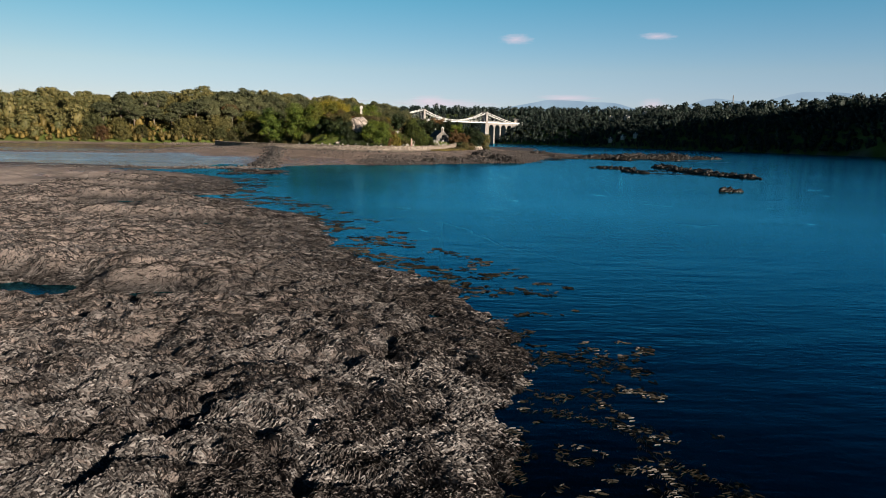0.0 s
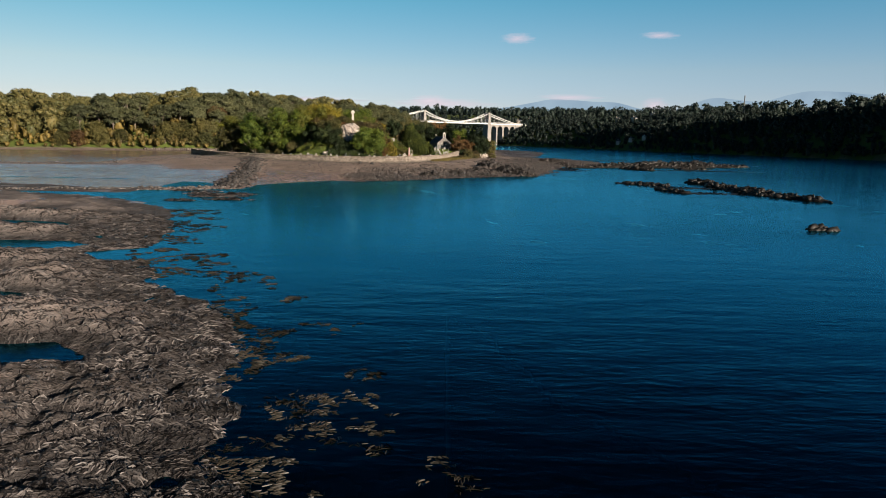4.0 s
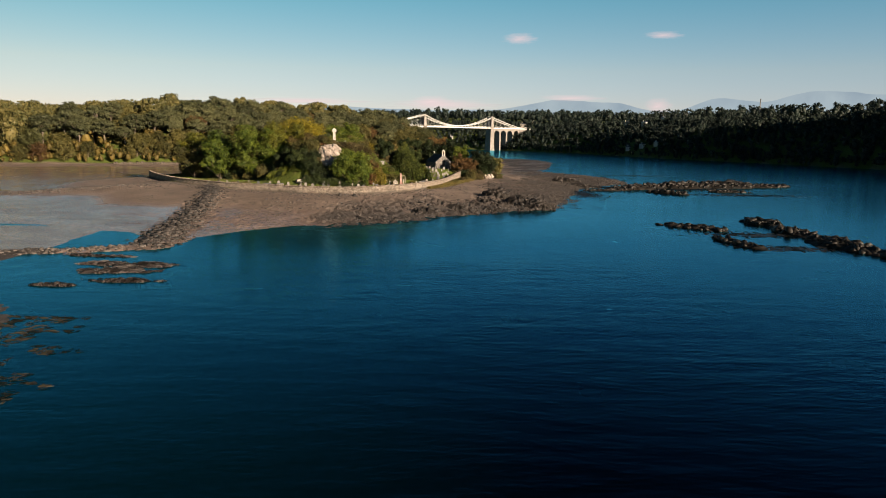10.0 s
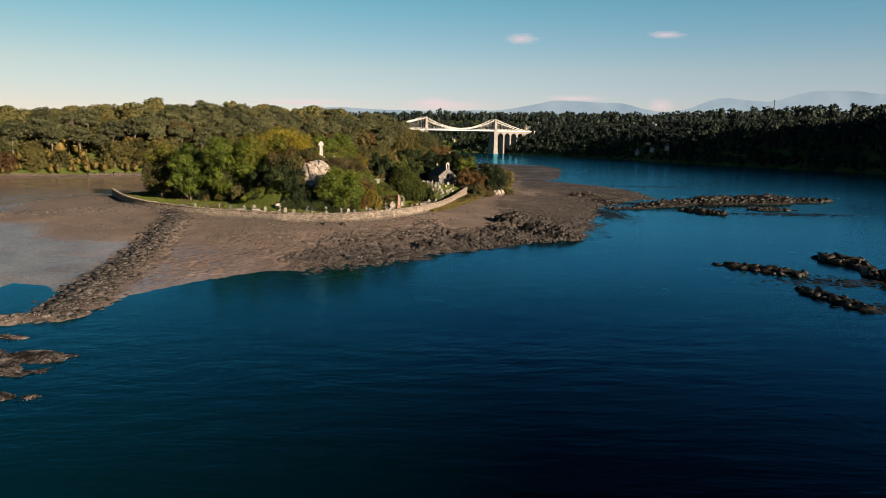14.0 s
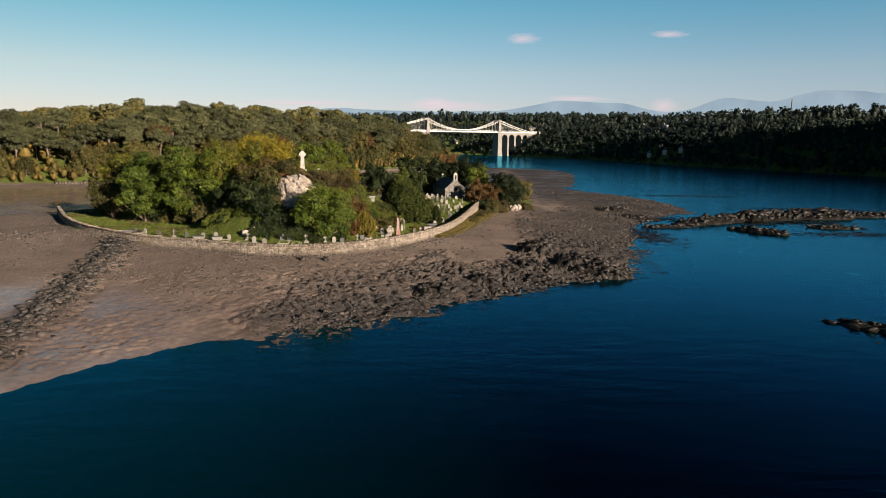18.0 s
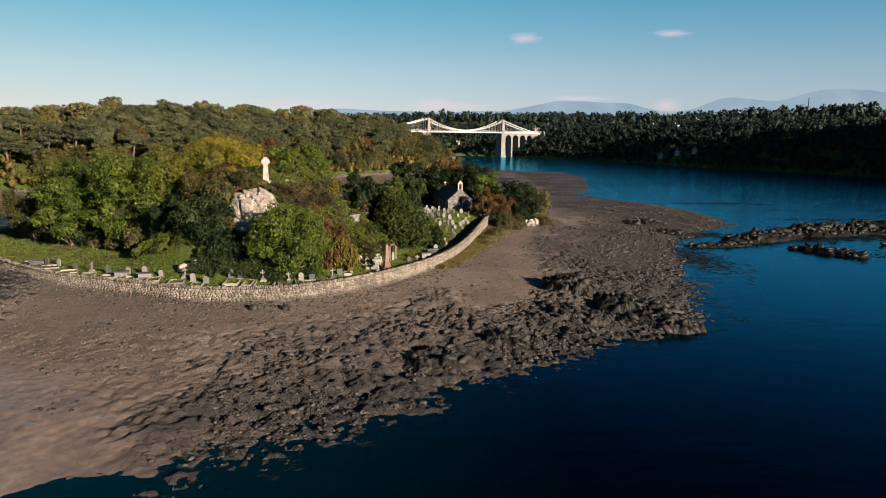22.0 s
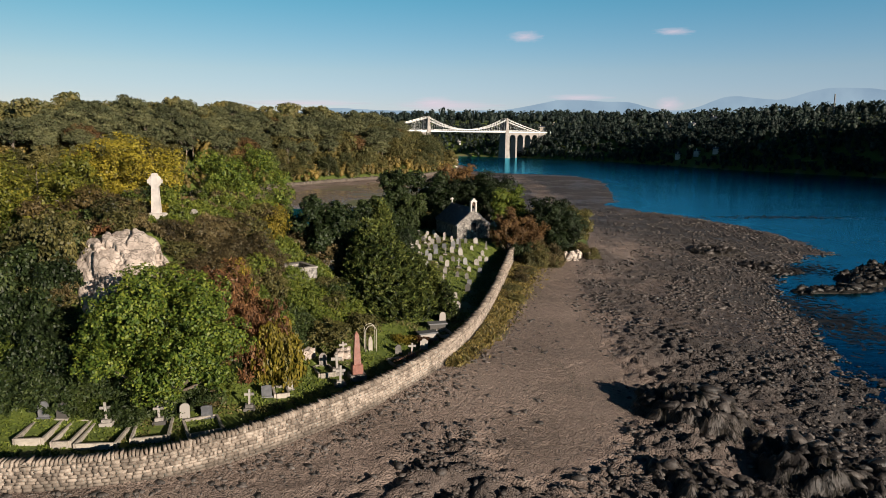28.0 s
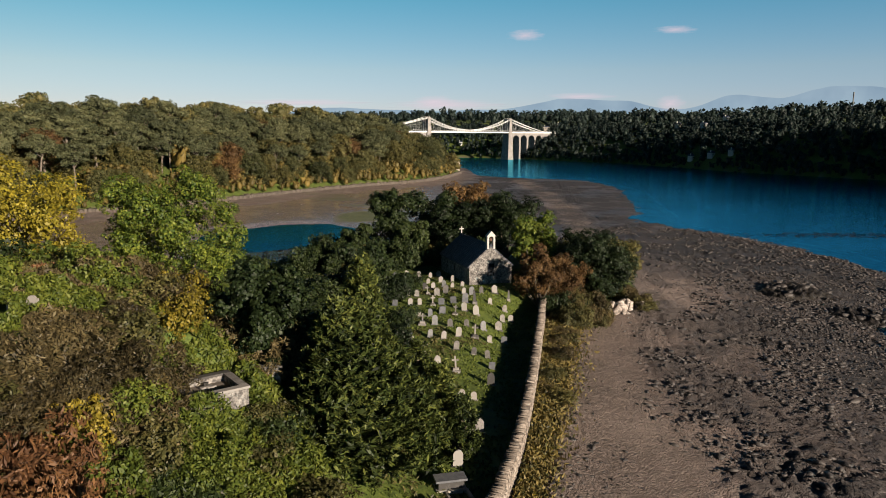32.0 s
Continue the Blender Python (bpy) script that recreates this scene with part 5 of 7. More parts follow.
def plinth():
    bm = bmesh.new()
    def ring(z, hx, hy):
        return [bm.verts.new((sx * hx, sy * hy, z)) for sx, sy in ((-1, -1), (1, -1), (1, 1), (-1, 1))]
    prev = ring(0.25, 0.98, 0.80)
    for z, hx, hy in ((0.85, 0.80, 0.62), (0.95, 0.66, 0.5)):
        cur = ring(z, hx, hy)
        for i in range(4):
            bm.faces.new((prev[i], prev[(i + 1) % 4], cur[(i + 1) % 4], cur[i]))
        prev = cur
    bm.faces.new(prev)
    return bm


def wheel():
    bm = bmesh.new()
    r = bmesh.ops.create_cone(bm, cap_ends=True, segments=28, radius1=0.60, radius2=0.60, depth=0.24)
    bmesh.ops.rotate(bm, cent=(0, 0, 0), matrix=Matrix.Rotation(radians(90), 3, "X"), verts=bm.verts)
    bmesh.ops.translate(bm, vec=(0, 0, 3.92), verts=bm.verts)
    es = [e for e in bm.edges if len(e.link_faces) == 2 and e.calc_face_angle() > 1]
    bmesh.ops.bevel(bm, geom=es, offset=0.03, segments=1, affect="EDGES")
    return bm


part("base_step", new_box((-1.35, -1.1, -0.3), (1.35, 1.1, 0.25), 0.03), WHITESTONE, mem)
part("plinth", plinth(), WHITESTONE, mem)
part("shaft", shaft(), WHITESTONE, mem)
part("wheel_head", wheel(), WHITESTONE, mem)


def boulder_arrays(rng, r, flat=0.7, lat=7, lon=10):
    v, q = ball(lat, lon)
    k = rng.uniform(0, 50)
    d = 1 + 0.30 * np.array([noise.noise(Vector(p) * 1.6 + Vector((k, k, k))) for p in v])[:, None] + 0.12 * np.array([noise.noise(Vector(p) * 4 + Vector((k, 0, k))) for p in v])[:, None]
    v = v * d
    return v * np.array((r * rng.uniform(0.8, 1.25), r * rng.uniform(0.8, 1.25), r * flat)), tris(q)


def angular_rock(rng, lx, ly, lz):
    """A sharp-edged block: the hull of a few points."""
    bm = bmesh.new()
    p = rng.normal(size=(16, 3))
    p = p / np.linalg.norm(p, axis=1, keepdims=True) * rng.uniform(0.75, 1.1, (16, 1)) * np.array((lx, ly, lz)) * 0.5
    for q in p:
        bm.verts.new(q)
    bmesh.ops.convex_hull(bm, input=bm.verts[:])
    bmesh.ops.triangulate(bm, faces=bm.faces[:])
    loose = [v for v in bm.verts if not v.link_faces]
    bmesh.ops.delete(bm, geom=loose, context="VERTS")
    bm.verts.index_update()
    v = np.array([tuple(vv.co) for vv in bm.verts])
    f = np.array([[q.index for q in ff.verts] for ff in bm.faces])
    bm.free()
    return v, f


def slab_arrays(rng, lx, ly, lz):
    """A blocky, broken piece of rock."""
    bm = bmesh.new()
    box(bm, (-lx / 2, -ly / 2, -lz / 2), (lx / 2, ly / 2, lz / 2))
    bmesh.ops.subdivide_edges(bm, edges=bm.edges[:], cuts=2, use_grid_fill=True)
    k = rng.uniform(0, 90)
    for vv in bm.verts:
        p = vv.co
        nn_ = noise.noise_vector(p * (1.3 / max(lx, lz)) * 1.6 + Vector((k, k, 0)))
        vv.co = p * (1 - 0.16 * (abs(p.x) / lx * 2 + abs(p.z) / lz * 2) / 2) + nn_ * 0.16 * max(lx, lz)
    bmesh.ops.triangulate(bm, faces=bm.faces)
    v = np.array([tuple(vv.co) for vv in bm.verts])
    f = np.array([[q.index for q in ff.verts] for ff in bm.faces])
    bm.free()
    return v, f


rngc = np.random.default_rng(31)
def rock_sheet(x0, y0, half, deep, slant, rise, mat, name="sheet", seed=0):
    """A broken face of bedded rock lying against the slope, stepped from block to block."""
    u, w = np.meshgrid(np.linspace(-half, half, 70), np.linspace(0, 1, 56))
    u, w = u.ravel(), w.ravel()
    x, y = x0 + u, y0 + deep * w - slant * u
    q = np.hypot(u / half, (w - 0.45) / 0.55) + 0.18 * fbm(u, w * deep, 1.2, 2, seed)
    a, b = (u + 0.6 * w) / 2.3, (w * deep + 0.45 * u) / 1.1
    a = a + 0.35 * fbm(u, w * deep, 1.0, 2, seed + 3)
    b = b + 0.35 * fbm(u, w * deep, 1.3, 2, seed + 5)
    step = hash01(np.floor(a), np.floor(b), seed + 7)
    crack = np.minimum(np.abs(a - np.round(a)), np.abs(b - np.round(b)))
    z = terrain(x, y)[0] + rise * (0.25 + 0.75 * step) - 0.30 * smooth(0.10, 0.0, crack) + 0.10 * fbm(u, w * deep, 0.4, 2, seed + 9) - 1.6 * smooth(0.80, 1.05, q)
    y = y - 0.5 * step
    n_ = 70
    i = np.arange(69)[None] + n_ * np.arange(55)[:, None]
    i = i.ravel()
    return raw_mesh(name, np.stack((x - x0, y - y0, z), 1), np.stack((i, i + 1, i + 1 + n_, i + n_), 1), mat)


face = tagged(new("rock_face", rock_sheet(-31.2, 260.6, 5.2, 7.4, 0.30, 0.85, CLIFF)), "pale weathered limestone rock face on the island hill", "rock")
face.location = (-31.2, 260.6, 0)
for name, x, y, n, r, lab in (("rock_face", -38.2, 255.0, 5, 1.2, "pale rock face under the trees by the graves"), ("rock_face", 15.6, 325.6, 10, 1.5, "sunlit pale boulders at the foot of the bushes"),
                              ("rock_face", -16.5, 265.5, 8, 1.0, "low broken stone ledge above the graves"), ("rock_face", -25, 264, 4, 0.9, "pale stones below the heather")):
    e = thing(name, (x, y, height(x, y)), 0, lab, "rock")
    for k in range(n):
        v, f = slab_arrays(rngc, r * rngc.uniform(0.7, 1.4), r * rngc.uniform(0.5, 0.9), r * rngc.uniform(0.7, 1.2))
        dx, dy = rngc.uniform(-2.6, 2.6) * r * (0.5 if n < 6 else 1), rngc.uniform(-0.8, 0.8)
        ob = part("rock", raw_mesh("rock", v, f, CLIFF), None, e)
        ob.matrix_basis = pose(dx, dy + 0.35 * dx, height(x + dx, y + dy + 0.35 * dx) - e.location.z + 0.2 * r, rngc.uniform(-20, 20), rngc.uniform(-20, 20), rngc.uniform(0, 360))

# ---- island trees and shrubs ----
def heap(rng, r, h0, h1, lobes, lobe=0.40, top=0.75):
    """Lobes heaped into a crown of radius r between two heights."""
    mid, half = (h0 + h1) / 2, (h1 - h0) / 2
    out = [(0, 0, mid, r * 0.58, r * 0.58, half * 0.70)]
    for k in range(lobes):
        a = 2.4 * k + rng.uniform(-0.4, 0.4)
        u = -0.85 + 1.75 * (k + 0.5) / lobes
        rr = r * math.sqrt(max(0.05, 1 - u * u * top)) * rng.uniform(0.66, 0.98)
        s = r * lobe * rng.uniform(0.55, 1.15)
        out.append((rr * math.cos(a), rr * math.sin(a), mid + u * half * 0.86, s, s, s * rng.uniform(0.7, 0.95)))
    return out


def island_tree(name, x, y, r, bottom, top, mat, label, seed, leaves, leaf, lobes=16, bark=BARK, flat=0.2, lobe=0.38):
    rng = np.random.default_rng(seed)
    z0 = height(x, y) - 0.2
    h0, h1 = bottom - z0, top - z0
    bl = heap(rng, r, h0, h1, lobes, lobe)
    e = thing(name, (x, y, z0), 0, label, "tree")
    tr = [tube_arrays([(0, 0, -0.3), (0.1, 0.05, h0 * 0.5 + 0.4), (0.0, 0.1, (h0 + h1) / 2), (0.05, 0, h1 - 0.4 * (h1 - h0) * 0.4)], [0.06 * r + 0.12, 0.05 * r + 0.1, 0.03 * r + 0.05, 0.03], 7)]
    for b in bl[1:9]:
        tr.append(tube_arrays([(0, 0, max(0.3, h0 * 0.7)), (b[0] * 0.55, b[1] * 0.55, (h0 + b[2]) / 2), (b[0], b[1], b[2])], [0.03 * r + 0.04, 0.02 * r + 0.03, 0.02], 5))
    v, f = join_arrays(tr)
    part("trunk", raw_mesh("trunk", v, f, bark), None, e)
    v, f = crown_arrays(rng, bl, int(leaves * 2.0), leaf * 0.58, flat, per=36)
    part("crown", raw_mesh("crown", v, f, mat), None, e)
    return e


BROWN = leaf_mat("leaf_brown", (0.030, 0.025, 0.010), (0.105, 0.078, 0.026), (0.200, 0.145, 0.046))
GREEN_YELLOW = leaf_mat("leaf_turning", (0.026, 0.038, 0.006), (0.105, 0.116, 0.014), (0.240, 0.210, 0.026))
island_tree("broadleaf_tree", -24.9, 255.6, 4.7, 5.2, 14.2, OAK, "round green sycamore standing behind the front graves", 1, 15000, 0.24, 24)
island_tree("broadleaf_tree", -56, 279.0, 6.8, 4.8, 20.5, OAK, "large dense green broadleaf tree behind the graveyard", 2, 14000, 0.34, 22)
island_tree("broadleaf_tree", -48.5, 281.5, 6.6, 6.0, 22.3, GREEN_YELLOW, "large broadleaf tree turning yellow behind the graveyard", 3, 14000, 0.34, 22)
island_tree("broadleaf_tree", -68.5, 281, 4.9, 4.6, 16.0, OAK, "green broadleaf tree at the end of the graveyard", 4, 9000, 0.34, 16)
island_tree("broadleaf_tree", -72, 292, 5.4, 4.6, 19.0, OAK, "tall green broadleaf tree at the end of the graveyard", 31, 8000, 0.34, 16)
island_tree("broadleaf_tree", -79, 288, 4.6, 4.4, 14.0, OLIVE, "olive green tree beside the end of the wall", 32, 7000, 0.34, 14)
island_tree("broadleaf_tree", -48, 299, 7.4, 8.0, 23.2, YELLOW, "golden yellow autumn tree behind the memorial", 5, 14000, 0.32, 20)
island_tree("broadleaf_tree", -34.6, 307, 5.7, 9.0, 22.2, OAK, "round bright green tree above the bay", 6, 14000, 0.28, 20)
island_tree("broadleaf_tree", -83, 306, 6.2, 4.5, 18.0, GREEN_YELLOW, "yellowing broadleaf tree at the island's far end", 7, 8000, 0.40, 16)
island_tree("broadleaf_tree", -74, 296, 5.0, 4.5, 14.5, OLIVE, "dull green tree at the island's far end", 8, 7000, 0.36, 14)
island_tree("broadleaf_tree", -45, 269.5, 4.4, 5.0, 14.2, YEW, "dark evergreen tree below the hill", 9, 10000, 0.28, 16)
island_tree("broadleaf_tree", -43.6, 277, 4.4, 8.0, 18.2, BROWN, "brown-tinged autumn tree beside the memorial hill", 10, 8000, 0.30, 14)
island_tree("evergreen_tree", -18.6, 283.5, 3.1, 8.0, 17.4, YEW, "dark glossy ivy-clad tree beside the tomb", 11, 12000, 0.26, 18, lobe=0.36)
island_tree("evergreen_tree", -15.6, 345, 3.2, 6.5, 17.8, YEW, "dark evergreen tree behind the church graves", 12, 8000, 0.32, 16)
island_tree("evergreen_tree", -9, 348, 4.4, 6.5, 16.8, YEW, "dark evergreen tree behind the church", 13, 8000, 0.34, 14)
island_tree("broadleaf_tree", -3, 354, 4.6, 7.0, 18.5, RUSSET, "brown autumn tree behind the church", 14, 8000, 0.34, 14)
island_tree("evergreen_tree", 2.5, 346, 4.6, 6.5, 17.0, YEW, "dark evergreen tree beside the church", 16, 9000, 0.32, 16)
island_tree("broadleaf_tree", 5.5, 334, 3.2, 6.0, 15.2, OAK, "green tree at the church's side", 17, 7000, 0.28, 14)
island_tree("broadleaf_tree", 4.6, 321.5, 2.7, 4.6, 12.6, RUSSET, "rust-brown autumn tree beside the church gable", 18, 6500, 0.20, 12)
island_tree("broadleaf_tree", 8.0, 324.5, 3.0, 4.2, 10.6, RUSSET, "rusty red autumn shrub above the beach", 19, 6000, 0.20, 12)
island_tree("evergreen_tree", 12.8, 331, 5.4, 3.6, 13.0, YEW, "dense dark green bush above the beach", 20, 12000, 0.28, 18)
island_tree("evergreen_tree", 18, 339, 3.8, 4.4, 10.6, OLIVE, "olive green bush at the island's edge", 21, 9000, 0.28, 16)


def yew(x, y, z0, r, h, lean, seed, label, sprays, leaf):
    """A spreading yew: long up-slanting fans of foliage."""
    rng = np.random.default_rng(seed)
    e = thing("yew_tree", (x, y, z0), 0, label, "tree")
    tr = [tube_arrays([(0, 0, -0.3), (lean[0] * 0.2, lean[1] * 0.2, h * 0.45), (lean[0] * 0.6, lean[1] * 0.6, h * 0.8)], [0.5, 0.35, 0.1], 7)]
    pos, nrm = [], []
    blobs = [(lean[0] * 0.25, lean[1] * 0.25, h * 0.34, r * 0.34, r * 0.34, h * 0.28)]
    for k in range(sprays):
        a = rng.uniform(0, 6.28)
        u = rng.uniform(0.02, 0.96)
        rr = r * (1 - u ** 1.7) ** 0.8 * rng.uniform(0.72, 1.0)
        tip = np.array((rr * math.cos(a) + lean[0] * u, rr * math.sin(a) + lean[1] * u, h * (0.06 + 0.94 * u)))
        out = np.array((math.cos(a), math.sin(a), 0.0))
        way = out * 0.75 + np.array((0, 0, 0.55)) + rng.normal(size=3) * 0.15
        way /= np.linalg.norm(way)
        ln = rng.uniform(0.9, 1.7)
        side = np.cross(way, (0, 0, 1))
        m = 48
        t = rng.uniform(0, 1, m)
        w = (rng.uniform(-1, 1, m) * 0.42 * (1 - t * 0.75))
        p = tip[None] + way[None] * ((t - 0.7) * ln)[:, None] + side[None] * w[:, None] + rng.normal(size=(m, 3)) * 0.06
        p[:, 2] -= np.abs(w) * 0.35
        pos.append(p)
        nrm.append(np.cross(way, side)[None] + rng.normal(size=(m, 3)) * 0.45)
    v, f = cards(np.concatenate(pos), np.concatenate(nrm), leaf * 0.62, rng, 3.0)
    bits = [(v, tris(f))]
    for b in blobs:
        bits.append((np.array(b[:3]) + BALL_V * np.array(b[3:6]) * (1 + 0.1 * rng.normal(size=(len(BALL_V), 1))), BALL_F))
    v, f = join_arrays(tr)
    part("trunk", raw_mesh("trunk", v, f, BARK), None, e)
    v, f = join_arrays(bits)
    part("crown", raw_mesh("crown", v, f, FANS), None, e)


FANS = leaf_mat("leaf_yew_fans", (0.012, 0.022, 0.006), (0.064, 0.090, 0.020), (0.160, 0.178, 0.038), island=0.6)
yew(-11.0, 278.6, height(-11.0, 278.6) - 0.2, 5.0, 9.9, (-2.4, 3.0), 41, "large spreading yew with slanting fans of foliage", 1500, 0.27)
yew(-6.6, 284.0, height(-6.6, 284) - 0.2, 1.6, 5.6, (-0.4, 0.6), 42, "small upright yew among the headstones", 260, 0.2)
yew(-5.4, 281.0, height(-5.4, 281.0) - 0.2, 1.2, 4.4, (-0.2, 0.4), 44, "small upright yew among the headstones", 170, 0.2)
yew(-8.6, 287.6, height(-8.6, 287.6) - 0.2, 1.7, 6.2, (-0.3, 0.5), 45, "small upright yew among the headstones", 260, 0.2)
yew(-13.2, 290.0, height(-13.2, 290) - 0.2, 2.6, 16.6 - height(-13.2, 290), (0.0, 0.5), 43, "upright dark yew behind the spreading yew", 560, 0.24)


def shrub_meshes(mat, seed, leaf, count, spiky):
    out = []
    for k in range(3):
        rng = np.random.default_rng(seed + k)
        bl = [(0, 0, 0.55, 1.05, 1.05, 0.75)] + [(rng.uniform(-0.9, 0.9), rng.uniform(-0.9, 0.9), rng.uniform(0.5, 1.15), *rng.uniform(0.42, 0.72, 3)) for _ in range(7)]
        v, f = crown_arrays(rng, bl, count, leaf, 0.15, aspect=3.6 if spiky else 1.5, rand=1.0 if spiky else 0.6)
        out.append((raw_mesh("foliage", v, f, mat),))
    return out


HEATHER = leaf_mat("leaf_heather", (0.020, 0.017, 0.008), (0.078, 0.062, 0.026), (0.180, 0.140, 0.060), patch=0.6)
REDBUSH = leaf_mat("leaf_red", (0.034, 0.016, 0.008), (0.118, 0.056, 0.024), (0.225, 0.118, 0.046), patch=0.6)
IVY = leaf_mat("leaf_ivy", (0.020, 0.036, 0.006), (0.075, 0.105, 0.014), (0.165, 0.180, 0.024), patch=0.6)
GOLD = leaf_mat("leaf_gold", (0.060, 0.055, 0.008), (0.165, 0.135, 0.014), (0.290, 0.215, 0.022), patch=0.6)
SHRUBS = {"heather": (shrub_meshes(HEATHER, 60, 0.055, 3600, True), "brown heathery scrub on the island hill"), "red": (shrub_meshes(REDBUSH, 64, 0.055, 3600, True), "reddish brown autumn bush on the island hill"),
          "ivy": (shrub_meshes(IVY, 68, 0.095, 2400, False), "bright green ivy and bramble on the island hill"), "gold": (shrub_meshes(GOLD, 72, 0.095, 2400, False), "golden yellow bush beside the graves"),
          "olive": (shrub_meshes(OLIVE, 76, 0.095, 2400, False), "olive green scrub on the island hill"), "dark": (shrub_meshes(YEW, 80, 0.095, 2400, False), "dark green evergreen scrub on the island, some standing for shade")}
rngb = np.random.default_rng(55)


far_scrub = []


def shrub(kind, x, y, s, tall=1.0, sink=0.25):
    meshes, label = SHRUBS[kind]
    if y > 330 or (x < -46 and y > 285):
        far_scrub.append((kind, int(rngb.integers(3)), x, y, height(x, y) - sink * s, s, s * tall, rngb.uniform(0, 6.28)))
        return
    e = thing("shrub", (x, y, height(x, y) - sink * s), rngb.uniform(0, 360), label, "shrub", "scrub on the island")
    e.scale = (s, s, s * tall)
    part("foliage", meshes[rngb.integers(3)][0], None, e)


# the first six dark ones stand for deep shade below the rock face
for x, y, kind, s, tall in ((-34.5, 257.2, "dark", 1.5, 1.3), (-32.6, 256.4, "dark", 1.4, 1.2), (-30.4, 257.0, "dark", 1.6, 1.3), (-28.6, 259.2, "dark", 1.6, 1.2), (-36.5, 259.6, "dark", 1.8, 1.4), (-33.4, 259.4, "dark", 1.5, 1.0), (-24.9, 265.0, "red", 1.9, 1.3), (-23.8, 266.2, "red", 1.4, 1.2), (-28.9, 280.1, "ivy", 1.6, 1.1), (-27.6, 279.0, "ivy", 1.5, 1.0), (-24.6, 282.9, "gold", 1.3, 1.4), (-23.5, 261.5, "red", 1.7, 1.2), (-21.5, 264.5, "red", 1.4, 1.1), (-20.6, 261.6, "red", 1.7, 1.9), (-21.6, 263.2, "red", 1.6, 1.9), (-26.5, 252.6, "dark", 0.9, 0.8), (-29.5, 253.4, "ivy", 0.9, 0.7), (-33.0, 253.6, "dark", 1.0, 0.9), (-22.2, 256.6, "heather", 0.9, 0.8),
                            (-17.8, 260.6, "gold", 1.4, 2.2), (-18.8, 261.8, "gold", 1.3, 2.0), (-27.6, 265.6, "heather", 1.3, 0.8), (-26.4, 267.4, "heather", 1.4, 0.9), (-28.2, 267.6, "olive", 1.3, 0.8), (-27.6, 269.6, "heather", 1.4, 0.8), (-29.6, 269.4, "heather", 1.3, 0.8), (-20.5, 266.5, "ivy", 1.8, 1.1), (-22.5, 267.5, "ivy", 1.6, 1.2), (-24, 268.6, "gold", 1.2, 1.5), 
                            (-41.0, 270.4, "gold", 1.1, 1.5), (-19.5, 270.5, "ivy", 1.3, 0.9), (-17.2, 271, "ivy", 1.2, 0.8), (-36.6, 263.0, "dark", 1.6, 1.2), (-13.5, 271.8, "olive", 1.5, 0.9), (-16.2, 268.2, "olive", 1.6, 0.9),
                            (-9.2, 271.6, "gold", 0.9, 0.6), (-7.6, 272.4, "red", 0.7, 0.6), (-29.0, 258.4, "red", 1.4, 0.9), (-27, 305, "red", 1.5, 1.1), (-39.5, 268.0, "dark", 1.5, 1.3), (-23.6, 279.6, "gold", 1.2, 1.2), (-22.6, 272.0, "ivy", 1.3, 1.0), (-21.0, 270.9, "olive", 1.4, 1.0), (-18.4, 271.2, "ivy", 1.4, 1.0), (-16.8, 273.0, "olive", 1.3, 0.9), (-22.6, 275.0, "heather", 1.4, 1.0), (-16.6, 275.6, "dark", 1.3, 0.9), (-24.5, 272.5, "heather", 1.6, 0.9), (-17.4, 277.2, "olive", 1.2, 0.8)):
    shrub(kind, x, y, s, tall)
for k in range(420):
    x, y = rngb.uniform(-62, -10), rngb.uniform(252, 312)
    r2 = ((x + 35) / 16) ** 2 + ((y - 280) / 24) ** 2
    d_in = float(inside(ISLE, np.array([x]), np.array([y]))[0])
    if r2 > 1.25 or d_in < 9.5 + 1.5 * (x < -30) + 3.0 * (x < -38) + 6.0 * (x < -42) or math.hypot(x + 32.5, y - 273) < 3.4 or (abs(x + 31 + 0.2 * (y - 264)) < 5.0 and 260 < y < 268.5):
        continue
    if -24 < x < -16.5 and 273.5 < y < 281:
        continue
    u = rngb.uniform()
    if x > -30 and y > 266:
        kind = "heather" if u < 0.7 else ("olive" if u < 0.9 else "dark")
    elif x > -28:
        kind = "red" if u < 0.12 else ("olive" if u < 0.5 else ("heather" if u < 0.75 else ("ivy" if u < 0.92 else "gold")))
    else:
        kind = "olive" if u < 0.35 else ("dark" if u < 0.62 else ("red" if u < 0.66 else ("heather" if u < 0.9 else "ivy")))
    shrub(kind, x, y, rngb.uniform(1.0, 1.9), rngb.uniform(0.75, 1.1))
# dark scrub standing for shade below the trees, rough growth seaward of the wall
for k in range(80):
    x = rngb.uniform(-88, -36)
    y = float(np.interp(x, [-98, -80, -58, -46, -34], [300, 272, 254, 250, 245])) + (rngb.uniform(20, 28) if x < -42 else rngb.uniform(15.5, 21))
    shrub("dark" if rngb.uniform() < 0.6 else "olive", x, y, rngb.uniform(1.3, 2.1), rngb.uniform(0.9, 1.4))
for k in range(16):
    s = rngb.uniform(0, 1)
    y = 292 + 30 * s
    x = float(np.interp(y, [281, 297, 314, 323], [-1.8, 1.2, 4.0, 6.0])) + rngb.uniform(0.7, 2.2) + 1.2 * s
    shrub("olive" if rngb.uniform() < 0.6 else "heather", x, y, rngb.uniform(0.6, 1.1), rngb.uniform(0.5, 1.0), 0.35)
for k in range(22):
    shrub("heather" if rngb.uniform() < 0.5 else "olive", rngb.uniform(4, 20), rngb.uniform(323, 334), rngb.uniform(0.9, 1.5), 0.9)
for k in range(40):
    a = rngb.uniform(0, 1)
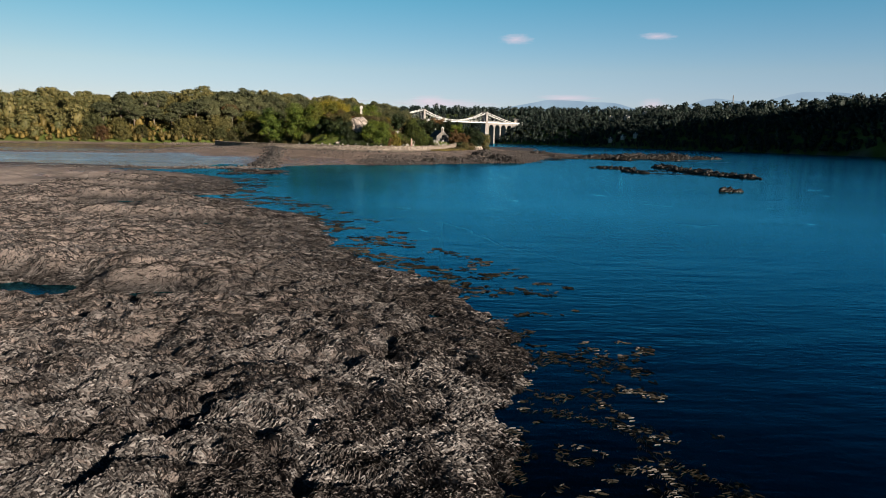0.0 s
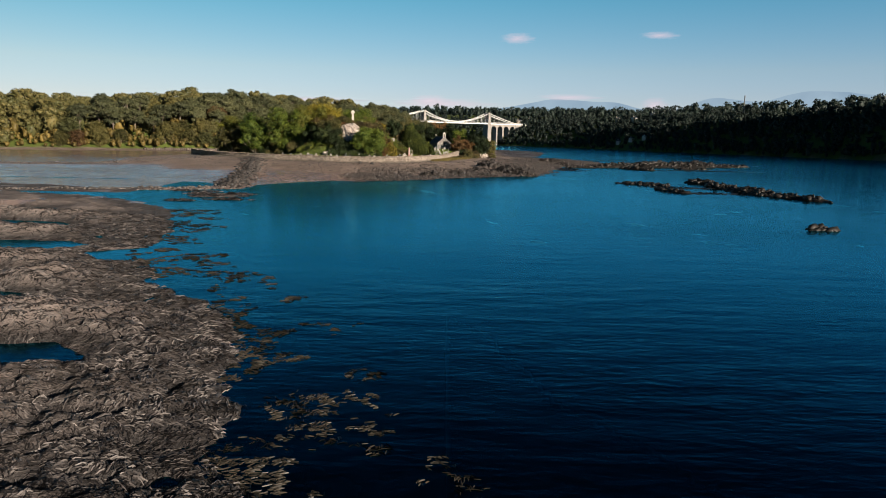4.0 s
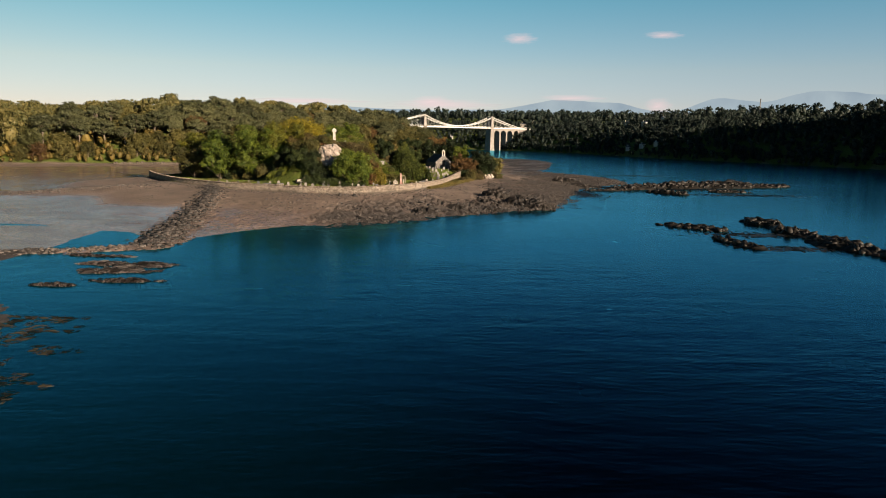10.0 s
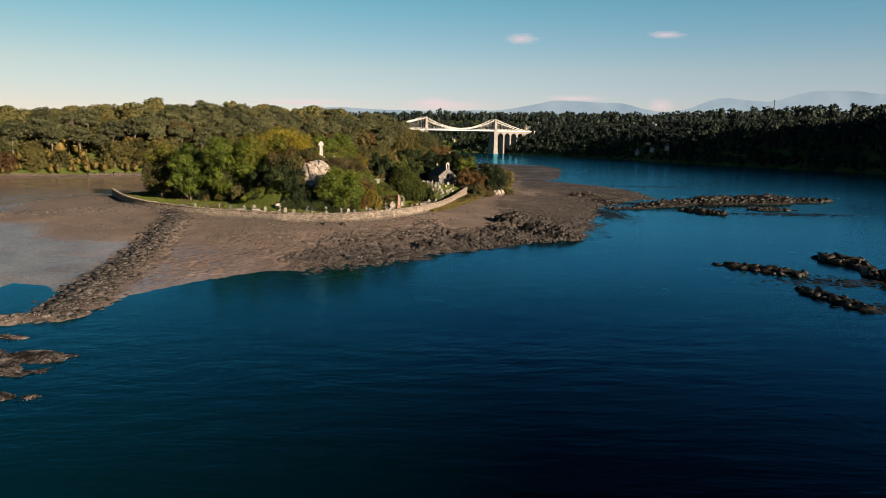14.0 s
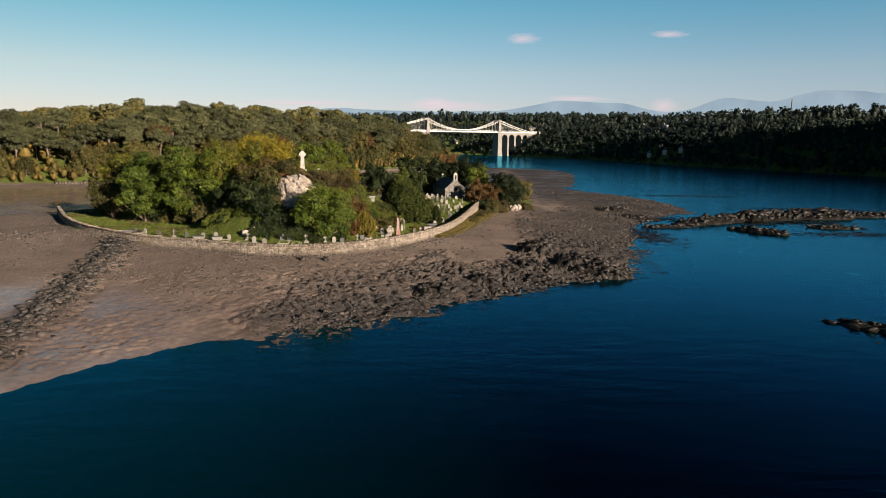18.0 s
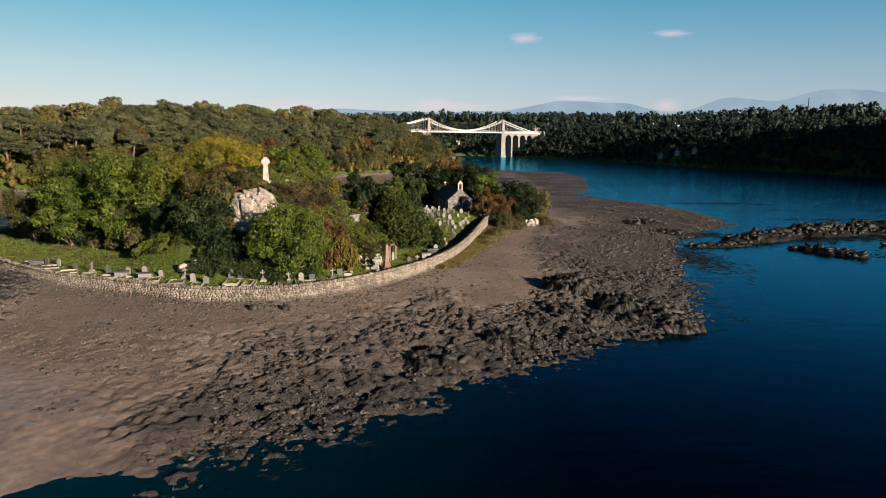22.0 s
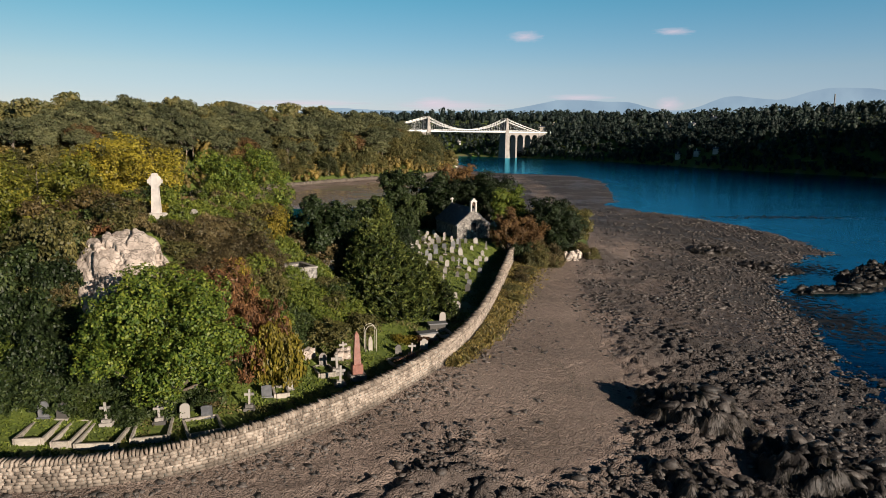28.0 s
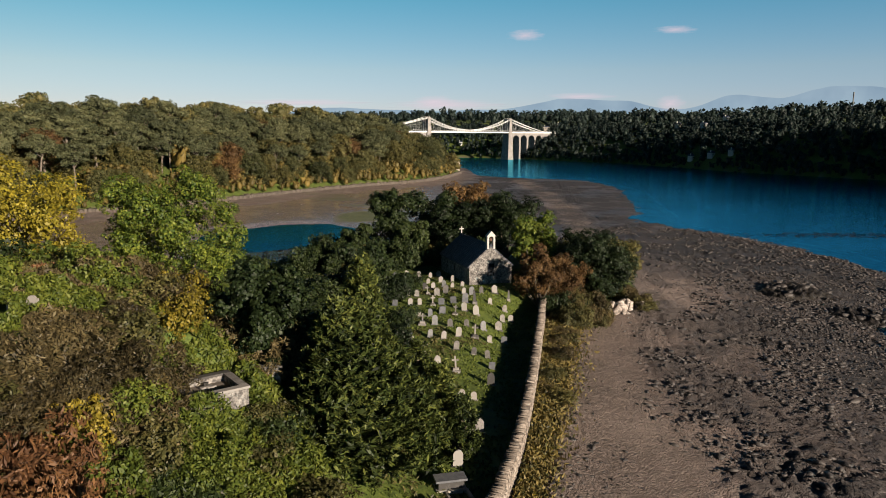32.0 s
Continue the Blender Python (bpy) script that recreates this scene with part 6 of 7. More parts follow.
    shrub("dark" if a < 0.8 else "olive", rngb.uniform(-60, 14), rngb.uniform(335, 350), rngb.uniform(1.5, 2.3), rngb.uniform(1.0, 1.6))

# dark scrub added over ground that lies in shade behind the yew
for k in range(26):
    shrub("dark", rngb.uniform(-27, -11.5), rngb.uniform(298, 326), rngb.uniform(1.2, 1.9), rngb.uniform(0.8, 1.3))
# near-black evergreens added to make up the shade behind the church
for x, y, r, top in ((-12.0, 339.5, 3.0, 13.5), (-6.0, 344.0, 3.6, 15.5), (-1.0, 349.5, 4.2, 16.5), (-20.5, 341.0, 2.6, 12.5)):
    island_tree("evergreen_tree", x, y, r, 4.6, top, YEW, "dark dense evergreen tree filling the shade behind the church", int(50 - x), 8000, 0.30, 14)
for k in range(26):
    q = rngb.uniform(0, 1)
    shrub("dark" if q < 0.35 else ("olive" if q < 0.75 else "heather"), rngb.uniform(6.0, 11.5) + 2.0 * q, rngb.uniform(317, 326), rngb.uniform(0.9, 1.6), rngb.uniform(0.9, 1.5), 0.35)
# one more evergreen, added to keep the shaded ground dark
island_tree("evergreen_tree", -16.5, 318, 3.0, 6.0, 13.2, YEW, "dark evergreen tree added to fill shade beside the church graves", 22, 8000, 0.30, 14)

bits, tones, slot = [], [], {k: i for i, k in enumerate(SHRUBS)}
for kind, m, x, y, z, s, st, a in far_scrub:
    me = SHRUBS[kind][0][m][0]
    co = np.empty(len(me.vertices) * 3)
    me.vertices.foreach_get("co", co)
    co = co.reshape(-1, 3)
    tri = np.empty(len(me.loops), int)
    me.loops.foreach_get("vertex_index", tri)
    c, sn = math.cos(a) * s, math.sin(a) * s
    bits.append((np.stack((co[:, 0] * c - co[:, 1] * sn + x, co[:, 0] * sn + co[:, 1] * c + y, co[:, 2] * st + z), 1), tri.reshape(-1, 3)))
    tones.append(np.full(len(tri) // 3, slot[kind]))
v, f = join_arrays(bits)
tagged(new("scrub", raw_mesh("scrub", v, f, [HEATHER, REDBUSH, IVY, GOLD, OLIVE, YEW], np.concatenate(tones))), "tangled dark scrub behind the church and trees", "shrub", kind="stuff")

# ---- graveyard ----
def outline(kind, w, h):
    if kind == "round":
        return [(-w / 2, 0), (w / 2, 0)] + [(w / 2 * math.cos(a), h - w / 2 + w / 2 * math.sin(a)) for a in np.linspace(0, math.pi, 9)]
    if kind == "pointed":
        return [(-w / 2, 0), (w / 2, 0), (w / 2, h * 0.72), (w * 0.36, h * 0.86), (0, h), (-w * 0.36, h * 0.86), (-w / 2, h * 0.72)]
    if kind == "shoulder":
        return [(-w / 2, 0), (w / 2, 0), (w / 2, h * 0.82), (w * 0.33, h * 0.84)] + [(w * 0.33 * math.cos(a), h * 0.84 + h * 0.16 * math.sin(a)) for a in np.linspace(0.3, math.pi - 0.3, 6)] + [(-w * 0.33, h * 0.84), (-w / 2, h * 0.82)]
    return [(-w / 2, 0), (w / 2, 0), (w / 2, h * 0.95), (0, h), (-w / 2, h * 0.95)]


def headstone(kind, w, h, mat, label):
    e = thing("headstone", (0, 0, 0), 0, label, "gravestone", "headstones in the graveyard")
    part("slab", prism(bmesh.new(), outline(kind, w, h), -0.065, 0.065), mat, e)
    part("plinth", new_box((-w / 2 - 0.10, -0.17, -0.3), (w / 2 + 0.10, 0.17, 0.10), 0.015), mat, e)
    return e


def grave_cross(h, mat, label):
    e = thing("grave_cross", (0, 0, 0), 0, label, "gravestone", "grave crosses")
    c = part("cross", cross_mesh(h, 0.16, 0.11, 0.34, "cross", mat), None, e)
    c.location = (0, 0, 0.42)
    part("upper_step", new_box((-0.28, -0.22, 0.2), (0.28, 0.22, 0.44), 0.02), mat, e)
    part("lower_step", new_box((-0.42, -0.34, -0.3), (0.42, 0.34, 0.22), 0.02), mat, e)
    return e


def small_obelisk(h, mat, label):
    e = thing("obelisk", (0, 0, 0), 0, label, "gravestone", "grave obelisks")
    bm = bmesh.new()
    a = [bm.verts.new((sx * 0.20, sy * 0.20, 0.4)) for sx, sy in ((-1, -1), (1, -1), (1, 1), (-1, 1))]
    b = [bm.verts.new((sx * 0.12, sy * 0.12, h - 0.15)) for sx, sy in ((-1, -1), (1, -1), (1, 1), (-1, 1))]
    t = bm.verts.new((0, 0, h))
    for i in range(4):
        bm.faces.new((a[i], a[(i + 1) % 4], b[(i + 1) % 4], b[i]))
        bm.faces.new((b[i], b[(i + 1) % 4], t))
    part("shaft", bm, mat, e)
    part("pedestal", new_box((-0.30, -0.30, -0.3), (0.30, 0.30, 0.42), 0.03), mat, e)
    return e


protos = [headstone("round", 0.66, 1.15, GRAVE, "weathered grey round-topped headstone on the grass"), headstone("round", 0.58, 0.92, GRAVE, "small weathered round-topped headstone on the grass"),
          headstone("pointed", 0.66, 1.25, GRAVE, "pale pointed headstone in the graveyard"), headstone("shoulder", 0.72, 1.10, GRAVE, "shouldered pale stone headstone in the graveyard"),
          headstone("square", 0.74, 0.95, SLATE_G, "dark slate headstone in the graveyard"), headstone("round", 0.68, 1.22, SLATE_G, "tall dark slate headstone with round top")]
crosses = [grave_cross(1.15, GRAVE, "pale stone grave cross on steps"), grave_cross(0.9, GRAVE, "small grey stone grave cross on steps")]
obelisk_p = small_obelisk(1.9, GRAVE, "slim pale grave obelisk on a pedestal")
used = set()
rngg = np.random.default_rng(77)


def stand(proto, x, y, turn, lean=4.0, s=1.0):
    z = height(x, y)
    m = pose(x, y, z - 0.04, rngg.uniform(-lean, lean), rngg.uniform(-lean, lean), turn) @ Matrix.Scale(s, 4)
    if proto.name in used:
        e = copy_thing(proto, m)
    else:
        used.add(proto.name)
        e = proto
        e.matrix_basis = m
    e.scale = (s, s, s)
    return e


# rows before the church
for row in range(13):
    y0 = 287 + row * 3.4
    xl = float(np.interp(y0, [287, 300, 318, 332], [-5.2, -8.5, -16.0, -19.5]))
    xr = float(np.interp(y0, [281, 297, 314, 323], [-1.8, 1.2, 4.0, 4.5])) - 2.8
    x = xl + rngg.uniform(0, 0.8)
    while x < xr:
        y = y0 + rngg.uniform(-0.8, 0.8) + 0.2 * (x - xl)
        lx, ly = x + 1.1, y - 325.7
        a, b = lx * -0.327 + ly * 0.945, lx * 0.945 + ly * 0.327
        clear = not (-1.5 < a < 12.5 and abs(b) < 3.8) and math.hypot(x + 6.6, y - 284) > 2.0
        if clear and rngg.uniform() < 0.80:
            k = rngg.choice(9, p=[0.22, 0.18, 0.14, 0.14, 0.08, 0.08, 0.06, 0.05, 0.05])
            stand(protos[k] if k < 6 else (crosses[k - 6] if k < 8 else obelisk_p), x, y, rngg.uniform(-16, 10) + 6, 5, rngg.uniform(0.72, 1.0))
        x += rngg.uniform(0.95, 1.8)
# stones along the front, inside the wall
for x, y, k, turn in ((-9.6, 268.6, 1, 20), (-8.4, 268.2, 7, 15), (-7.4, 270.2, 3, 15), (-34.5, 250.2, 3, 0), (-36.5, 251, 0, -4), (-38, 252.4, 7, 0), (-41.5, 253.2, 1, -4), (-44.5, 255, 3, -8), (-47, 255.6, 0, -10), (-50.5, 257.2, 5, -10), (-53.5, 258.6, 6, -12), (-57, 260.8, 2, -16), (-61, 263.6, 0, -20), (-64, 265.8, 3, -20), (-5.8, 279.5, 0, 12), (-4.8, 282, 8, 8), (-4.2, 285, 2, 8), (-35.5, 274.4, 2, 6), (-34.6, 274.9, 3, 0), (-30.6, 274.6, 1, 4), (-29.6, 275, 3, -5), (-38.2, 273.8, 0, 0), (-37.2, 275.2, 4, 10), (-32, 252.4, 5, 6), (-30.8, 252.4, 2, 4), (-27.7, 252.2, 6, 8), (-24.5, 252.9, 7, 14), (-23.1, 253.7, 0, 10), (-21.7, 254.1, 4, 14), (-19.3, 255.8, 6, 16), (-18.6, 258, 4, 14), (-17.3, 259.6, 1, 16), (-15.6, 264.5, 0, 24), (-14.2, 266.8, 7, 20), (-18, 269.9, 1, 20)):
    stand(protos[k] if k < 6 else (crosses[k - 6] if k < 8 else obelisk_p), x, y, turn, 4)


KERB = rough_mat("kerb_stone", [(0.3, (0.13, 0.12, 0.10)), (0.5, (0.26, 0.24, 0.205)), (0.72, (0.40, 0.37, 0.32))], 2.5, 0.85, 18, 0.01, 0.4, per_object=0.3)


def kerb_grave(x, y, turn, l, w, label="kerbed grass grave with pale stone edging"):
    """A plot edged with stone kerbs, its own strip of gravel within."""
    e = thing("kerbed_grave", (x, y, height(x, y) - 0.05), turn, label, "grave", "kerbed graves")
    for sx in (-1, 1):
        part("kerb", new_box((sx * w / 2 - 0.09, -l / 2, -0.3), (sx * w / 2 + 0.09, l / 2, 0.30), 0.02), KERB, e)
    for sy in (-1, 1):
        part("kerb", new_box((-w / 2 + 0.092, sy * l / 2 - 0.09, -0.3), (w / 2 - 0.092, sy * l / 2 + 0.09, 0.32), 0.02), KERB, e)
    return e


for x, y, turn, l, w in ((-35.5, 249.6, 10, 2.3, 1.4), (-38.5, 250.6, 14, 2.3, 1.8), (-42, 251.8, 12, 2.4, 1.6), (-45.5, 253.2, 14, 2.2, 1.8), (-49, 254.6, 16, 2.4, 2.4), (-53, 256.6, 20, 2.4, 1.8), (-57, 258.8, 24, 2.4, 2.2), (-61.5, 262.2, 28, 2.6, 2.2), (-66, 265.8, 30, 2.6, 2.4), (-5.6, 275.2, 18, 2, 1.3), (-9.4, 266.4, 30, 2, 1.4), (-27.2, 251, 6, 3.7, 2.4), (-24.6, 252.1, 16, 3.7, 2.2), (-29.3, 250.8, 6, 3.3, 1.1), (-31.4, 250.9, 6, 3.2, 1.7), (-21.5, 252.7, 28, 2.6, 2.2), (-15.3, 263.4, 24, 2.2, 1.3), (-17.8, 258.9, 20, 1.8, 1)):
    kerb_grave(x, y, turn, l, w)
for x, y, turn in ((-64.5, 263.8, 26), (-47.6, 254.9, 14), (-43.6, 253.1, 12), (-7.2, 273.2, 24), (-6.3, 276.6, 14)):
    e = thing("table_tomb", (x, y, height(x, y)), turn, "low flat-topped grey table tomb on the grass", "tomb", "table tombs")
    part("base", new_box((-0.95, -0.5, -0.3), (0.95, 0.5, 0.15), 0.02), GRAVE, e)
    part("chest", new_box((-0.8, -0.38, 0.15), (0.8, 0.38, 0.62), 0.02), GRAVE, e)
    part("top_slab", new_box((-0.98, -0.52, 0.62), (0.98, 0.52, 0.76), 0.025), SLATE_G, e)

# red granite obelisk
ob = thing("granite_obelisk", (-12.5, 262.6, height(-12.5, 262.6)), 20, "tall polished red granite obelisk over a grave", "obelisk")
bm = bmesh.new()
lv = [[bm.verts.new((sx * q, sy * q, z)) for sx, sy in ((-1, -1), (1, -1), (1, 1), (-1, 1))] for z, q in ((1.25, 0.30), (3.7, 0.17))]
tip = bm.verts.new((0, 0, 3.95))
for i in range(4):
    bm.faces.new((lv[0][i], lv[0][(i + 1) % 4], lv[1][(i + 1) % 4], lv[1][i]))
    bm.faces.new((lv[1][i], lv[1][(i + 1) % 4], tip))
part("shaft", bm, PINKSTONE, ob)
part("die", new_box((-0.44, -0.44, 0.45), (0.44, 0.44, 1.26), 0.05), PINKSTONE, ob)
part("base", new_box((-0.66, -0.66, -0.3), (0.66, 0.66, 0.46), 0.04), GRAVE, ob)
stand(crosses[0], -13.6, 260.9, 15, 3, 1.1)
stand(crosses[1], -14.2, 263.2, 10, 3, 1.3)

# white hoop over a grave, with a slim figure-like stone plain below it
hoop = thing("grave_arch", (-12.1, 268.6, height(-12.1, 268.6)), 18, "white painted iron hoop over a slim white gravestone", "arch")
arc = [(-0.48, 0, 0), (-0.48, 0, 1.5)] + [(-0.48 * math.cos(a), 0, 1.9 + 0.5 * math.sin(a)) for a in np.linspace(0, math.pi, 11)] + [(0.48, 0, 1.5), (0.48, 0, 0)]
for dy in (-0.35, 0.35):
    v, f = tube_arrays([(x, dy, z) for x, y_, z in arc], [0.032] * len(arc), 6)
    part("hoop", raw_mesh("hoop", v, f, KERB), None, hoop)
part("stone", prism(bmesh.new(), outline("pointed", 0.36, 1.4), -0.09, 0.09), KERB, hoop)

# rusty railing round a plot
rail = thing("grave_railing", (-8.6, 266.6, height(-8.6, 266.6)), 57, "low rusty iron railing along a grave plot", "railing")
for z in (0.25, 0.62):
    part("rail", new_box((-2.0, -0.025, z), (2.0, 0.025, z + 0.05)), IRON, rail)
for k in range(17):
    part("bar", new_box((-2.0 + k * 0.25 - 0.014, -0.014, -0.1), (-2.0 + k * 0.25 + 0.014, 0.014, 0.8)), IRON, rail)
part("kerb", new_box((-2.1, -0.12, -0.3), (2.1, 0.12, 0.12), 0.02), GRAVE, rail)

# square walled tomb on the slope
tz = 10.05
tomb = thing("walled_tomb", (-20.7, 277.0, tz), 38, "square roofless stone tomb with pale coping and rubble within", "tomb", scale=0.86)
for lo, hi in (((-2.0, -2.0, -2.2), (2.0, -1.55, 0.5)), ((-2.0, 1.55, -2.2), (2.0, 2.0, 0.5)), ((-2.0, -1.548, -2.2), (-1.55, 1.548, 0.5)), ((1.55, -1.548, -2.2), (2.0, 1.548, 0.5))):
    part("wall", new_box(lo, hi), CHURCHSTONE, tomb)
for lo, hi in (((-2.1, -2.1, 0.503), (2.1, -1.5, 0.68)), ((-2.1, 1.5, 0.503), (2.1, 2.1, 0.68)), ((-2.1, -1.498, 0.503), (-1.5, 1.498, 0.68)), ((1.5, -1.498, 0.503), (2.1, 1.498, 0.68))):
    part("coping", new_box(lo, hi, 0.02), GRAVE, tomb)
part("floor", new_box((-1.55, -1.55, -0.2), (1.55, 1.55, 0.1)), MORTAR, tomb)
for k in range(7):
    v, f = slab_arrays(rngc, rngc.uniform(0.4, 0.9), rngc.uniform(0.3, 0.6), rngc.uniform(0.15, 0.3))
    part("rubble", raw_mesh("rubble", v, f, GRAVE), None, tomb).matrix_basis = pose(rngc.uniform(-1.1, 1.1), rngc.uniform(-1.1, 1.1), 0.2, 0, 0, rngc.uniform(0, 360))
annex = thing("walled_tomb", (-18.9, 280.4, 9.9), 12, "low pale stone tomb wall beside the square tomb", "tomb")
part("wall", new_box((-1.2, -0.3, -2), (1.6, 0.3, 0.5), 0.02), CHURCHSTONE, annex)
part("coping", new_box((-1.3, -0.4, 0.503), (1.7, 0.4, 0.66), 0.02), GRAVE, annex)
ruin = thing("broken_monument", (-13.6, 281.5, height(-13.6, 281.5)), 10, "pale marble monument in the shade below the yew", "monument")
part("base", new_box((-0.7, -0.5, -0.3), (0.7, 0.5, 0.5), 0.03), GRAVE, ruin)
part("block", prism(bmesh.new(), outline("pointed", 1.0, 1.6), -0.2, 0.2), GRAVE, ruin).location = (0, 0, 0.5)


# ---- growth on the ground ----
def field(name, xs, ys, lift, size, mats, pick, label, aspect, rng, up):
    z = terrain(xs, ys)[0]
    pos = np.stack((xs, ys, z + lift), 1)
    nrm = rng.normal(size=pos.shape) * np.array((1, 1, up))
    nrm[:, 2] = np.abs(nrm[:, 2])
    v, f = cards(pos, nrm, size, rng, aspect)
    return tagged(new(name, raw_mesh(name, v, f, mats, pick)), label, "undergrowth", kind="stuff")


rngf = np.random.default_rng(91)
n = 520000
xs, ys = rngf.uniform(-50, -8, n), rngf.uniform(252, 306, n)
di = inside(ISLE, xs, ys)
r2 = ((xs + 36) / 21) ** 2 + ((ys - 282) / 28) ** 2
front_d = np.where(xs < -38, 11.0, np.where(xs < -21, 5.4, np.where(ys < 268, 9.0, 9.5)))
bare = (np.abs(xs + 31 + 0.2 * (ys - 264)) < 5.2) & (ys > 260) & (ys < 267.5)
keep = (di > front_d + 1.2 * fbm(xs, ys, 5, 2, 3)) & (r2 < 1.5) & ~bare & (np.hypot(xs + 32.5, ys - 272.6) > 2.6) & ~((np.abs(xs + 20.4) < 1.8) & (np.abs(ys - 277.0) < 1.8))
xs, ys = xs[keep], ys[keep]
clump = cushions(xs, ys, 2.3, 9) * 0.9 + 0.4 * cushions(xs, ys, 0.9, 8)
zone_n = fbm(xs, ys, 6, 3, 13)
pick = np.where((xs > -32) & (ys > 266), np.where(zone_n > 0.22, 4, np.where(zone_n < -0.16, 2, 0)), np.where(zone_n > 0.30, 1, np.where(zone_n > 0.08, 4, np.where(zone_n > -0.12, 0, np.where(zone_n > -0.32, 2, 3)))))
# darkest leaf stands for shade in the hollow under the rock face
pick = np.where((xs < -27) & (ys < 262), np.where(zone_n > 0.35, 2, 5), pick)
pick = np.where((di[keep] < front_d[keep] + 4.5) & (xs < -13) & (ys < 270), np.where(zone_n > 0.22, 2, 5), pick)
field("hill_scrub", xs, ys, clump * rngf.uniform(0.55, 1.0, len(xs)) * 1.1, np.full(len(xs), 0.13), [HEATHER, REDBUSH, IVY, GOLD, OLIVE, YEW], pick,
      "tangled heather, ivy and bramble covering the island hill", 2.6, rngf, 0.9)
n = 230000
xs, ys = rngf.uniform(-94, 4, n), rngf.uniform(244, 336, n)
di = inside(ISLE, xs, ys)
keep = (di > 0.5) & (di < np.where(ys > 284, 22, np.where(xs < -36, 17, 12.5))) & (vnoise(xs / 1.1, ys / 1.1, 4) > 0.22)
lx, ly = xs + 1.1, ys - 325.7
a, b = lx * -0.327 + ly * 0.945, lx * 0.945 + ly * 0.327
keep &= ~((a > -0.6) & (a < 12) & (np.abs(b) < 3.4))
xs, ys = xs[keep], ys[keep]
GRASS = leaf_mat("grass_blades", (0.030, 0.048, 0.008), (0.092, 0.128, 0.018), (0.165, 0.190, 0.032), patch=0.7)
rough_n = fbm(xs, ys, 3.5, 2, 19)
field("grass", xs, ys, 0.05 + 0.10 * np.maximum(rough_n, 0), np.full(len(xs), 0.11), [GRASS, OLIVE], np.where(rough_n > 0.25, 1, 0), "rough uneven grass between the graves", 2.4, rngf, 0.5)
n = 20000
ys = rngf.uniform(268, 322, n)
xs = np.interp(ys, [268, 276, 281, 297, 314, 323], [-5.8, -3, -1.8, 1.2, 4.0, 6.0]) + 0.4 + np.abs(rngf.normal(size=n)) * (0.9 + 0.03 * (ys - 276))
STRAW = leaf_mat("dry_grass", (0.085, 0.070, 0.020), (0.200, 0.155, 0.045), (0.330, 0.260, 0.090), patch=0.7)
field("dry_grass", xs, ys, rngf.uniform(0.05, 0.5, n), np.full(n, 0.15), [STRAW, OLIVE, GOLD], rngf.choice(3, n, p=[0.72, 0.22, 0.06]), "ochre dry grass along the outer foot of the wall", 2.8, rngf, 0.4)

# ---- shore: weed, stones, skerries ----
rngt = np.random.default_rng(101)


def weed_field(name, xs, ys, z, length, width, mat, label):
    """Strands of wrack combed down over the heaps, each a bent ribbon."""
    n = len(xs)
    ang = 6.28 * fbm(xs, ys, 2.4, 2, 33) + rngt.normal(size=n) * 0.6 - 1.2
    d = np.stack((np.cos(ang), np.sin(ang)), 1)
    s = np.stack((-d[:, 1], d[:, 0]), 1)
    ln, w = length * rngt.uniform(0.6, 1.5, n), width * rngt.uniform(0.6, 1.5, n)
    lift = rngt.uniform(0.02, 0.09, n)
    pts = []
    for t, h, q in ((0.0, 0.3, 1.0), (0.5, 1.0, 0.9), (1.0, 0.0, 0.35)):
        px, py = xs + d[:, 0] * ln * (t - 0.35), ys + d[:, 1] * ln * (t - 0.35)
        pz = (terrain(px, py)[0] if z is None else np.full(n, z)) + lift * h * (1 if z is None else 0.25)
        for sg in (-1, 1):
            pts.append(np.stack((px + s[:, 0] * w * q * sg, py + s[:, 1] * w * q * sg, pz + 0.02 * sg), 1))
    v = np.stack(pts, 1).reshape(-1, 3)
    i = np.arange(n)[:, None] * 6
    f = np.concatenate((i + np.array([[0, 1, 3, 2]]), i + np.array([[2, 3, 5, 4]])))
    return tagged(new(name, raw_mesh(name, v, f, mat)), label, "seaweed", kind="stuff")


STRAND = leaf_mat("wrack_strands", (0.026, 0.024, 0.024), (0.122, 0.112, 0.107), (0.285, 0.262, 0.250), patch=0.5, sheen=0.42, through=0.1, island=0.7)
WRACK = leaf_mat("black_wrack", (0.008, 0.007, 0.005), (0.026, 0.024, 0.018), (0.070, 0.060, 0.044), patch=0.8, sheen=0.45, through=0.05)
FRINGE = leaf_mat("fringe_wrack", (0.005, 0.005, 0.004), (0.018, 0.018, 0.013), (0.050, 0.048, 0.036), patch=0.8, sheen=0.5, through=0.05)
BEACHWEED = leaf_mat("beach_wrack", (0.010, 0.009, 0.008), (0.044, 0.039, 0.036), (0.125, 0.111, 0.102), patch=0.4, sheen=0.45, through=0.05, island=0.8)
n = 400000
dist = 11 + 115 * rngt.uniform(0, 1, n) ** 1.8
xs = rngt.uniform(-0.72, 0.40, n) * (dist + 4)
ys = dist
dme = inside(MUD, xs, ys) + 1.5 * fbm(xs, ys, 7, 3, 41)
wz = terrain(xs, ys)
keep = (dme > -1) & (wz[1] > 0.35) & (wz[0] > -0.02) & (xs > -60)
xs, ys = xs[keep], ys[keep]
weed_field("seaweed", xs, ys, None, 0.15 + 0.0028 * ys, 0.0045 + 0.00028 * ys, STRAND, "matted brown seaweed strands heaped over the flats")
n = 420000
xs, ys = rngt.uniform(-50, 9, n), 11 + 125 * rngt.uniform(0, 1, n) ** 1.2
dme = inside(MUD, xs, ys) + 1.5 * fbm(xs, ys, 7, 3, 41)
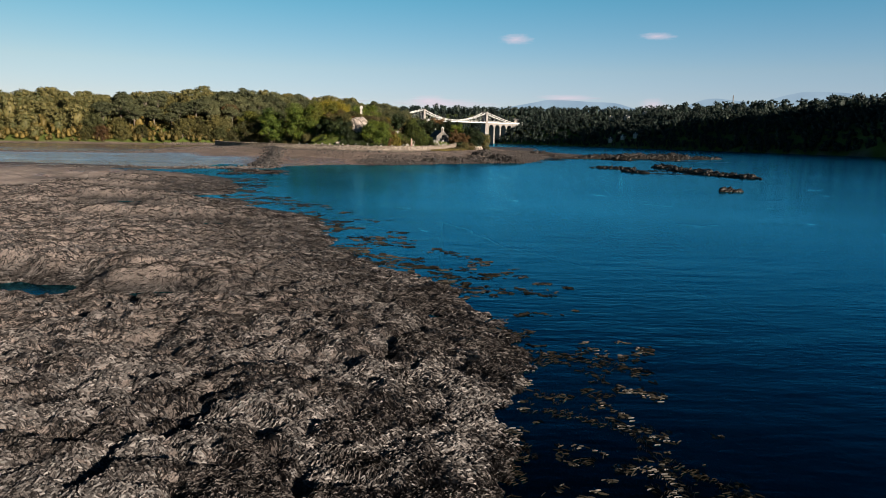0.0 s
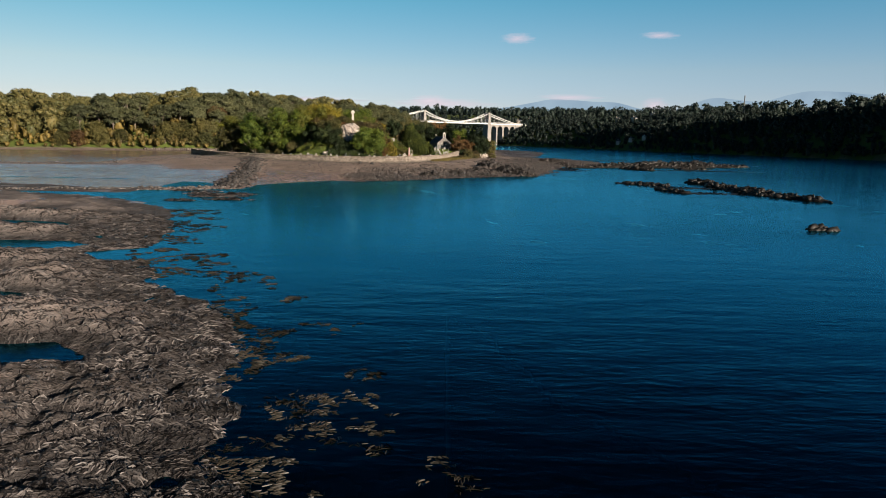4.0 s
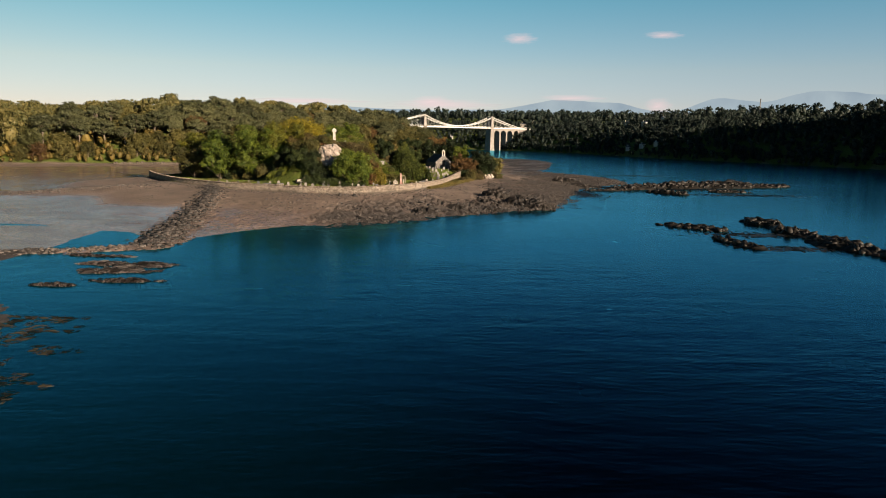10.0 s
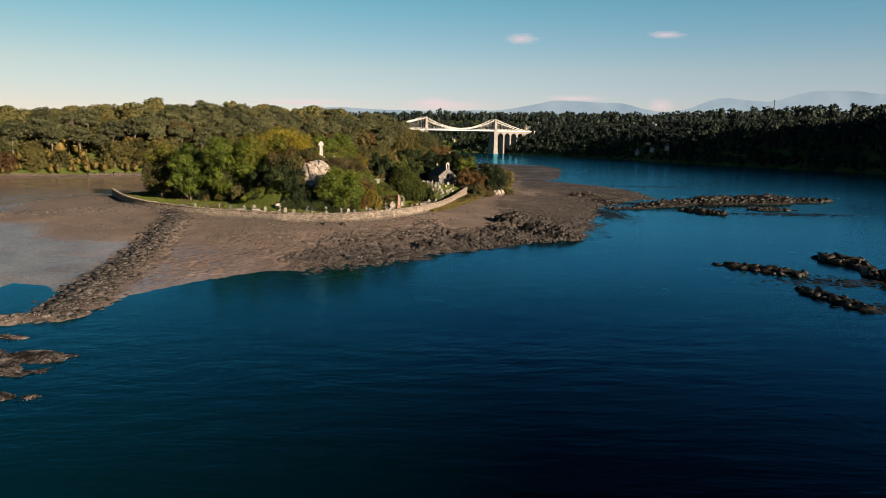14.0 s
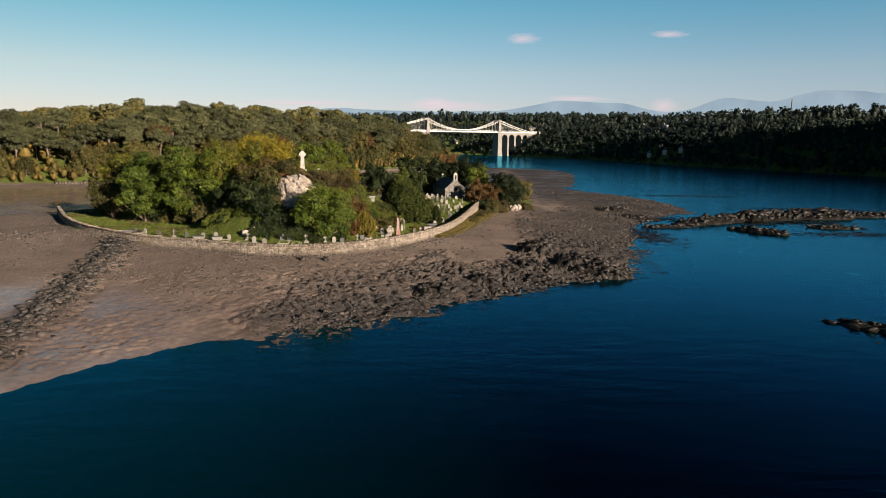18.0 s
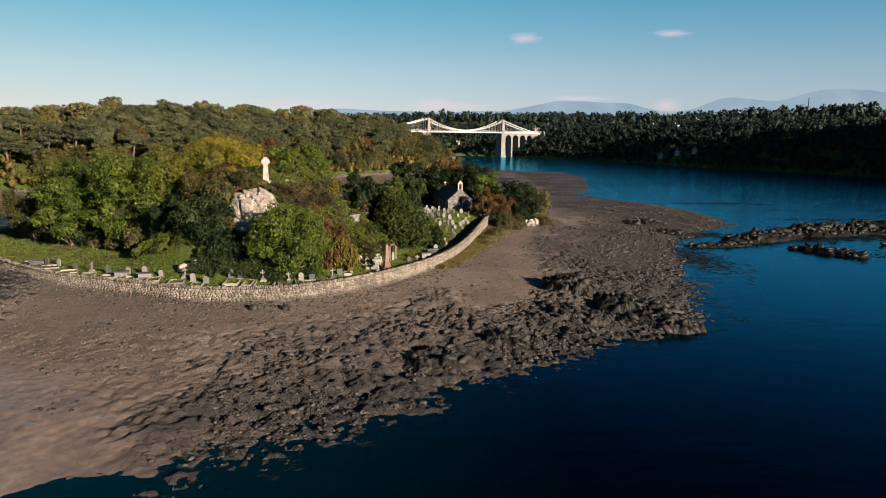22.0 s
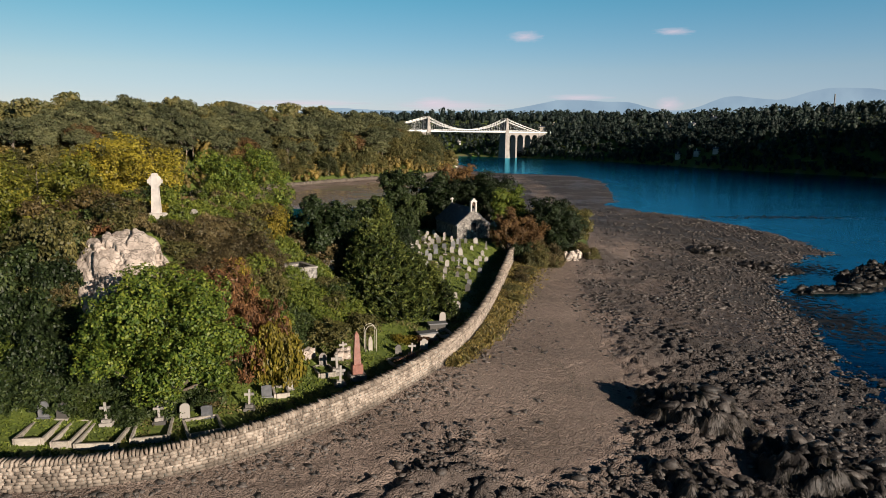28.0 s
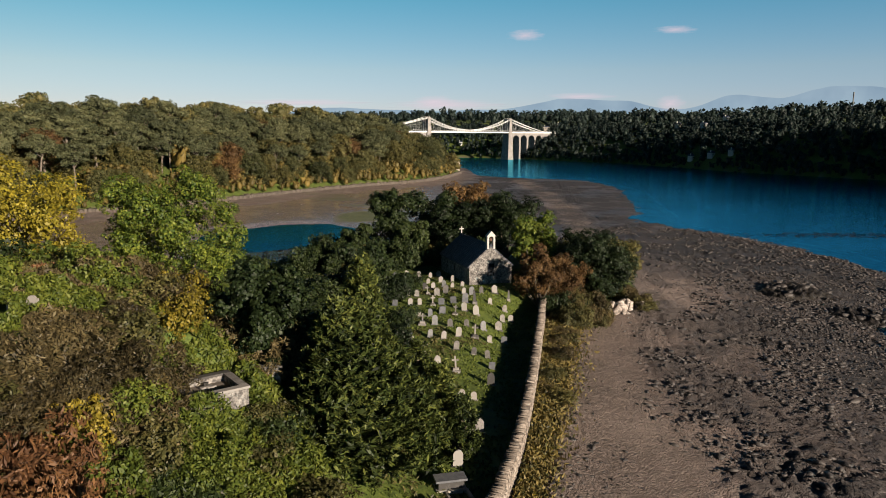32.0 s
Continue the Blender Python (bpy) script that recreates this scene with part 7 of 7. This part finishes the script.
keep = (dme < 0.8) & (dme > -8) & (fbm(xs, ys, 2.2, 3, 43) > -0.24 + 0.065 * -dme) & (fbm(xs, ys, 0.5, 3, 45) > 0.02)
xs, ys = xs[keep], ys[keep]
weed_field("floating_seaweed", xs, ys, 0.004, 0.12 + 0.0022 * ys, 0.005 + 0.00022 * ys, WRACK, "dark seaweed fronds floating at the water's edge")

ik = rngt.integers(0, len(ISLETS), 16000)
isl = np.array(ISLETS)[ik]
xs, ys = isl[:, 0] + rngt.normal(size=len(ik)) * isl[:, 2] * 0.45, isl[:, 1] + rngt.normal(size=len(ik)) * isl[:, 3] * 0.6
keep = terrain(xs, ys)[0] > -0.25
xs, ys = xs[keep], ys[keep]
weed_field("islet_seaweed", xs, ys, None, np.full(len(xs), 0.6), np.full(len(xs), 0.06), STRAND, "wet brown seaweed over low islets in the water")
n = 90000
xs, ys = rngt.uniform(-45, 75, n), rngt.uniform(205, 360, n)
dl = inside(LAND, xs, ys)
wz = terrain(xs, ys)
keep = (dl > -9) & (wz[1] > 0.45) & (wz[0] < 2.0) & (wz[0] > -0.04) & (inside(ISLE, xs, ys) < -2)
xs, ys = xs[keep], ys[keep]
weed_field("beach_seaweed", xs, ys, None, np.full(len(xs), 0.26), np.full(len(xs), 0.022), BEACHWEED, "brown wrack hung over the lower beach rocks")
n = 260000
xs, ys = rngt.uniform(-40, 75, n), rngt.uniform(200, 360, n)
dl = inside(LAND, xs, ys) + 1.4 * fbm(xs, ys, 7, 3, 41)
keep = (dl < 1.0) & (dl > -6.5) & (xs + 0.4 * (ys - 210) > -26) & (fbm(xs, ys, 2.0, 3, 53) > -0.22 + 0.075 * -dl) & (fbm(xs, ys, 0.7, 2, 55) > -0.1)
xs, ys = xs[keep], ys[keep]
weed_field("drifting_seaweed", xs, ys, -0.02, np.full(len(xs), 0.42), np.full(len(xs), 0.028), WRACK, "dark wrack drifting along the beach edge")

stone_shapes = []
for k in range(8):
    v, f = boulder_arrays(rngt, 1.0, 0.66, 3, 5)
    stone_shapes.append((v * rngt.uniform(0.72, 1.28, (len(v), 1)) * np.array((1.35, 0.8, 1.0)), f))


def stones(name, xs, ys, sizes, mat, label, sink=0.25, hgt=None):
    z = terrain(xs, ys)[0] if hgt is None else hgt
    vs, fs, n = [], [], 0
    for x, y, zz, s in zip(xs, ys, z, sizes):
        v, f = stone_shapes[rngt.integers(8)]
        a = rngt.normal() * 0.7 + 2.3
        c, sn = math.cos(a) * s, math.sin(a) * s
        vs.append(np.stack((v[:, 0] * c - v[:, 1] * sn + x, v[:, 0] * sn + v[:, 1] * c + y, v[:, 2] * s * 0.8 + zz + s * (0.25 - sink)), 1))
        fs.append(f + n)
        n += len(v)
    return tagged(new(name, raw_mesh(name, np.concatenate(vs), np.concatenate(fs), mat)), label, "stones", kind="stuff")


n = 60000
xs, ys = rngt.uniform(-84, 72, n), rngt.uniform(205, 440, n)
dl, di = inside(LAND, xs, ys), inside(ISLE, xs, ys)
tr = near_line(TRACK, xs, ys)
rough_z = fbm(xs, ys, 6, 2, 47)
keep = (dl > -1.5) & (di < -1.0) & (tr > 1.5) & ((rough_z > -0.05) | (dl < 14)) & ((xs + 0.4 * (ys - 210) > -24 + 5 * rough_z) | (di > -24 + 8 * rough_z))
xs, ys = xs[keep], ys[keep]
stones("beach_stones", xs, ys, 0.06 + 0.24 * rngt.uniform(0, 1, len(xs)) ** 5, ROCK, "weedy brown stones strewn over the beach")
n = 90000
xs, ys = rngt.uniform(-40, 76, n), rngt.uniform(208, 430, n)
dl = inside(LAND, xs, ys)
keep = (dl > -2.5) & (dl < np.where(ys > 290, 42, 24)) & (inside(ISLE, xs, ys) < -5) & (near_line(TRACK, xs, ys) > 4) & (fbm(xs, ys, 5, 3, 57) > np.where(ys > 275, -0.30, -0.12) + 0.018 * dl) & (xs + 0.4 * (ys - 210) > -20 + 6 * fbm(xs, ys, 9, 2, 59))
xs, ys, dl = xs[keep], ys[keep], dl[keep]
stones("weedy_stones", xs, ys, 0.07 + 0.12 * rngt.uniform(0, 1, len(xs)) + 0.30 * rngt.uniform(0, 1, len(xs)) ** 9, OUTROCK, "dark weed-covered stones of the lower beach", 0.1)
n = 2600
t = rngt.uniform(0, 1, n)
p = np.array(CAUSEWAY)
xs = np.interp(t, np.linspace(0, 1, len(p)), p[:, 0]) + rngt.normal(size=n) * (1.9 - 0.6 * t)
ys = np.interp(t, np.linspace(0, 1, len(p)), p[:, 1]) + rngt.normal(size=n) * 1.9
stones("causeway_stones", xs, ys, 0.16 + 0.45 * rngt.uniform(0, 1, n) ** 2.5, ROCK, "rough weedy stones of a ruined causeway")
for nm, line, num, wide, big_ in (("bar_stones", BAR, 1500, 3.2, 0.30), ("spit_stones", SPIT, 900, 1.2, 0.35)):
    p = np.array(line, float)
    t = rngt.uniform(0, 1, num)
    xs = np.interp(t, np.linspace(0, 1, len(p)), p[:, 0]) + rngt.normal(size=num) * wide
    ys = np.interp(t, np.linspace(0, 1, len(p)), p[:, 1]) + rngt.normal(size=num) * wide
    stones(nm, xs, ys, 0.14 + big_ * rngt.uniform(0, 1, num) ** 3, ROCK, "low line of weedy stones across the mud flats")
n = 2600
wi_ = rngt.integers(0, len(wall_x), n)
off = 0.6 + np.abs(rngt.normal(size=n)) * 1.7
xs, ys = wall_x[wi_] + wall_dy[wi_] * off + rngt.normal(size=n) * 0.3, wall_y[wi_] - wall_dx[wi_] * off
stones("wall_foot_stones", xs, ys, 0.07 + 0.20 * rngt.uniform(0, 1, n) ** 2.5, ROCK, "fallen stones along the foot of the wall")
n = 900
xs, ys = rngt.uniform(-16, 14, n), rngt.uniform(240, 318, n)
keep = (inside(ISLE, xs, ys) < -0.6) & (inside(ISLE, xs, ys) > -9) & (fbm(xs, ys, 4, 2, 49) > 0.0)
stones("loose_stones", xs[keep], ys[keep], 0.06 + 0.16 * rngt.uniform(0, 1, keep.sum()) ** 2, WALLSTONE, "brown loose stones at the foot of the wall")

# pale rock face where the island drops to the beach
face = thing("rock_face", (14.8, 323.2, height(14.8, 323.2)), 20, "pale broken rock face at the island's edge above the beach", "rock")
rngf = np.random.default_rng(812)
for k in range(26):
    u, w = rngf.uniform(-2.4, 2.4), rngf.uniform(0, 1)
    sz = rngf.uniform(0.5, 1.15) * (1.1 - 0.4 * w)
    fv, ff = angular_rock(rngf, sz * rngf.uniform(1.0, 1.6), sz, sz * rngf.uniform(1.0, 1.7))
    part("block", raw_mesh("block", fv, ff, CLIFF), None, face).matrix_basis = pose(u, 0.9 * w - 0.25 * abs(u), 2.3 * w * (1 - 0.16 * abs(u)) - 0.1, rngf.uniform(-20, 20), rngf.uniform(-20, 20), rngf.uniform(-40, 40))

n = 420
t = rngt.uniform(0, 1, n)
p = np.array(STRAND_LINE, float)
tt = np.linspace(0, 1, len(p))
xs, ys = np.interp(t, tt, p[:, 0]) + rngt.normal(size=n) * 0.28, np.interp(t, tt, p[:, 1]) + rngt.normal(size=n) * 0.35
stones("strandline_stones", xs, ys, 0.03 + 0.07 * rngt.uniform(0, 1, n) ** 2, WALLSTONE, "thin line of small brown stones on the beach")
for x, y, r in ((-26.3, 242.6, 0.62), (-22.8, 243.2, 0.55)):
    bv, bf = boulder_arrays(rngt, r, 0.8, 9, 13)
    bo = tagged(new("boulder", raw_mesh("boulder", bv, bf, OUTROCK)), "dark lone boulder on the beach below the wall", "rock")
    bo.location = (x, y, height(x, y) + 0.25 * r)


def ridge_rock(name, x0, y0, rx, ry, h, turn, mat, label, base=None, seed=0):
    """A ragged rock mass: a low ridge broken by joints and weed-hung lumps."""
    n, m = 84, 64
    u, w = np.meshgrid(np.linspace(-1.25, 1.25, n), np.linspace(-1.25, 1.25, m))
    u, w = u.ravel(), w.ravel()
    c, sn = math.cos(radians(turn)), math.sin(radians(turn))
    x, y = u * rx * c - w * ry * sn, u * rx * sn + w * ry * c
    wx_, wy_ = x0 + x, y0 + y
    q = np.hypot(u, w) + 0.45 * fbm(wx_, wy_, 0.5 * (rx + ry), 3, 60 + seed)
    body = np.maximum(0, 1 - q * q)
    ra, rb = (wx_ * 0.8 + wy_ * 0.6) / 1.3 + 0.4 * fbm(wx_, wy_, 1.4, 2, 3), (wy_ * 0.8 - wx_ * 0.6) / 0.75 + 0.4 * fbm(wx_, wy_, 1.1, 2, 4)
    jag = 0.42 * hash01(np.floor(ra), np.floor(rb), 7 + seed) + 0.28 * hash01(np.floor(ra * 2.7 + 0.3), np.floor(rb * 2.1), 17 + seed) + 0.25 * cushions(wx_, wy_, 0.7, 9 + seed) + 0.25 * fbm(wx_, wy_, 0.45, 2, 5)
    z = 0.62 * h * body ** 0.8 * (0.35 + 0.85 * jag) + 0.28 * smooth(0, 0.2, body) * fbm(wx_, wy_, 0.9, 2, 15) - 0.5 * smooth(0.75, 1.1, q)
    z0 = terrain(wx_, wy_)[0] if base is None else np.full(len(x), base)
    i = (np.arange(n - 1)[None] + n * np.arange(m - 1)[:, None]).ravel()
    zb = float(z0.mean())
    e = tagged(new(name, raw_mesh(name, np.stack((x, y, z + z0 - zb), 1), np.stack((i, i + 1, i + 1 + n, i + n), 1), mat)), label, "rock", "rock masses by the water")
    e.location = (x0, y0, zb)
    # broken blocks along the crest
    rg = np.random.default_rng(500 + seed)
    crest = np.flatnonzero(body > 0.25)
    for k in rg.choice(crest, int(10 + 1.1 * rx * ry)):
        sz = rg.uniform(0.3, 0.85) * (0.8 + 0.2 * h) * (1.0 if base is None else rg.uniform(0.8, 1.9))
        bv, bf = angular_rock(rg, sz * rg.uniform(1.4, 2.8), sz, sz * rg.uniform(0.7, 1.3))
        blk = part("block", raw_mesh("block", bv, bf, mat), None, e)
        blk.matrix_basis = pose(x[k], y[k], (z + z0 - zb)[k] + 0.05 * sz, rg.uniform(-25, 25), rg.uniform(-25, 25), turn + rg.uniform(-30, 30))
    # wrack hanging down the rock
    dzx = np.gradient((z + z0).reshape(m, n), axis=1).ravel() / (2.5 * rx / n)
    dzy = np.gradient((z + z0).reshape(m, n), axis=0).ravel() / (2.5 * ry / m)
    rg = np.random.default_rng(300 + seed)
    pick = rg.choice(np.flatnonzero(body > 0.04), int((230 if base is None else 90) * rx * ry) + 60)
    gxw, gyw = -(dzx * c - dzy * sn)[pick], -(dzx * sn + dzy * c)[pick]
    g = np.hypot(gxw, gyw) + 0.15
    d = np.stack((gxw / g, gyw / g, -np.minimum(g * 0.8, 1.3)), 1) + rg.normal(size=(len(pick), 3)) * 0.22
    p = np.stack((x, y, z + z0 - zb), 1)[pick] + rg.normal(size=(len(pick), 3)) * np.array((0.12, 0.12, 0.02)) + np.array((0, 0, 0.04))
    side = np.cross(d, (0, 0, 1.0)) + 1e-3
    side = side / np.linalg.norm(side, axis=1, keepdims=True) * rg.uniform(0.012, 0.032, (len(pick), 1))
    tip = p + d * rg.uniform(0.15, 0.55, (len(pick), 1))
    q4 = np.stack((p - side, p + side, tip + side * 0.4, tip - side * 0.4), 1).reshape(-1, 3)
    part("seaweed", raw_mesh("seaweed", q4, np.arange(len(q4)).reshape(-1, 4), WRACK if base is None else FRINGE), None, e, "dark wrack hanging over the rock")
    return e


for k, (x, y, rx, ry, h, t) in enumerate(((15.0, 260.5, 5.4, 3.6, 3.0, -25), (20.5, 252.5, 6.4, 4.4, 2.4, -35), (25.0, 248, 5.0, 3.2, 1.9, -25), (12, 250, 5.0, 2.8, 1.3, -40), (3.5, 238.5, 4.0, 2.4, 0.9, 30), (-4, 231.5, 4.6, 2.6, 0.8, 25), (47, 343, 7, 4.0, 1.6, 10), (53, 333, 6, 3.4, 1.4, -10), (12, 222 + 20, 3, 2, 0.7, 0))):
    ridge_rock("beach_outcrop", x, y, rx, ry, h, t, OUTROCK, "dark jagged rock outcrop on the beach", None, k)
for k, (x, y, rx, ry, h, t) in enumerate(((52.3, 214.7, 7.6, 2.6, 1.1, -42), (52.6, 193.6, 7.6, 2.3, 1.1, -78), (70, 224, 8, 3.6, 1.9, -70), (70.5, 207, 12, 3.6, 1.6, -85), (70.5, 190, 13, 3.8, 1.8, -86), (74, 178, 9, 3.0, 1.2, -75), (51, 125, 1.9, 1.4, 0.7, 0),
                                                  (72, 329, 15, 5.5, 2.6, 35), (91, 340, 17, 8.5, 3.6, 22), (112, 346, 14, 7.5, 3.6, 20), (76, 308, 9, 3.0, 1.6, -50), (57, 317, 10, 2.6, 1.0, 12), (130, 350, 13, 5, 2.0, 25), (100, 318, 8, 3, 1.4, -10))):
    ridge_rock("skerry", x, y, rx, ry, h, t, SKERRY, "black weed-covered skerry standing out of the water", -0.05, 20 + k)
bx, by = [], []
for x, y, rx, ry, k in ((85, 330, 26, 6, 900), (100, 305, 20, 5, 700), (62, 205, 12, 4, 400), (60, 188, 8, 3, 300), (45, 300, 6, 16, 900), (56, 335, 10, 6, 600), (95, 420, 26, 5, 500), (120, 370, 26, 5, 500)):
    bx.append(x + rngt.normal(size=k) * rx * 0.5)
    by.append(y + rngt.normal(size=k) * ry * 0.5)
weed_field("skerry_seaweed", np.concatenate(bx), np.concatenate(by), 0.012, np.full(sum(len(q) for q in bx), 0.9), np.full(sum(len(q) for q in bx), 0.16), WRACK, "black wrack floating round the skerries")

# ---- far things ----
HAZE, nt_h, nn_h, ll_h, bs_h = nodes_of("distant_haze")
# mountains glow in a painted hazy blue instead of taking daylight
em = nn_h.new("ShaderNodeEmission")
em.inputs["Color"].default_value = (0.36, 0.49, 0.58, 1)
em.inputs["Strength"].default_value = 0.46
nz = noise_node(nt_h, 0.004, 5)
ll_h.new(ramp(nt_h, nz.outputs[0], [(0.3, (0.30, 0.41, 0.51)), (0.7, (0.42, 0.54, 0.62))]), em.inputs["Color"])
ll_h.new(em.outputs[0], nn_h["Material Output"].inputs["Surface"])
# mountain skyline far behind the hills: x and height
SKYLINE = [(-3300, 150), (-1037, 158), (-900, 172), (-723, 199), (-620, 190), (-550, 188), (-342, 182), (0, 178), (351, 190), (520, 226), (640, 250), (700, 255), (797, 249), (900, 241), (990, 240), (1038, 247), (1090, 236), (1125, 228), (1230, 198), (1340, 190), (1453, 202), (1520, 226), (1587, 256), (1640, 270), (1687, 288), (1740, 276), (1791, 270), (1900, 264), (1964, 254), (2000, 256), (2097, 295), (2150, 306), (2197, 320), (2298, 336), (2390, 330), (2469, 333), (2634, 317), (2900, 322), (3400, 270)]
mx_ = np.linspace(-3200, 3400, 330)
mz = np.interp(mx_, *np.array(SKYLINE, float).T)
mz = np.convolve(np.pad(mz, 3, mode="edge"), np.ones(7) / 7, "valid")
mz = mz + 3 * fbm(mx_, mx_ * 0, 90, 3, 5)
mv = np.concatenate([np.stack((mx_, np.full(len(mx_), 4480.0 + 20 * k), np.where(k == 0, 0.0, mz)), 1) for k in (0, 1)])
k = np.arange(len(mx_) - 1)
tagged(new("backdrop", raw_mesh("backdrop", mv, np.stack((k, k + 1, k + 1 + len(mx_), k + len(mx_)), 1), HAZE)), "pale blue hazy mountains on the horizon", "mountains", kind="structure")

CLOUD, nt_c, nn_c, ll_c, bs_c = nodes_of("cloud")
# clouds shine by themselves; their pink daylight is in the emission
emc = nn_c.new("ShaderNodeEmission")
emc.inputs["Color"].default_value = (0.78, 0.62, 0.66, 1)
emc.inputs["Strength"].default_value = 0.55
clear_c = nn_c.new("ShaderNodeBsdfTransparent")
mixc = nn_c.new("ShaderNodeMixShader")
tc = nn_c.new("ShaderNodeTexCoord")
grad = nn_c.new("ShaderNodeTexGradient")
grad.gradient_type = "SPHERICAL"
ll_c.new(tc.outputs["Object"], grad.inputs["Vector"])
nzc = noise_node(nt_c, 2.2, 5, 0.6, vec=tc.outputs["Object"], stretch=(1.0, 1.0, 1.6))
dens = calc(nt_c, "SUBTRACT", calc(nt_c, "ADD", grad.outputs[0], calc(nt_c, "MULTIPLY", nzc.outputs[0], 0.9)), 0.60)
dens = calc(nt_c, "MULTIPLY", dens, 0.75, True)
ll_c.new(dens, mixc.inputs[0])
ll_c.new(clear_c.outputs[0], mixc.inputs[1])
ll_c.new(emc.outputs[0], mixc.inputs[2])
ll_c.new(mixc.outputs[0], nn_c["Material Output"].inputs["Surface"])
for x, z, w, h in ((425, 606, 130, 44), (1290, 640, 150, 30), (-100, 228, 160, 42), (-30, 210, 420, 40), (1290, 224, 110, 60), (-900, 220, 500, 26), (760, 262, 260, 26)):
    c = tagged(new("cloud", raw_mesh("cloud", np.array([(-1, 0, -1), (1, 0, -1), (1, 0, 1), (-1, 0, 1)], float), np.array([(0, 1, 2, 3)]), CLOUD)), "small soft pinkish cloud low in the sky", "cloud", kind="structure")
    c.location, c.scale = (x, 4400 + 10 * (h % 7), z), (w, 1, h)


def house(x, y, z, turn, w, d, h, roof_h, label, mat=HOUSE, rows=2, cols=3):
    e = thing("house", (x, y, z), turn, label, "house", "houses by the strait")
    bm = bmesh.new()
    box(bm, (-w / 2, -d / 2, -2), (w / 2, d / 2, h), 0.0)
    part("wall", bm, mat, e)
    part("roof", prism(bmesh.new(), [(-w / 2 - 0.3, h), (w / 2 + 0.3, h), (w / 2 + 0.3, h + 0.15), (0, h + roof_h), (-w / 2 - 0.3, h + 0.15)], -d / 2 - 0.3, d / 2 + 0.3), SLATE, e)
    chim = part("chimney", new_box((-w * 0.3 - 0.4, -0.4, h), (-w * 0.3 + 0.4, 0.4, h + roof_h + 0.9), 0.03), mat, e)
    for r in range(rows):
        for k in range(cols):
            cx_ = -w / 2 + w * (k + 0.5) / cols
            cz_ = h * (r + 0.5) / rows
            win = part("window", new_box((cx_ - 0.5, -d / 2 - 0.05, cz_ - 0.6), (cx_ + 0.5, -d / 2 - 0.01, cz_ + 0.6)), WINDOW, e)
            part("window_frame", new_box((cx_ - 0.62, -d / 2 - 0.03, cz_ - 0.75), (cx_ + 0.62, -d / 2 + 0.05, cz_ - 0.62)), mat, win)
    return e


WHITEWALL = rough_mat("white_render", [(0.3, (0.42, 0.41, 0.39)), (0.7, (0.56, 0.55, 0.53))], 0.8, 0.8, 6, 0.01)
# boathouse on the near bank below the woods
boat = thing("boathouse", (-4.4, 741, 1.2), -10, "square pale stone boathouse at the water's edge", "house")
part("wall", new_box((-4.2, -3.5, -1.5), (4.2, 3.5, 6.0), 0.05), HOUSE, boat)
part("parapet", new_box((-4.5, -3.8, 6.003), (4.5, 3.8, 6.6), 0.05), HOUSE, boat)
part("upper_room", new_box((-2.6, -2.0, 6.6), (2.4, 2.2, 8.6), 0.05), HOUSE, boat)
part("roof", new_box((-2.9, -2.3, 8.603), (2.7, 2.5, 8.9), 0.05), SLATE, boat)
for cx_ in (-2.6, 0.0, 2.6):
    part("window", new_box((cx_ - 0.55, -3.56, 3.0), (cx_ + 0.55, -3.502, 4.8)), WINDOW, boat)
for x, y, z, t, w, label, mt in ((204, 806, 4, 55, 14, "white house low on the dark mainland bank", WHITEWALL), (213, 788, 4, 55, 9, "white house low on the dark mainland bank", WHITEWALL), (194, 824, 4, 55, 9, "pale house low on the dark mainland bank", WHITEWALL),
                                 (232, 905, 33, 40, 13, "white house among trees on the mainland", WHITEWALL), (262, 930, 36, 40, 10, "white house among trees on the mainland", WHITEWALL), (222, 950, 34, 30, 9, "pale house among trees on the mainland", HOUSE),
                                 (110, 1098, 26, -20, 14, "stone house at the bridge's end", HOUSE), (128, 1110, 28, -20, 10, "stone house at the bridge's end", HOUSE), (-20, 1118, 3, 0, 8, "small white house under the bridge", WHITEWALL), (6, 1112, 3, 0, 8, "small white house under the bridge", WHITEWALL)):
    house(x, y, height(x, y) + 0.6 + z * 0.08, t, w * 0.55, 4, 2.6, 1.4, label, mt, 1)

# low shore wall with benches' bases along the bay
sx_, sy_, sdx, sdy, ss = along([(-172, 431), (-124, 446), (-94, 492), (-78, 531), (-48, 584), (-24, 608), (-8, 658), (1, 712)], 1.2)
arr = []
for x, y, dx, dy in zip(sx_, sy_, sdx, sdy):
    v, f = stone_shape(rngt, 1.15, 0.9, 2.6)
    arr.append((put(v, x, y, 0.9, dx, dy), f))
v, f = join_arrays(arr)
tagged(new("shore_wall", raw_mesh("shore_wall", v, f, WALLSTONE)), "low pale stone wall along the wooded bank", "wall", kind="structure")
hut = thing("shelter", (-80.5, 540, 1.6), 62, "small pale shelter on the shore path", "hut", scale=0.7)
part("wall", new_box((-3.5, -0.5, -0.6), (3.5, 0.5, 0.8), 0.03), WHITEWALL, hut)
part("post", new_box((-0.5, -0.4, 0.803), (0.5, 0.4, 1.7), 0.03), WHITEWALL, hut)
chimney = thing("chimney_stack", (355.5, 880, height(355.5, 880)), 0, "tall thin chimney on the wooded ridge", "chimney")
v, f = tube_arrays([(0, 0, -1), (0, 0, 14), (0, 0, 66 - height(355.5, 880))], [0.7, 0.6, 0.6], 10)
part("stack", raw_mesh("stack", v, f, SLATE_G), None, chimney)
